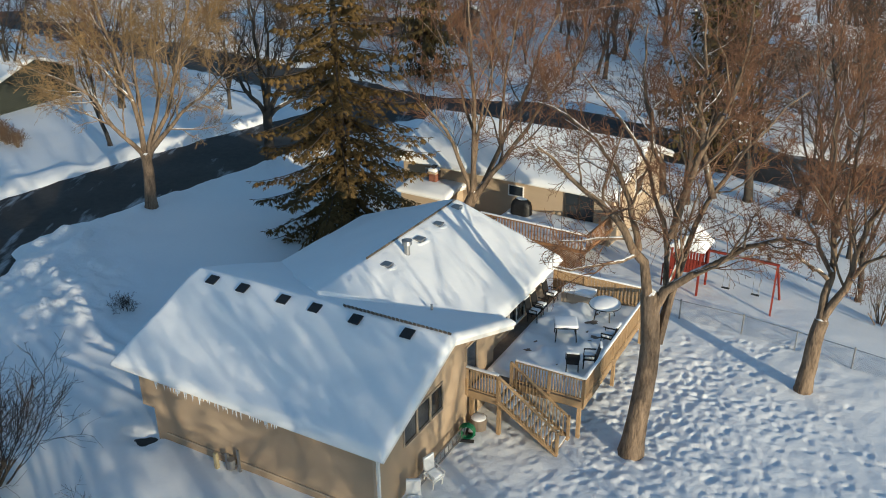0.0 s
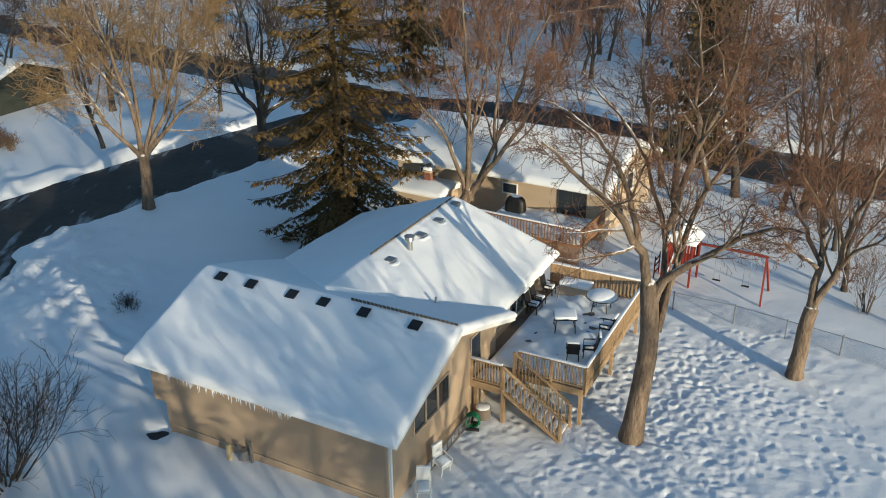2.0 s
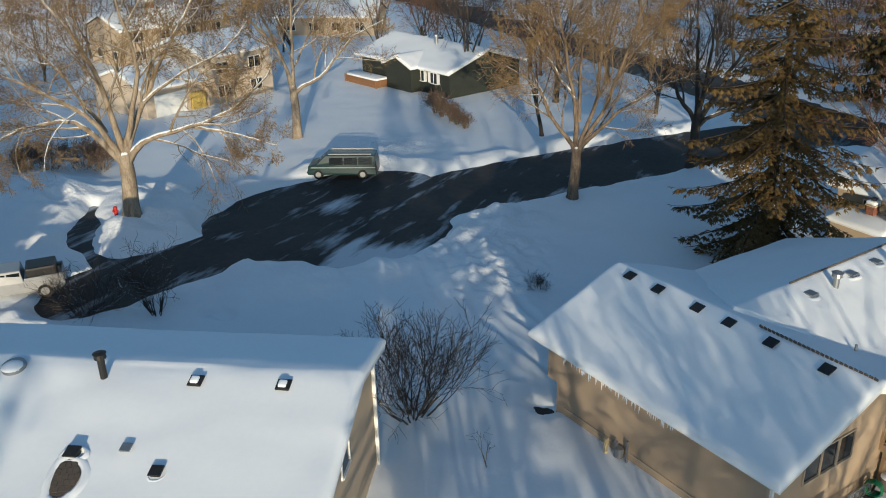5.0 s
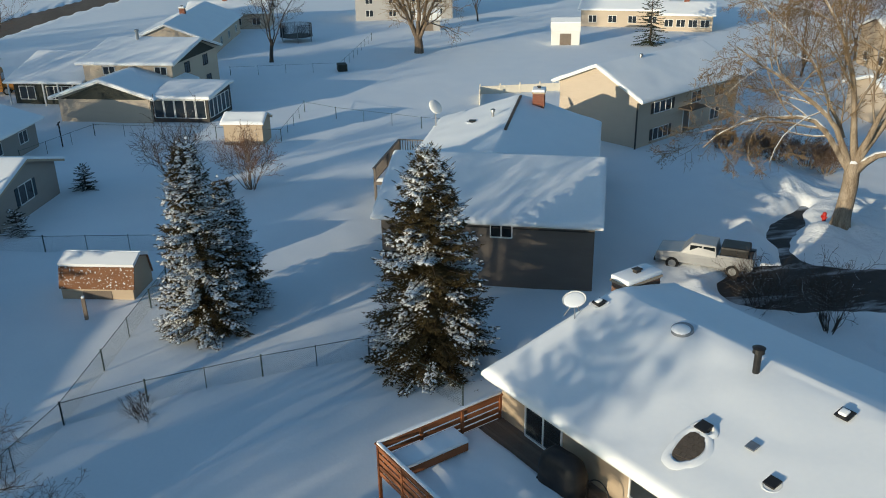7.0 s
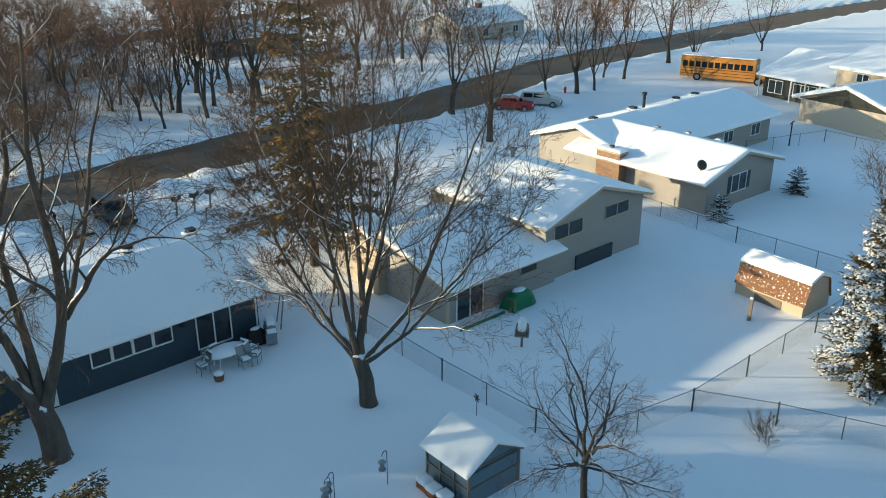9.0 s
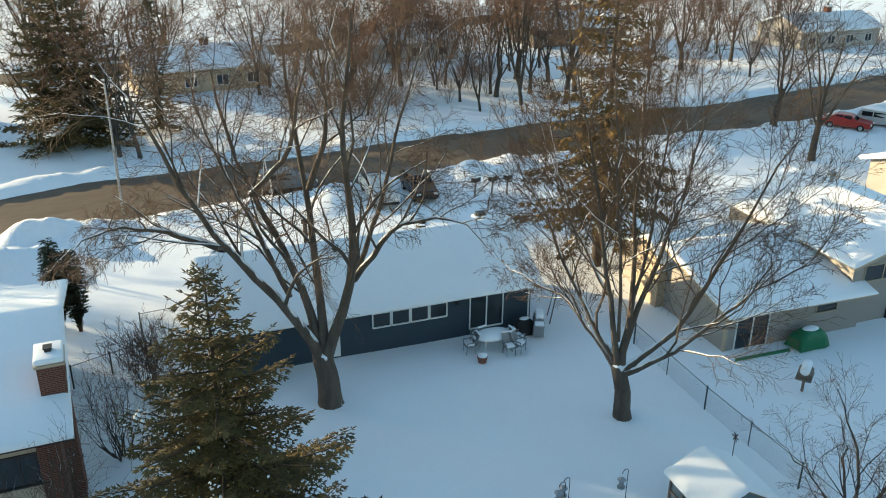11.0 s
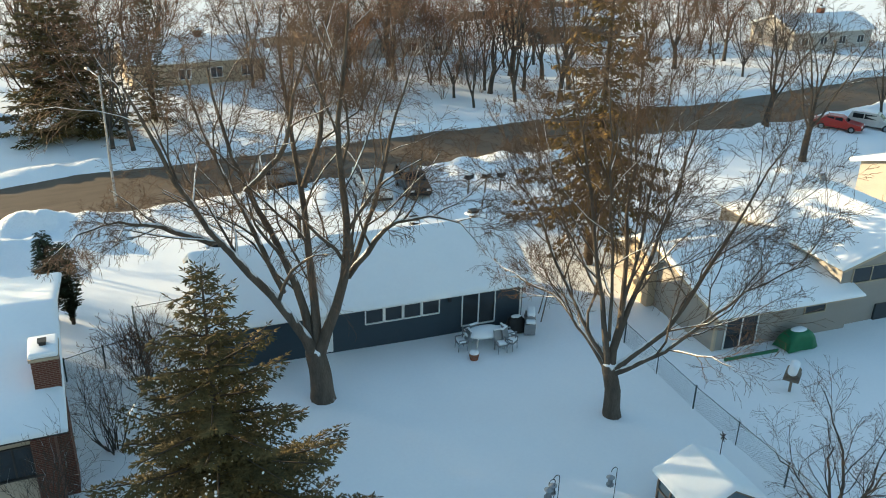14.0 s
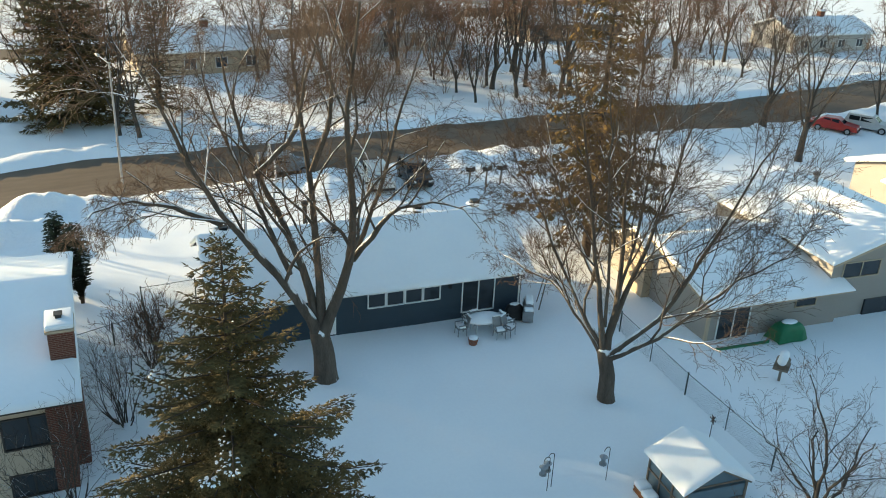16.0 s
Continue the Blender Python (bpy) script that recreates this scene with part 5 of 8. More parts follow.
shrub("shrub", -3.0, -24.5, 13, 5.0, 10, 0.8, "bare shrub in front of a cream wall", BARK_DARK, TWIG_DARK, r=0.035)
shrub("shrub", -8.3, -33.6, 14, 3.8, 16, 0.9, "dense bare shrub beside a fence gate", BARK_DARK, TWIG, kids=(6, 5), r=0.03, twig=0.012)
shrub("shrub", 22.8, 38.3, 15, 4.5, 12, 0.5, "thicket of thin bare saplings beyond the fence", BARK, TWIG, r=0.03)
shrub("shrub", 24.2, 36.0, 16, 4.0, 10, 0.5, "thicket of thin bare saplings beyond the fence", BARK, TWIG, r=0.03)
shrub("sapling", -10.4, 24.3, 17, 2.4, 1, 0.1, "thin bare sapling between the houses", BARK, TWIG_DARK, kids=(4, 3), r=0.03)

brush = shrub("brush", -24.0, -74.5, 18, 4.6, 7, 0.6, "reddish thicket of thin bare stems", BARK, TWIG, kids=(4, 4), r=0.03, coarse=True, twig=0.018)
for k in range(74):
    if k < 34:
        x, y = rt.uniform(-30, 60), rt.uniform(87, 128)
    elif k < 54:
        x, y = rt.uniform(-64, -32), rt.uniform(-84, -72)
    elif k < 64:
        x, y = rt.uniform(24, 52), rt.uniform(44, 60)
    else:
        x, y = rt.uniform(-130, -64), rt.uniform(-92, -66)
    if float(road_distance(np.array([x]), np.array([y]))[0]) < 2.0:
        continue
    s = rt.uniform(0.6, 1.15)
    tagged(copy_thing(brush, pose(x, y, ground_z(x, y), 0, 0, rt.uniform(0, 360)) @ Matrix.Diagonal((s, s, s, 1))), group="brush thickets")
for k, (x, y, h) in enumerate(((-61.6, 39.6, 2.0), (-60.0, 41.6, 2.6), (-58.0, 42.4, 2.8), (-56.6, 44.4, 2.9), (-54.6, 44.6, 2.7))):
    shrub("shrub", x, y, 30 + k, h, 22, 1.2, "sprawling brown brush beside a pale house", BARK, TWIG_BROWN, kids=(6, 5), r=0.03, twig=0.014)
shrub("shrub", -39.0, 83.6, 36, 3.4, 18, 1.0, "brown bush against a dark green wall", BARK, TWIG_BROWN, kids=(6, 5), r=0.03, twig=0.014)

# ---------------------------------------------------------------- conifers
def conifer(name, x, y, seed, h, r, label, needles, snow=0.0, z0=0.3, gap=0.32, per=8, droop=0.25, hang=0.0, spray=0.42, base_z=None, power=0.85, turn=0.0, full=0.0, plump=1.0):
    rng = np.random.RandomState(seed)
    t = thing(name, pose(x, y, ground_z(x, y) if base_z is None else base_z, 0, 0, turn), label, "conifer")
    pts = [np.array([0, 0, z]) for z in np.linspace(-0.3, h, 9)]
    part("trunk", tubes([(np.array([pts]), np.linspace(0.014 * h + 0.05, 0.015, 9)[None])], 8), BARK_SHADED, t, smooth=True)
    C, D, Ls, arms = [], [], [], []
    z = z0
    while z < h - 0.15:
        f = (z - z0) / (h - z0)
        reach = r * (1 - f) ** power
        n = max(4, int(per * (0.55 + 0.45 * (1 - f))))
        a0 = rng.uniform(0, 6.28)
        for k in range(n):
            az = a0 + 6.283 * (k + rng.uniform(-0.3, 0.3)) / n
            L = reach * (rng.uniform(0.84, 1.06) if snow > 0.2 else rng.uniform(0.72, 1.12)) + 0.08
            el = -droop * (1 - f) + 0.55 * f * f + rng.normal(0, 0.08)
            step = spray * (1.1 if full else 0.55)
            m = max(2, int(L / step))
            p, arm = np.array([0, 0, z + rng.uniform(-0.15, 0.15)]), []
            for i in range(m + 1):
                q = i / m
                e = el + 0.35 * droop * 2 * q * q
                d = np.array([math.cos(az) * math.cos(e), math.sin(az) * math.cos(e), math.sin(e)])
                arm.append(p)
                if full and 0.08 < q < 0.97:
                    for s in (-1, 1):
                        sl = full * L * (1.02 - q) * rng.uniform(0.7, 1.2) + 0.12
                        a = az + s * rng.uniform(0.75, 1.1)
                        fall = -0.10 - 0.25 * rng.rand() - hang * rng.uniform(0.3, 1.2)
                        sd = np.array([math.cos(a), math.sin(a), fall])
                        k2 = max(2, int(sl / (spray * 0.6)))
                        for w in range(k2):
                            p2 = p + sd * sl * (w + 0.5) / k2
                            for turn2 in (-0.95, -0.45, 0.0, 0.45, 0.95):
                                dd = np.array([math.cos(a + turn2), math.sin(a + turn2), fall + rng.normal(0, 0.25)])
                                C.append(p2)
                                D.append(dd / np.linalg.norm(dd))
                                Ls.append(spray * rng.uniform(0.7, 1.2) * (1.1 - 0.3 * w / k2))
                elif q > 0.12:
                    side = np.array([-math.sin(az), math.cos(az), 0])
                    for s in (-1, 1):
                        dd = d * rng.uniform(0.5, 0.9) + side * s * rng.uniform(0.6, 1.0) + np.array([0, 0, rng.uniform(-0.15, 0.10) - hang * rng.uniform(0.4, 1.3)])
                        C.append(p)
                        D.append(dd / np.linalg.norm(dd))
                        Ls.append(spray * rng.uniform(0.7, 1.25) * (1.15 - 0.45 * q))
                    if hang and rng.rand() < 0.8:
                        C.append(p)
                        D.append(np.array([rng.normal(0, 0.2), rng.normal(0, 0.2), -1.0]))
                        Ls.append(spray * hang * rng.uniform(0.7, 1.5))
                    if i == m:
                        C.append(p)
                        D.append(d)
                        Ls.append(spray * 1.1)
                p = p + d * L / m
            arms.append((arm, np.linspace(0.012 + 0.012 * L, 0.008, len(arm))))
        z += gap * (0.65 + 0.5 * (1 - f))
    C, D, Ls = np.array(C), np.array(D), np.array(Ls)
    part("branchwork", tubes([(np.array([a])[:, :, :], r0[None]) for a, r0 in arms if len(a) > 2], 3), BARK_SHADED, t)

    def spindles(C, D, Ls, wide, thick, lift):
        up = np.array([0, 0, 1.0])
        S = np.cross(D, up)
        S /= np.linalg.norm(S, axis=1)[:, None] + 1e-6
        U = np.cross(S, D)
        mid = C + D * (Ls * 0.5)[:, None] + up * lift
        vs = np.stack([C + up * lift * 0.6, C + D * Ls[:, None], mid + S * (Ls * wide)[:, None], mid - S * (Ls * wide)[:, None], mid + U * (Ls * thick)[:, None]], 1).reshape(-1, 3)
        k = np.arange(len(C))[:, None] * 5
        fs = np.concatenate([k + np.array([q]) for q in ((0, 2, 4), (2, 1, 4), (1, 3, 4), (3, 0, 4))])
        return vs, fs

    part("foliage", spindles(C, D, Ls, (0.13 if full else 0.24) * plump, (0.11 if full else 0.15) * plump, 0.0), needles, t)
    if snow:
        clump = lumps(np.arctan2(C[:, 1], C[:, 0]) * 3.0 + 40, C[:, 2] * 1.3 + 40, 1.0, seed + 5, 2)
        pick = (rng.rand(len(C)) < (0.8 if full else 0.75)) & (clump + rng.normal(0, 0.06, len(C)) > np.quantile(clump, 1 - min(0.95, snow * 1.35)))
        tagged(part("snow_load", spindles(C[pick], D[pick], Ls[pick] * (0.78 if snow > 0.1 else 0.6), 0.30, 0.20, 0.04), ROOF_SNOW, t, "clumps of snow on the boughs"), kind="stuff")
    return t


conifer("norway_spruce", -4.5, 49.0, 1, 23.0, 6.3, "tall dark Norway spruce with drooping boughs behind a snowy roof", NEEDLE_RUST, 0.0, z0=2.0, gap=1.05, per=8, droop=0.62, hang=0.7, spray=0.36, power=0.66, full=0.26)
conifer("spruce_tree", -33.9, 8.0, 2, 10.6, 3.5, "dense spruce with snow-laden boughs beside a wire fence", NEEDLE_BROWN, 0.30, z0=0.15, gap=0.34, per=13, droop=0.30, spray=0.25, power=0.58, full=0.32)
conifer("spruce_tree", -40.3, -2.6, 3, 10.2, 2.6, "narrow spruce heavily loaded with snow", NEEDLE_BROWN, 0.46, z0=0.10, gap=0.34, per=12, droop=0.30, spray=0.25, power=0.58, full=0.32)
conifer("spruce_tree", -42.9, -1.2, 4, 7.2, 2.3, "smaller spruce heavily loaded with snow", NEEDLE_BROWN, 0.46, z0=0.10, gap=0.34, per=12, droop=0.30, spray=0.25, power=0.58, full=0.32)
conifer("spruce_tree", -6.2, -16.5, 5, 13.3, 5.7, "large olive-green spruce rising close to the camera", NEEDLE_SUNLIT, 0.04, z0=0.6, gap=0.56, per=9, droop=0.08, spray=0.19, power=0.85, full=0.32, plump=1.15)
conifer("norway_spruce", -35.6, -33.6, 6, 20.0, 5.6, "tall brownish spruce behind a bare maple", NEEDLE_RUST, 0.02, z0=4.0, gap=1.0, per=7, droop=0.30, hang=0.7, spray=0.40, power=0.72, full=0.24)
conifer("pine_tree", -14.5, -79.0, 7, 17.5, 6.6, "tall dark pine across the salted street", NEEDLE_SUNLIT, 0.06, z0=1.2, gap=0.72, per=9, droop=0.15, spray=0.62, full=0.36)
conifer("pine_tree", -22.5, -80.0, 8, 12.0, 2.4, "slim dark spruce across the salted street", NEEDLE_BROWN, 0.06, z0=0.6, gap=0.5, per=7, droop=0.2, spray=0.6)
conifer("spruce_tree", -116.3, 59.8, 9, 9.0, 2.6, "dark spruce beside a white house", NEEDLE, 0.10, z0=0.5, gap=0.5, per=7, spray=0.6)
conifer("norway_spruce", 22.0, 66.0, 10, 19.0, 4.6, "tall brown-green spruce among bare trees", NEEDLE_BROWN, 0.03, z0=1.5, gap=0.65, per=7, droop=0.3, hang=0.9, spray=0.7)
conifer("norway_spruce", -1.0, 92.0, 11, 17.0, 4.2, "tall dark spruce in bare woods", NEEDLE_BROWN, 0.03, z0=1.5, gap=0.65, per=7, droop=0.3, hang=0.9, spray=0.7)
conifer("arborvitae", -6.2, -42.4, 12, 5.0, 0.85, "narrow dark arborvitae at a house corner", NEEDLE, 0.10, z0=0.1, gap=0.13, per=12, droop=-1.5, spray=0.22, power=0.45)
conifer("arborvitae", -6.9, -41.6, 13, 4.6, 0.85, "narrow dark arborvitae at a house corner", NEEDLE, 0.10, z0=0.1, gap=0.13, per=12, droop=-1.5, spray=0.22, power=0.45)
conifer("dwarf_spruce", -58.0, -15.4, 14, 1.7, 0.9, "small snowy spruce at a house corner", NEEDLE_BLUE, 0.5, z0=0.1, gap=0.16, per=8, spray=0.26)
conifer("dwarf_spruce", -67.3, -12.4, 15, 1.9, 1.0, "small snowy spruce at a house corner", NEEDLE_BLUE, 0.25, z0=0.1, gap=0.16, per=8, spray=0.26)
# ---------------------------------------------------------------- parts of the houses
# house with the deck: front vents, gable windows, meters, icicles
for u in (-0.2, 1.38, 3.42, 4.93, 6.78, 9.01):
    roof_vent(hA, u, 3.85, 5.13, 20, None, 0.36, lip=True)
for u, v in ((4.75, 15.5), (4.95, 13.3), (5.15, 8.5)):
    roof_vent(hA, u, v, 5.36 - 0.36 * (u - 4.34), 0, METAL, 0.34)
roof_vent(hA, 9.3, 7.6, 3.95, 0, BLACK, 0.20)
vent_pipe(hA, 5.25, 10.0, 5.0, 0.13, 0.55)
vent_pipe(hA, 8.0, 7.3, 4.2, 0.05, 0.35, False)
roof_vent(hA, 5.05, 11.4, 5.12, 0, METAL, 0.34)
# wind-bared ridge shingles, one tab after another
for a, b, n in (((5.9, 4.30, 5.36), (10.55, 4.30, 5.36), 26), ((4.34, 8.2, 5.38), (4.34, 16.25, 5.38), 42)):
    a, b = Vector(a), Vector(b)
    for k in range(n):
        p, q = a.lerp(b, k / n), a.lerp(b, (k + 0.8) / n)
        part("ridge_shingle", bar(bmesh.new(), p + Vector((0, 0, 0.03)), q, 0.10, 0.03, 0), SHINGLE, hA)
for v in (2.2, 3.1, 4.05):
    window(hA, 10.0, v, 2.05, 0.82, 1.05, 0, TRIM_TAN)
window(hA, 10.0, 6.85, 2.3, 0.85, 1.25, 0, TRIM_TAN)
window(hA, 9.6, 12.0, 1.9, 1.6, 1.6, 0, panes=2)
part("downspout", boxes((10.02, 10.12, 0.0, 0.1, -0.6, 2.9)), TRIM_WHITE, hA)
part("corner_board", boxes((9.93, 10.03, -0.05, 0.06, -0.6, 3.0)), TRIM_TAN, hA)
bm = bmesh.new()
rod(bm, (3.75, -0.25, 0.15), (3.75, -0.25, 0.55), 0.16, n=12)
box(bm, 3.5, 3.62, -0.3, -0.2, -0.5, 0.75)
box(bm, 4.0, 4.08, -0.2, -0.12, -0.4, 1.0)
bar(bm, (3.75, -0.25, 0.3), (4.04, -0.16, 0.3), 0.05)
part("gas_meter", bm, METAL, hA)
part("bollard", boxes((3.05, 3.2, -0.45, -0.3, -0.6, 0.7), bevel=0.03), material("pale_yellow_paint", (0.5, 0.42, 0.25), 0.6), hA)
ice = material("ice", (0.62, 0.68, 0.74), 0.12, second=(0.7, 0.75, 0.8), scale=4, spec=0.6)
ri = random.Random(4)
for k in range(46):
    u = ri.uniform(0.4, 6.4)
    z = 3.56 - 0.23 - 0.18
    bm = bmesh.new()
    L = ri.uniform(0.10, 0.36)
    rod(bm, (u, -0.53, z), (u + ri.uniform(-0.02, 0.02), -0.53, z - L), 0.028, 0.003, 5)
    part("icicle", bm, ice, hA)
part("foundation_ledge", boxes((0.3, 9.6, -0.06, 0.0, 0.35, 0.42)), TRIM_TAN, hA)

# near ranch: roof furniture, door, bare patch
for u, v in ((10.08, -0.88), (13.02, -0.87)):
    roof_vent(hB, u, v, 5.78, 12, BLACK, 0.38, cap=True)
roof_vent(hB, -0.05, -1.24, 5.72, 12, BLACK, 0.34, cap=True)
roof_vent(hB, 8.98, -3.76, 5.20, 12, METAL, 0.24)
roof_vent(hB, 10.24, -4.53, 5.03, 12, BLACK, 0.30)
vent_pipe(hB, 6.87, -0.85, 5.8, 0.12, 0.75, True, BLACK)
bm = bmesh.new()
rod(bm, (3.54, -0.55, 5.6), (3.54, -0.62, 5.98), 0.44, 0.40, 24)
tub = part("turbine_base", bm, METAL, hB)
bm = bmesh.new()
bmesh.ops.create_uvsphere(bm, u_segments=20, v_segments=8, radius=0.40, matrix=pose(3.54, -0.62, 5.92) @ Matrix.Diagonal((1, 1, 0.35, 1)))
part("snow_cap", bm, ROOF_SNOW, tub, smooth=True)
# melted patch: shingles laid bare behind a box vent
def melt_patch(house, u, v, z, tilt, w, l):
    rng = random.Random(3)
    bm = bmesh.new()
    n = 26
    ring = []
    for k in range(n):
        a = 2 * math.pi * k / n
        q = 1 + 0.10 * math.sin(3 * a + 1) + rng.uniform(-0.04, 0.04)
        ring.append((w * math.cos(a) * q * (1.0 - 0.25 * math.sin(a)), l * math.sin(a) * q))
    low = [bm.verts.new((x * 0.82, y * 0.86, 0.03)) for x, y in ring]
    bm.faces.new(low)
    bmesh.ops.transform(bm, matrix=pose(u, v, z, tilt, 0, 14), verts=bm.verts)
    patch = part("bare_shingles", bm, SHINGLE, house, "brown shingles showing through melted snow")
    bm = bmesh.new()
    lo = [bm.verts.new((x * 0.80, y * 0.84, 0.0)) for x, y in ring]
    hi = [bm.verts.new((x, y, 0.075 + 0.02 * math.sin(5 * i))) for i, (x, y) in enumerate(ring)]
    far = [bm.verts.new((x * 1.35, y * 1.30, -0.02)) for x, y in ring]
    for i in range(n):
        j = (i + 1) % n
        bm.faces.new((lo[i], lo[j], hi[j], hi[i]))
        bm.faces.new((hi[i], hi[j], far[j], far[i]))
    bmesh.ops.transform(bm, matrix=pose(u, v, z, tilt, 0, 14), verts=bm.verts)
    part("snow_rim", bm, ROOF_SNOW, patch, smooth=True)
    bm = bmesh.new()
    for r in range(7):
        for c in range(6):
            x, y = (c - 2.5) * 0.17 + (r % 2) * 0.08, (r - 3) * 0.22
            if (x / w) ** 2 + (y / l) ** 2 < 0.5:
                box(bm, x - 0.08, x + 0.08, y - 0.10, y + 0.10, 0.03, 0.045)
    bmesh.ops.transform(bm, matrix=pose(u, v, z, tilt, 0, 14), verts=bm.verts)
    tagged(part("shingle_patch", bm, SHINGLE, patch), kind="stuff")


melt_patch(hB, 7.65, -4.95, 5.02, 12, 0.48, 0.78)
roof_vent(hB, 7.45, -4.1, 5.20, 12, BLACK, 0.34)


def snowy_dish(house, u, v, z, lean, turn, r, mat, post):
    """A dish on three legs, tipped towards the sky, with snow lying in its bowl."""
    m = pose(u, v, z, lean, 0, turn)
    bm = bmesh.new()
    rings = []
    for q, h in ((0.0, 0.0), (0.35, 0.02), (0.7, 0.09), (1.0, 0.20), (1.03, 0.21), (1.0, 0.175), (0.7, 0.06), (0.35, -0.01), (0.0, -0.03)):
        rings.append([bm.verts.new((r * max(q, 0.01) * math.cos(a * math.pi / 12), r * max(q, 0.01) * math.sin(a * math.pi / 12), r * h * 1.2)) for a in range(24)])
    for p, q in zip(rings, rings[1:]):
        for k in range(24):
            bm.faces.new((p[k], p[(k + 1) % 24], q[(k + 1) % 24], q[k]))
    bmesh.ops.recalc_face_normals(bm, faces=bm.faces)
    bmesh.ops.transform(bm, matrix=m, verts=bm.verts)
    dish = part("satellite_dish", bm, mat, house, "dish filled with snow", smooth=True)
    bm = bmesh.new()
    bmesh.ops.create_uvsphere(bm, u_segments=20, v_segments=8, radius=r * 0.94, matrix=m @ pose(0, 0, r * 0.17) @ Matrix.Diagonal((1, 1, 0.12, 1)))
    part("snow_fill", bm, ROOF_SNOW, dish, smooth=True)
    for dx, dy in ((-0.3, -0.25), (0.3, -0.25), (0.0, 0.3)):
        part("leg", bar(bmesh.new(), (u + dx, v + dy, z - post + dy * 0.22), (u, v, z + 0.02), 0.035), METAL, dish)
    return dish


snowy_dish(hB, -0.35, -2.3, 6.05, 22, 20, 0.46, material("dish_paint", (0.72, 0.72, 0.70), 0.5), 0.62)
chimney(hB, -1.35, -0.42, 0.75, 2.7, -0.3, 5.75, BRICK_BROWN)
window(hB, 2.35, -6.14, 2.5, 1.85, 1.95, -90, panes=2, name="sliding_door")
window(hB, 7.1, -6.14, 3.0, 1.2, 0.9, -90)
window(hB, 11.5, -6.14, 3.0, 1.4, 1.0, -90, panes=2)
window(hB, 15.0, -1.5, 3.2, 1.0, 1.2, 0)
window(hB, 15.0, -4.2, 0.9, 1.0, 1.0, 0)
part("corner_board", boxes((14.95, 15.05, 2.95, 3.08, -0.3, 4.8)), TRIM_WHITE, hB)
part("downspout", boxes((15.06, 15.16, 2.85, 2.95, -0.2, 4.7)), TRIM_WHITE, hB)

# brown-walled house: rear wing, window, deck
wing(hC, 11.0, 22.3, -0.2, 11.5, -0.3, 4.25, 4.25, 5.65, 6.25, SIDING_BROWN, TRIM_WHITE, axis="v", og=0.4, o=0.5, seed=21, valley=6.0)
window(hC, 6.9, 0, 3.05, 1.15, 0.85, -90, panes=2)
window(hC, 2.0, 0, 2.9, 1.1, 1.1, -90)
part("trim_band", boxes((1.0, 12.0, -0.04, 0.0, 3.55, 3.62)), TRIM_DARK, hC)
vent_pipe(hC, 4.28, 16.5, 5.6, 0.10, 0.6)
roof_vent(hC, 2.75, 16.7, 5.35, 0)
chimney(hC, 6.8, 7.7, 20.6, 21.9, 4.5, 6.8, BRICK_MAT)
bm = bmesh.new()
bmesh.ops.create_uvsphere(bm, u_segments=20, v_segments=10, radius=0.62, matrix=pose(-0.6, 19.6, 5.75, 55, 0, 60) @ Matrix.Diagonal((1, 1, 0.3, 1)))
dish = part("satellite_dish", bm, TRIM_WHITE, hC, "white dish filled with snow", smooth=True)
bm = bmesh.new()
rod(bm, (-0.6, 19.6, 4.2), (-0.6, 19.6, 5.75), 0.05)
part("mast", bm, METAL, dish)
part("dark_ridge_edge", boxes((5.66, 5.86, 11.5, 22.2, 6.16, 6.24)), SHINGLE, hC)

# pale house beyond
for u, z, w, h in ((4.0, 2.75, 2.6, 0.95), (3.9, 0.35, 2.3, 1.0)):
    window(hD, u, 0, z, w, h, -90, panes=3)
    for s in (-1, 1):
        shutter(hD, u + s * (w / 2 + 0.32), 0, z, 0.38, h, -90, TRIM_DARK)
for u, z in ((9.5, 2.7), (13.5, 2.7), (13.0, 0.5)):
    window(hD, u, 0, z, 1.6, 1.0, -90, panes=2)
door(hD, 8.0, 0, 0.2, 1.0, 2.05, -90, SIDING_BROWN)
part("porch_roof", boxes((6.6, 9.4, -1.3, 0.0, 2.45, 2.6)), SHINGLE, hD)
part("downspout", boxes((-0.02, 0.10, -0.12, -0.02, 0, 4.1)), TRIM_DARK, hD)
vent_pipe(hD, 6, 4.0, 6.6, 0.1, 0.3)

# split level behind the fence
window(hE, 14.5, 0.3, 2.75, 2.3, 0.75, -90, TRIM_TAN, panes=2)
window(hE, 9.9, 0.3, 2.5, 2.5, 0.85, -90, TRIM_TAN, panes=2)
part("basement_window", boxes((10.7, 14.2, 0.18, 0.302, -0.2, 0.95)), GLASS, hE)
window(hE, 6.2, 0, 1.3, 1.3, 0.5, -90, TRIM_TAN)
# dark glazed door stands in for the shaded recess of a corner porch
window(hE, 1.6, 0, 0.0, 1.9, 1.75, -90, panes=2, name="sliding_door")
vent_pipe(hE, 12.67, 7.7, 5.2, 0.13, 0.5)
vent_pipe(hE, 12.6, 10.3, 5.2, 0.07, 0.4, False)
roof_vent(hE, 6.2, 2.2, 2.95, -16, BLACK, 0.2)
part("corner_board", boxes((-0.03, 0.12, -0.03, 0.12, -0.2, 1.95)), TRIM_TAN, hE)
wing(hE, -0.5, 4.5, 5.4, 7.9, -0.3, 3.1, 3.1, 6.6, 4.0, SIDING_TAN, TRIM_TAN, og=0.2, o=0.3, seed=22)

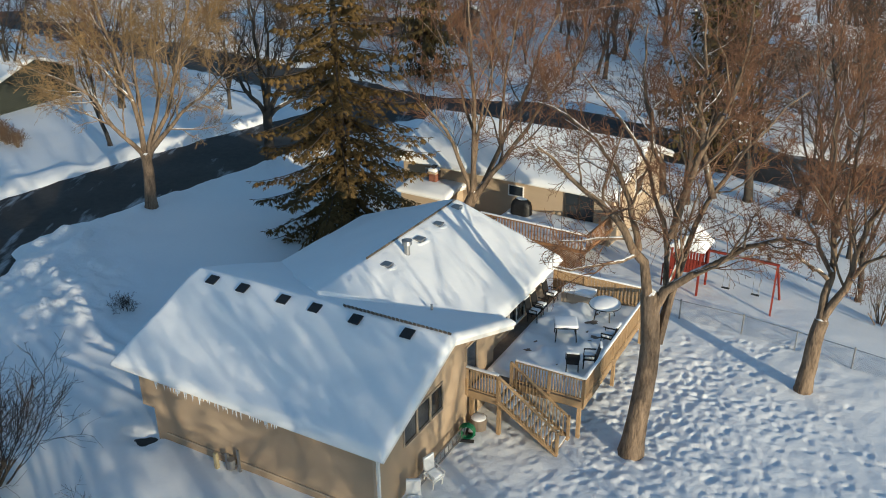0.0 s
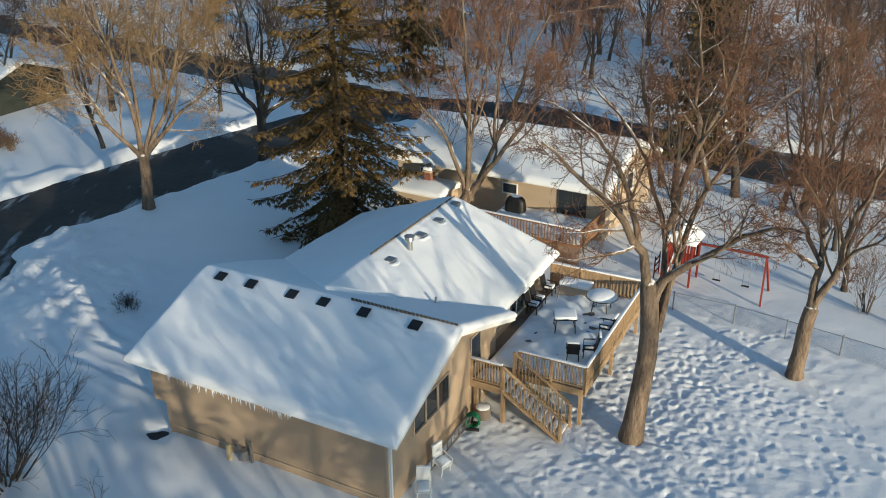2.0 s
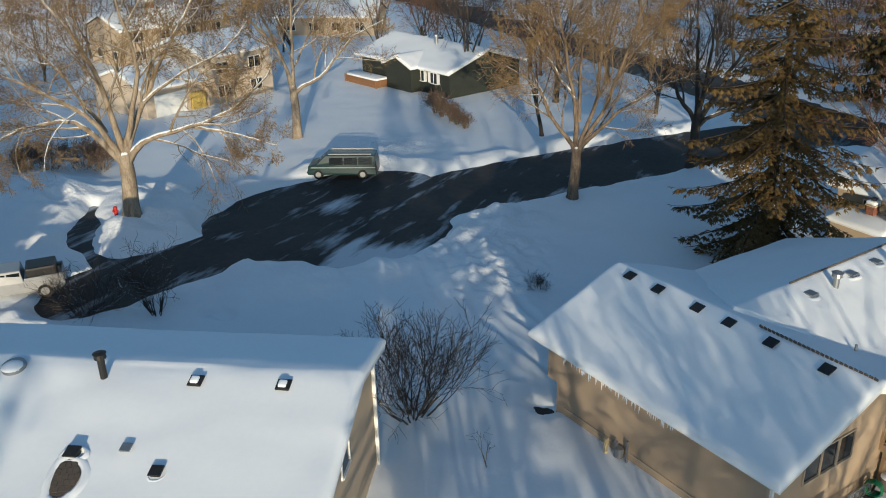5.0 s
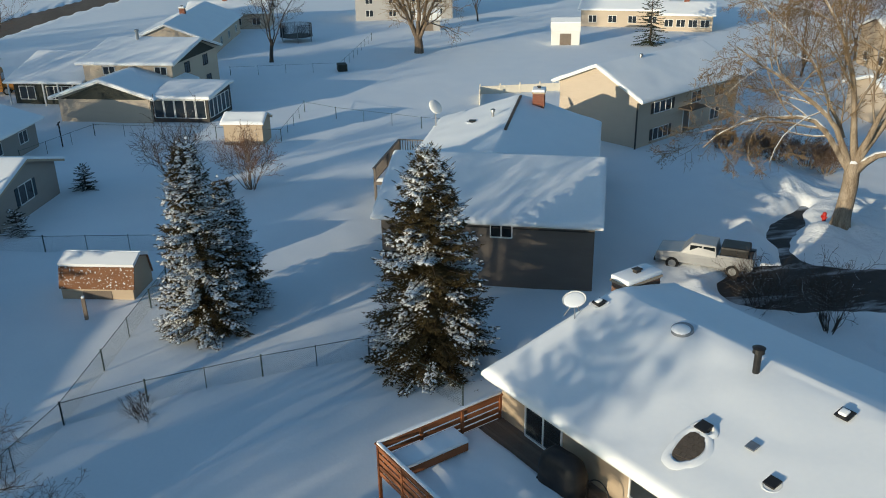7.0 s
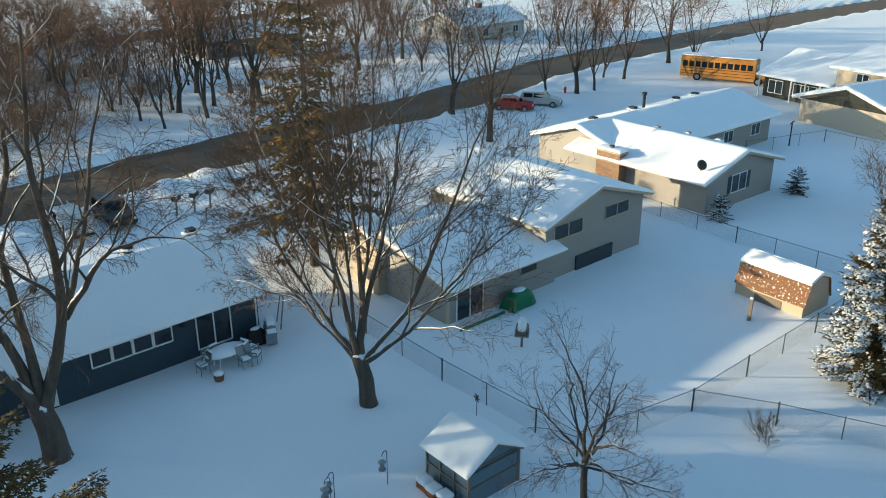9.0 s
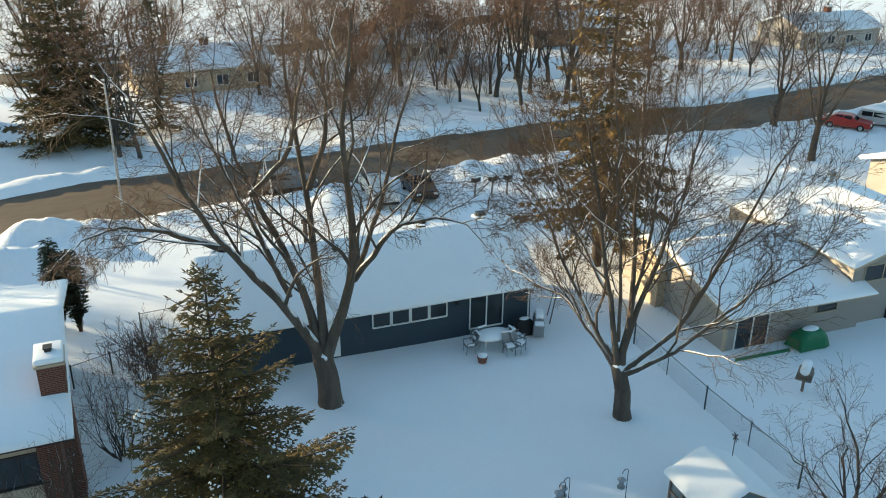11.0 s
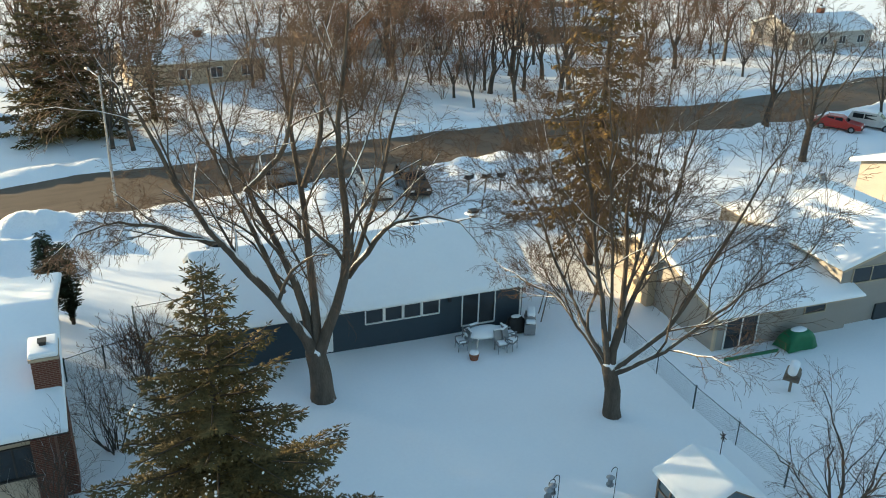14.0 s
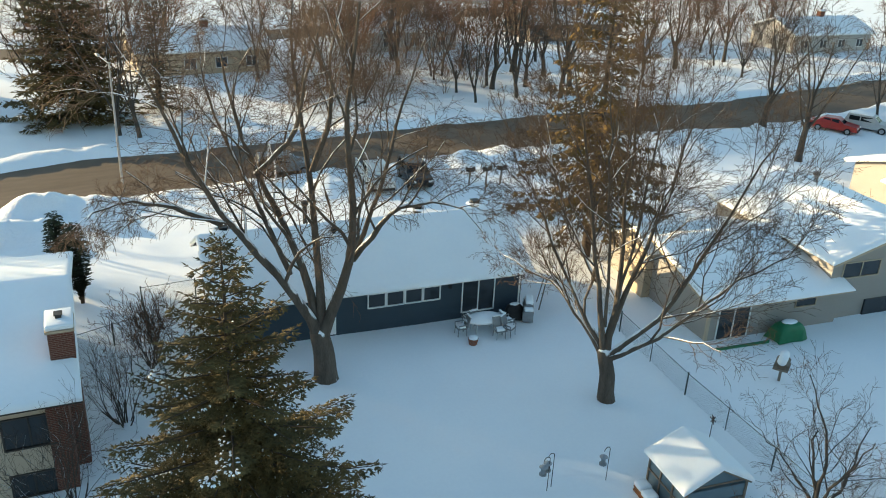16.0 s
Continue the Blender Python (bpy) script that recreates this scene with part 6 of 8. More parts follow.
# slate-blue rambler
for k in range(4):
    window(hF, 5.12 + k * 1.0, 0, 1.35, 0.86, 0.72, 90)
window(hF, 2.45, 0, 0.35, 1.8, 1.85, 90, panes=2, name="sliding_door")
door(hF, 10.8, 0, 0.1, 0.9, 1.95, 90)
part("corner_board", boxes((-0.03, 0.06, -0.06, 0.03, -0.2, 2.3)), TRIM_WHITE, hF)
for u, v, mat in ((4.25, -5.0, BLACK), (0.7, -5.0, BLACK), (15.0, -4.6, BLACK)):
    roof_vent(hF, u, v, 4.55, 0, mat, 0.4)
vent_pipe(hF, 10.6, -5.2, 4.5, 0.12, 0.75, True, BLACK)
vent_pipe(hF, 9.6, -2.9, 4.2, 0.10, 0.35, True, BLACK)
vent_pipe(hF, 7.8, -3.1, 4.3, 0.05, 0.3, False, BLACK)
part("wall_lantern", boxes((4.05, 4.2, 0.0, 0.18, 1.9, 2.15)), BLACK, hF)

# red-chimney house
chimney(hG, -0.52, 0.36, -2.6, -1.3, -0.3, 5.9, BRICK_DARK)
window(hG, 1.3, 0, 2.2, 1.7, 1.2, 90, TRIM_DARK, panes=2)
window(hG, 5.5, 0, 2.2, 1.7, 1.2, 90, TRIM_DARK, panes=2)
window(hG, 1.4, 0, 0.1, 1.5, 0.9, 90, TRIM_DARK, panes=2)
part("brick_pier", boxes((-0.06, 0.7, -1.2, 0.08, -0.3, 3.75)), BRICK_DARK, hG)

# ranch with the front wing
window(hH, 8.3, -12.8, 1.05, 1.9, 1.3, -90, panes=2)
for s in (-1, 1):
    shutter(hH, 8.3 + s * 1.25, -12.8, 1.05, 0.4, 1.3, -90, SIDING_BLUE)
chimney(hH, 3.25, 4.15, -5.6, -3.3, -0.3, 3.15, BRICK_TAN)
for u, v in ((22.3, 0.9), (19.3, 0.9), (7.3, 0.6), (13.0, 0.9)):
    roof_vent(hH, u, v, 4.2, 0, BLACK, 0.5)
vent_pipe(hH, 14.9, 1.2, 4.2, 0.14, 0.9, True, BLACK)
for u, v in ((10.0, -4.0), (10.3, -6.7), (10.4, -9.5)):
    roof_vent(hH, u, v, 3.85, 0, METAL, 0.3)
bm = bmesh.new()
bmesh.ops.create_uvsphere(bm, u_segments=16, v_segments=8, radius=0.38, matrix=pose(4.6, -11.9, 3.5, 60, 0, -30) @ Matrix.Diagonal((1, 1, 0.25, 1)))
rod(bm, (4.6, -11.8, 2.7), (4.6, -11.8, 3.4), 0.03)
part("satellite_dish", bm, TRIM_DARK, hH, "dark grey dish on the eave")
for u in (16.0, 20.0, 24.5):
    window(hH, u, -4.5, 1.0, 1.4, 1.0, -90, panes=2)

# green-gabled house
part("gable_panel", (np.array([(0.3, -0.06, 2.35), (9.7, -0.06, 2.35), (5.0, -0.06, 3.95)]), np.array([[0, 1, 2]])), SIDING_GREEN, hI)
part("gable_panel", (np.array([(9.36, 8.2, 4.5), (9.36, 19.0, 4.5), (9.36, 14.6, 6.0)]), np.array([[0, 1, 2]])), SIDING_GREEN, hI)
for k in range(5):
    window(hI, 10.7 + k * 1.12, 0.4, 0.5, 0.95, 1.75, -90)
for k in range(5):
    window(hI, 16.0, 1.1 + k * 1.05, 0.5, 0.9, 1.75, 0)
for v, z in ((11.0, 3.1), (16.0, 3.1), (12.0, 0.7), (16.5, 0.7)):
    window(hI, 9.3, v, z, 1.2, 1.1, 0, TRIM_DARK, panes=2)
for u in (2.0, 5.0, 8.0):
    window(hI, u, 7.2, 3.5, 1.3, 0.8, -90, panes=2)
vent_pipe(hI, 2.5, 13.6, 6.3, 0.16, 0.9)
for u in (-8.4, -5.1, -3.2):
    window(hI, u, 7.4, 0.6, 1.8, 1.4, -90, panes=2)

# tan house beyond the deck
window(h2, 2.3, 0, 2.05, 0.95, 0.6, -90)
window(h2, 8.4, 0, 2.05, 0.95, 0.6, -90)
window(h2, 12.6, 0, 1.25, 1.75, 1.75, -90, TRIM_DARK, panes=2, bars=1, name="sliding_door")
window(h2, 14.6, 4.4, 2.0, 1.2, 1.1, 0)
wing(h2, 1.3, 4.6, -2.2, 0.0, -0.3, 2.0, 2.1, -1.1, 2.3, SIDING_TAN, TRIM_WHITE, og=0.15, o=0.15, seed=23)
chimney(h2, 2.7, 3.2, -1.1, -0.6, 1.6, 2.9, BRICK_MAT)

# dark green house
for u in (7.0, 11.2, 13.4):
    window(hJ, u, 0, 1.2, 1.1, 1.1, -90, panes=2)
    for s in (-1, 1):
        shutter(hJ, u + s * 0.8, 0, 1.2, 0.35, 1.1, -90, TRIM_WHITE)
vent_pipe(hJ, 9, 4.0, 4.4, 0.2, 0.8)
for u in (4, 7, 12):
    roof_vent(hJ, u, 6.2, 4.4, 0)
for u in (9.0, 13.2):
    for lev in range(2):
        window(hK, u, 0, 0.7 + 2.4 * lev, 1.5, 1.1, -90, panes=2)
part("garage_door", boxes((1.0, 4.6, 0.54, 0.6, -0.1, 2.1)), TRIM_WHITE, hK)
part("yellow_tarpaulin", boxes((5.0, 6.7, 0.2, 0.55, -0.1, 1.7), bevel=0.1), material("yellow_tarpaulin", (0.55, 0.40, 0.10), 0.6), hK)
window(hK, 15.5, 3, 3.0, 1.2, 1.1, 0)
window(hK, 15.5, 6, 3.0, 1.2, 1.1, 0)

# ---------------------------------------------------------------- the deck of the first house
def rail_run(owner, a, b, z, h, mat, step=0.115, solid=False, cap_snow=True):
    """A railing from a to b: posts, rails and separate balusters, or close boards, with snow on the cap."""
    a, b = Vector((*a, 0)), Vector((*b, 0))
    d = b - a
    n = d.normalized()
    rail = part("railing", bar(bar(bmesh.new(), a + Vector((0, 0, z + h)), b + Vector((0, 0, z + h)), 0.14, 0.05, math.pi / 2 if abs(n.x) > abs(n.y) else 0), a + Vector((0, 0, z + 0.12)), b + Vector((0, 0, z + 0.12)), 0.05, 0.09), mat, owner)
    k = max(1, round(d.length / 1.8))
    for i in range(k + 1):
        p = a + d * i / k
        part("post", boxes((p.x - 0.05, p.x + 0.05, p.y - 0.05, p.y + 0.05, z - 0.25, z + h + 0.01)), mat, rail)
    m = int(d.length / step)
    w = step * (0.47 if solid else 0.17)
    for i in range(m):
        p = a + d * (i + 0.5) / m
        t = 0.012 if solid else 0.018
        bm = bmesh.new()
        box(bm, -w, w, -t, t, z + (0.0 if solid else 0.06), z + h - 0.03, m=Matrix.Translation((p.x, p.y, 0)) @ Matrix.Rotation(math.atan2(d.y, d.x), 4, "Z"))
        part("board" if solid else "baluster", bm, mat, rail)
    if cap_snow:
        bm = bmesh.new()
        box(bm, -0.02, d.length + 0.02, -0.065, 0.065, z + h + 0.02, z + h + 0.10, bevel=0.03, m=Matrix.Translation((a.x, a.y, 0)) @ Matrix.Rotation(math.atan2(d.y, d.x), 4, "Z"))
        part("snow_cap", bm, ROOF_SNOW, rail, smooth=True)
    return rail


MA = pose(-9.29, 29.088, 0, 0, 0, deg(-0.491))
deckA = thing("deck", MA, "raised wooden deck with baluster railings under trampled snow", "deck")
ZD = 1.70
for k in range(58):
    v = 7.75 + k * 0.145
    part("plank", boxes((9.62 if v > 8.9 else 10.02, 14.35, v, v + 0.132, ZD - 0.04, ZD)), GREY_WOOD, deckA)
for k in range(9):
    v = 6.45 + k * 0.145
    part("plank", boxes((10.02, 11.45, v, v + 0.132, ZD - 0.04, ZD)), GREY_WOOD, deckA)
part("rim_joist", boxes((10.05, 14.3, 7.70, 7.75, ZD - 0.30, ZD)), DECKWOOD, deckA)
part("rim_joist", boxes((14.35, 14.40, 7.70, 16.15, ZD - 0.30, ZD)), DECKWOOD, deckA)
part("rim_joist", boxes((9.7, 14.35, 16.15, 16.20, ZD - 0.30, ZD)), DECKWOOD, deckA)
part("rim_joist", boxes((10.05, 11.45, 6.40, 6.45, ZD - 0.30, ZD)), DECKWOOD, deckA)
for u, v in ((14.2, 7.85), (14.2, 12.0), (14.2, 16.0), (11.4, 6.55), (10.2, 6.55), (11.4, 7.9), (12.4, 16.0)):
    part("post", boxes((u - 0.07, u + 0.07, v - 0.07, v + 0.07, -0.3, ZD - 0.04)), DECKWOOD, deckA)
rail_run(deckA, (11.55, 7.75), (14.35, 7.75), ZD, 1.0, DECKWOOD)
rail_run(deckA, (10.05, 6.42), (11.4, 6.42), ZD, 1.0, DECKWOOD)
rail_run(deckA, (14.38, 7.75), (14.38, 16.15), ZD, 1.0, DECKWOOD, step=0.10)
rail_run(deckA, (9.75, 16.17), (14.38, 16.17), ZD, 1.05, DECKWOOD, step=0.15, solid=True)
# stairs running down from the landing
ns = 9
for k in range(ns):
    f = (k + 0.5) / ns
    part("tread", boxes((11.45 + k * 0.27, 11.45 + k * 0.27 + 0.26, 6.45, 7.55, ZD - (k + 1) * 0.185 - 0.04, ZD - (k + 1) * 0.185)), DECKWOOD, deckA)
    part("tread_snow", boxes((11.45 + k * 0.27 + 0.02, 11.45 + k * 0.27 + 0.25, 6.5, 7.5, ZD - (k + 1) * 0.185, ZD - (k + 1) * 0.185 + 0.07), bevel=0.02), ROOF_SNOW, deckA, smooth=True)
for v in (6.42, 7.58):
    part("stringer", bar(bmesh.new(), (11.4, v, ZD - 0.12), (13.95, v, -0.05), 0.28, 0.045, math.pi / 2), DECKWOOD, deckA)
    rail = part("stair_rail", bar(bmesh.new(), (11.42, v, ZD + 0.98), (13.9, v, 0.95), 0.05, 0.12), DECKWOOD, deckA)
    for k in range(17):
        f = (k + 0.5) / 17
        u, zb = 11.42 + 2.48 * f, ZD - 1.75 * f
        part("baluster", boxes((u - 0.018, u + 0.018, v - 0.018, v + 0.018, zb - 0.05, zb + 0.96)), DECKWOOD, rail)
    for u, zb in ((11.42, ZD), (13.9, 0.0)):
        part("post", boxes((u - 0.05, u + 0.05, v - 0.05, v + 0.05, zb - 0.35, zb + 1.02)), DECKWOOD, rail)


def snow_sheet(owner, u0, u1, v0, v1, z, depth, seed, name="snow_layer", scale=0.9, amp=0.16, m=None):
    """An uneven layer of snow with soft edges."""
    nu, nv = max(6, int((u1 - u0) / 0.16)), max(6, int((v1 - v0) / 0.16))
    U, V = np.meshgrid(np.linspace(u0, u1, nu), np.linspace(v0, v1, nv), indexing="ij")
    e = np.minimum(np.minimum(U - u0, u1 - U), np.minimum(V - v0, v1 - V))
    Z = z + depth * np.clip(e / 0.15, 0, 1) ** 0.5 + amp * np.clip(e / 0.3, 0, 1) * lumps(U, V, scale, seed)
    i, j = np.meshgrid(np.arange(nu - 1), np.arange(nv - 1), indexing="ij")
    q = i * nv + j
    return part(name, (np.stack([U, V, Z], -1).reshape(-1, 3), np.stack([q, q + nv, q + nv + 1, q + 1], -1).reshape(-1, 4)), ROOF_SNOW, owner, smooth=True)


tagged(snow_sheet(deckA, 10.1, 14.30, 7.95, 16.1, ZD - 0.01, 0.14, 5, scale=0.65, amp=0.30), "trampled snow on the deck boards")
snow_sheet(deckA, 10.1, 11.4, 6.5, 7.6, ZD - 0.01, 0.05, 6, amp=0.05)


def patio_chair(m, label, group, mat=None, snow=True):
    """A high-backed patio chair."""
    c = thing("patio_chair", m, label, "chair", group)
    mat = mat or BLACK
    part("seat", boxes((-0.26, 0.26, -0.26, 0.26, 0.40, 0.45), bevel=0.02), mat, c)
    bm = bmesh.new()
    box(bm, -0.26, 0.26, -0.03, 0.03, 0, 0.62, bevel=0.02, m=pose(0, 0.27, 0.44, -14, 0, 0))
    part("backrest", bm, mat, c)
    for sx in (-1, 1):
        for sy in (-1, 1):
            part("leg", bar(bmesh.new(), (sx * 0.24, sy * 0.24, 0), (sx * 0.23, sy * 0.22, 0.41), 0.035), mat, c)
        bm = bar(bmesh.new(), (sx * 0.28, -0.24, 0.64), (sx * 0.28, 0.26, 0.66), 0.05, 0.03)
        bar(bm, (sx * 0.28, -0.22, 0.42), (sx * 0.28, -0.22, 0.64), 0.03)
        part("armrest", bm, mat, c)
    if snow:
        part("seat_snow", boxes((-0.22, 0.22, -0.22, 0.20, 0.45, 0.56), bevel=0.05), ROOF_SNOW, c, smooth=True)
        bm = bmesh.new()
        box(bm, -0.25, 0.25, -0.05, 0.05, 0.60, 0.67, bevel=0.02, m=pose(0, 0.27, 0.44, -14, 0, 0))
        part("back_snow", bm, ROOF_SNOW, c, smooth=True)
    return c


for k, v in enumerate((12.7, 13.4, 14.7)):
    patio_chair(MA @ pose(10.2, v, ZD + 0.07, 0, 0, 90), "dark high-backed patio chair with a snowy seat", "patio chairs on the deck")
for u, v, a in ((13.7, 10.2, -70), (13.2, 9.6, 200), (13.8, 12.2, -90)):
    patio_chair(MA @ pose(u, v, ZD + 0.07, 0, 0, a), "dark metal patio chair half buried in snow", "patio chairs on the deck")


def round_table(m, r, h, label, oval=1.0, mat=None, name="patio_table"):
    t = thing(name, m, label, "table")
    bm = bmesh.new()
    rod(bm, (0, 0, h - 0.04), (0, 0, h), r, n=32)
    bmesh.ops.transform(bm, matrix=Matrix.Diagonal((oval, 1, 1, 1)), verts=bm.verts)
    part("tabletop", bm, mat or BLACK, t)
    bm = bmesh.new()
    bmesh.ops.create_uvsphere(bm, u_segments=28, v_segments=10, radius=r * 0.99, matrix=pose(0, 0, h) @ Matrix.Diagonal((oval, 1, 0.24 / r, 1)))
    part("snow_cap", bm, ROOF_SNOW, t, "rounded cap of snow", smooth=True)
    for k in range(4):
        a = math.pi / 4 + k * math.pi / 2
        part("leg", bar(bmesh.new(), (math.cos(a) * r * 0.7 * oval, math.sin(a) * r * 0.7, 0), (math.cos(a) * r * 0.55 * oval, math.sin(a) * r * 0.55, h - 0.04), 0.04), mat or BLACK, t)
    return t


round_table(MA @ pose(12.9, 14.4, ZD + 0.07), 0.72, 0.72, "round patio table heaped with snow on the deck")
ct = thing("side_table", MA @ pose(12.0, 11.9, ZD + 0.07, 0, 0, 25), "small square patio table covered with snow", "table")
part("tabletop", boxes((-0.5, 0.5, -0.45, 0.45, 0.66, 0.70), bevel=0.015), BLACK, ct)
part("snow_cap", boxes((-0.5, 0.5, -0.45, 0.45, 0.70, 0.84), bevel=0.06), ROOF_SNOW, ct, smooth=True)
for sx in (-1, 1):
    for sy in (-1, 1):
        part("leg", bar(bmesh.new(), (sx * 0.45, sy * 0.4, 0), (sx * 0.4, sy * 0.35, 0.66), 0.035), BLACK, ct)
    part("stretcher", bar(bmesh.new(), (sx * 0.43, -0.38, 0.2), (sx * 0.43, 0.38, 0.2), 0.025), BLACK, ct)
bx = thing("deck_box", MA @ pose(11.3, 15.4, ZD + 0.05), "low storage bench topped with smooth snow", "bench")
part("body", boxes((-0.75, 0.75, -0.35, 0.35, 0, 0.5), bevel=0.02), TRIM_TAN, bx)
part("snow_cap", boxes((-0.77, 0.77, -0.37, 0.37, 0.5, 0.72), bevel=0.09), ROOF_SNOW, bx, smooth=True)

# things along the house wall under the deck
GREEN = material("green_plastic", (0.02, 0.16, 0.07), 0.45, second=(0.015, 0.11, 0.05), scale=3)
reel = thing("hose_reel", MA @ pose(10.5, 5.6, 0.05, 0, 0, 20), "green garden hose coiled on a reel by the wall", "hose reel")
bm = bmesh.new()
for k in range(5):
    pts = np.array([[(0.28 + 0.02 * (k % 2)) * math.cos(a), -0.12 + 0.06 * k, 0.36 + (0.28 + 0.02 * (k % 2)) * math.sin(a)] for a in np.linspace(0, 2 * math.pi, 25)])
    v, f = tubes([(pts[None], np.full((1, 25), 0.035))], 6)
    vs = [bm.verts.new(p) for p in v]
    for q in f:
        bm.faces.new([vs[i] for i in q])
part("hose", bm, GREEN, reel, smooth=True)
part("stand", boxes((-0.3, 0.3, -0.26, -0.20, 0, 0.12), (-0.3, 0.3, 0.20, 0.26, 0, 0.12), (-0.04, 0.04, -0.26, 0.26, 0.32, 0.40)), BLACK, reel)
for u, v, r, lab in ((10.55, 6.5, 0.34, "wooden half barrel planter filled with snow"),):
    pl = thing("planter", MA @ pose(u, v, 0.0), lab, "planter")
    bm = bmesh.new()
    rod(bm, (0, 0, -0.1), (0, 0, 0.5), r * 0.85, r, 16)
    part("tub", bm, GREY_WOOD, pl)
    bm = bmesh.new()
    bmesh.ops.create_uvsphere(bm, u_segments=16, v_segments=8, radius=r * 0.9, matrix=pose(0, 0, 0.5) @ Matrix.Diagonal((1, 1, 0.3, 1)))
    part("snow_cap", bm, ROOF_SNOW, pl, smooth=True)
lad = thing("ladder", MA @ pose(10.35, 1.6, 0.15), "aluminium ladder lying on edge along the wall", "ladder")
for z in (0.0, 0.42):
    part("stile", boxes((0, 0.04, 0, 4.2, z, z + 0.08)), METAL, lad)
for k in range(13):
    part("rung", boxes((0.005, 0.035, 0.15 + k * 0.32, 0.185 + k * 0.32, 0.08, 0.42)), METAL, lad)
for u, v, a in ((10.7, 1.2, 30), (10.6, 2.7, 75)):
    patio_chair(MA @ pose(u, v, 0.0, 12, 0, a), "white plastic garden chair tipped against the wall", "garden chairs by the wall", TRIM_WHITE)

# ---------------------------------------------------------------- the cedar deck of the near ranch
MB = pose(-27.243, 14.456, 0, 0, 0, deg(0.374))
deckB = thing("deck", MB, "raised red cedar deck with horizontal rail boards and snow", "deck")
ZB = 2.45
for k in range(37):
    v = -11.5 + k * 0.145
    part("plank", boxes((0.0, 6.0, v, v + 0.132, ZB - 0.04, ZB)), GREY_WOOD, deckB)
def board_rail(owner, a, b, z, mat):
    a, b = Vector((*a, 0)), Vector((*b, 0))
    d = b - a
    m = Matrix.Translation((a.x, a.y, 0)) @ Matrix.Rotation(math.atan2(d.y, d.x), 4, "Z")
    bm = bmesh.new()
    box(bm, -0.08, d.length + 0.08, -0.10, 0.10, z + 1.0, z + 1.04, m=m)
    rail = part("railing", bm, mat, owner)
    for k in range(5):
        bm = bmesh.new()
        box(bm, 0, d.length, -0.015, 0.015, z - 0.25 + k * 0.25, z - 0.25 + k * 0.25 + 0.17, m=m)
        part("board", bm, mat, rail)
    n = max(1, round(d.length / 1.6))
    for i in range(n + 1):
        p = a + d * i / n
        part("post", boxes((p.x - 0.05, p.x + 0.05, p.y - 0.05, p.y + 0.05, -0.3, z + 1.0)), mat, rail)
    bm = bmesh.new()
    box(bm, 0, d.length, -0.07, 0.07, z + 1.04, z + 1.11, bevel=0.03, m=m)
    part("snow_cap", bm, ROOF_SNOW, rail, smooth=True)


board_rail(deckB, (-0.05, -6.2), (-0.05, -11.5), ZB, CEDAR)
board_rail(deckB, (-0.05, -11.5), (6.0, -11.5), ZB, CEDAR)
board_rail(deckB, (6.0, -11.5), (6.0, -9.0), ZB, CEDAR)
snow_sheet(deckB, 0.1, 5.9, -11.3, -7.3, ZB - 0.01, 0.22, 15, amp=0.10)
bx = thing("deck_bench", MB @ pose(0.75, -9.9, ZB + 0.05), "built-in cedar bench with a thick snow cushion", "bench")
part("seat", boxes((-0.45, 0.45, -1.3, 1.3, 0.2, 0.5)), CEDAR, bx)
part("snow_cap", boxes((-0.47, 0.47, -1.32, 1.32, 0.5, 0.68), bevel=0.07), ROOF_SNOW, bx, smooth=True)


def covered_grill(m, label, cover, w=1.3, h=1.15, d=0.7, flare=0.0, cap=True):
    g = thing("barbecue_grill", m, label, "grill")
    bm = bmesh.new()
    vs = []
    for z, s, t in ((0.02, 1.0, 1.0), (h * 0.6, 0.97, 0.95), (h * 0.85, 0.85, 0.8), (h, 0.55, 0.45)):
        fl = flare if z < 0.1 else flare * 0.3 if z < h * 0.7 else 0.0
        vs.append([bm.verts.new((w / 2 * s * (1 + fl * (0.6 + 0.6 * math.sin(3 * a + 1))) * math.copysign(abs(math.cos(a)) ** 0.5, math.cos(a)), d / 2 * t * (1 + fl * (0.6 + 0.6 * math.cos(2 * a))) * math.copysign(abs(math.sin(a)) ** 0.5, math.sin(a)) + 0.02 * math.sin(7 * a), z)) for a in np.linspace(0, 2 * math.pi, 24, endpoint=False)])
    for lo, hi in zip(vs, vs[1:]):
        for i in range(24):
            bm.faces.new((lo[i], lo[(i + 1) % 24], hi[(i + 1) % 24], hi[i]))
    bm.faces.new(vs[-1])
    part("cover", bm, cover, g, smooth=True)
    part("base", boxes((-w / 2 + 0.1, w / 2 - 0.1, -d / 2 + 0.08, d / 2 - 0.08, 0, 0.3)), BLACK, g)
    if not cap:
        return g
    bm = bmesh.new()
    bmesh.ops.create_uvsphere(bm, u_segments=18, v_segments=8, radius=0.3, matrix=pose(0, 0, h) @ Matrix.Diagonal((w * 0.95, d * 0.9, 0.25, 1)))
    part("snow_cap", bm, ROOF_SNOW, g, smooth=True)
    return g


covered_grill(MB @ pose(4.5, -7.2, ZB, 0, 0, 5), "barbecue under a shiny black cover on the deck", BLACK, 1.75, 1.45, 1.0, cap=False)
rg = thing("wire_stand", MB @ pose(5.9, -7.0, ZB), "round metal hoop stand leaning by the grill", "stand")
pts = np.array([[0.5 * math.cos(a), 0.1 * math.sin(a), 0.55 + 0.5 * math.sin(a)] for a in np.linspace(0, 2 * math.pi, 33)])
part("hoop", tubes([(pts[None], np.full((1, 33), 0.02))], 6), BLACK, rg)
part("foot", boxes((-0.3, 0.3, -0.1, 0.1, 0, 0.06)), BLACK, rg)

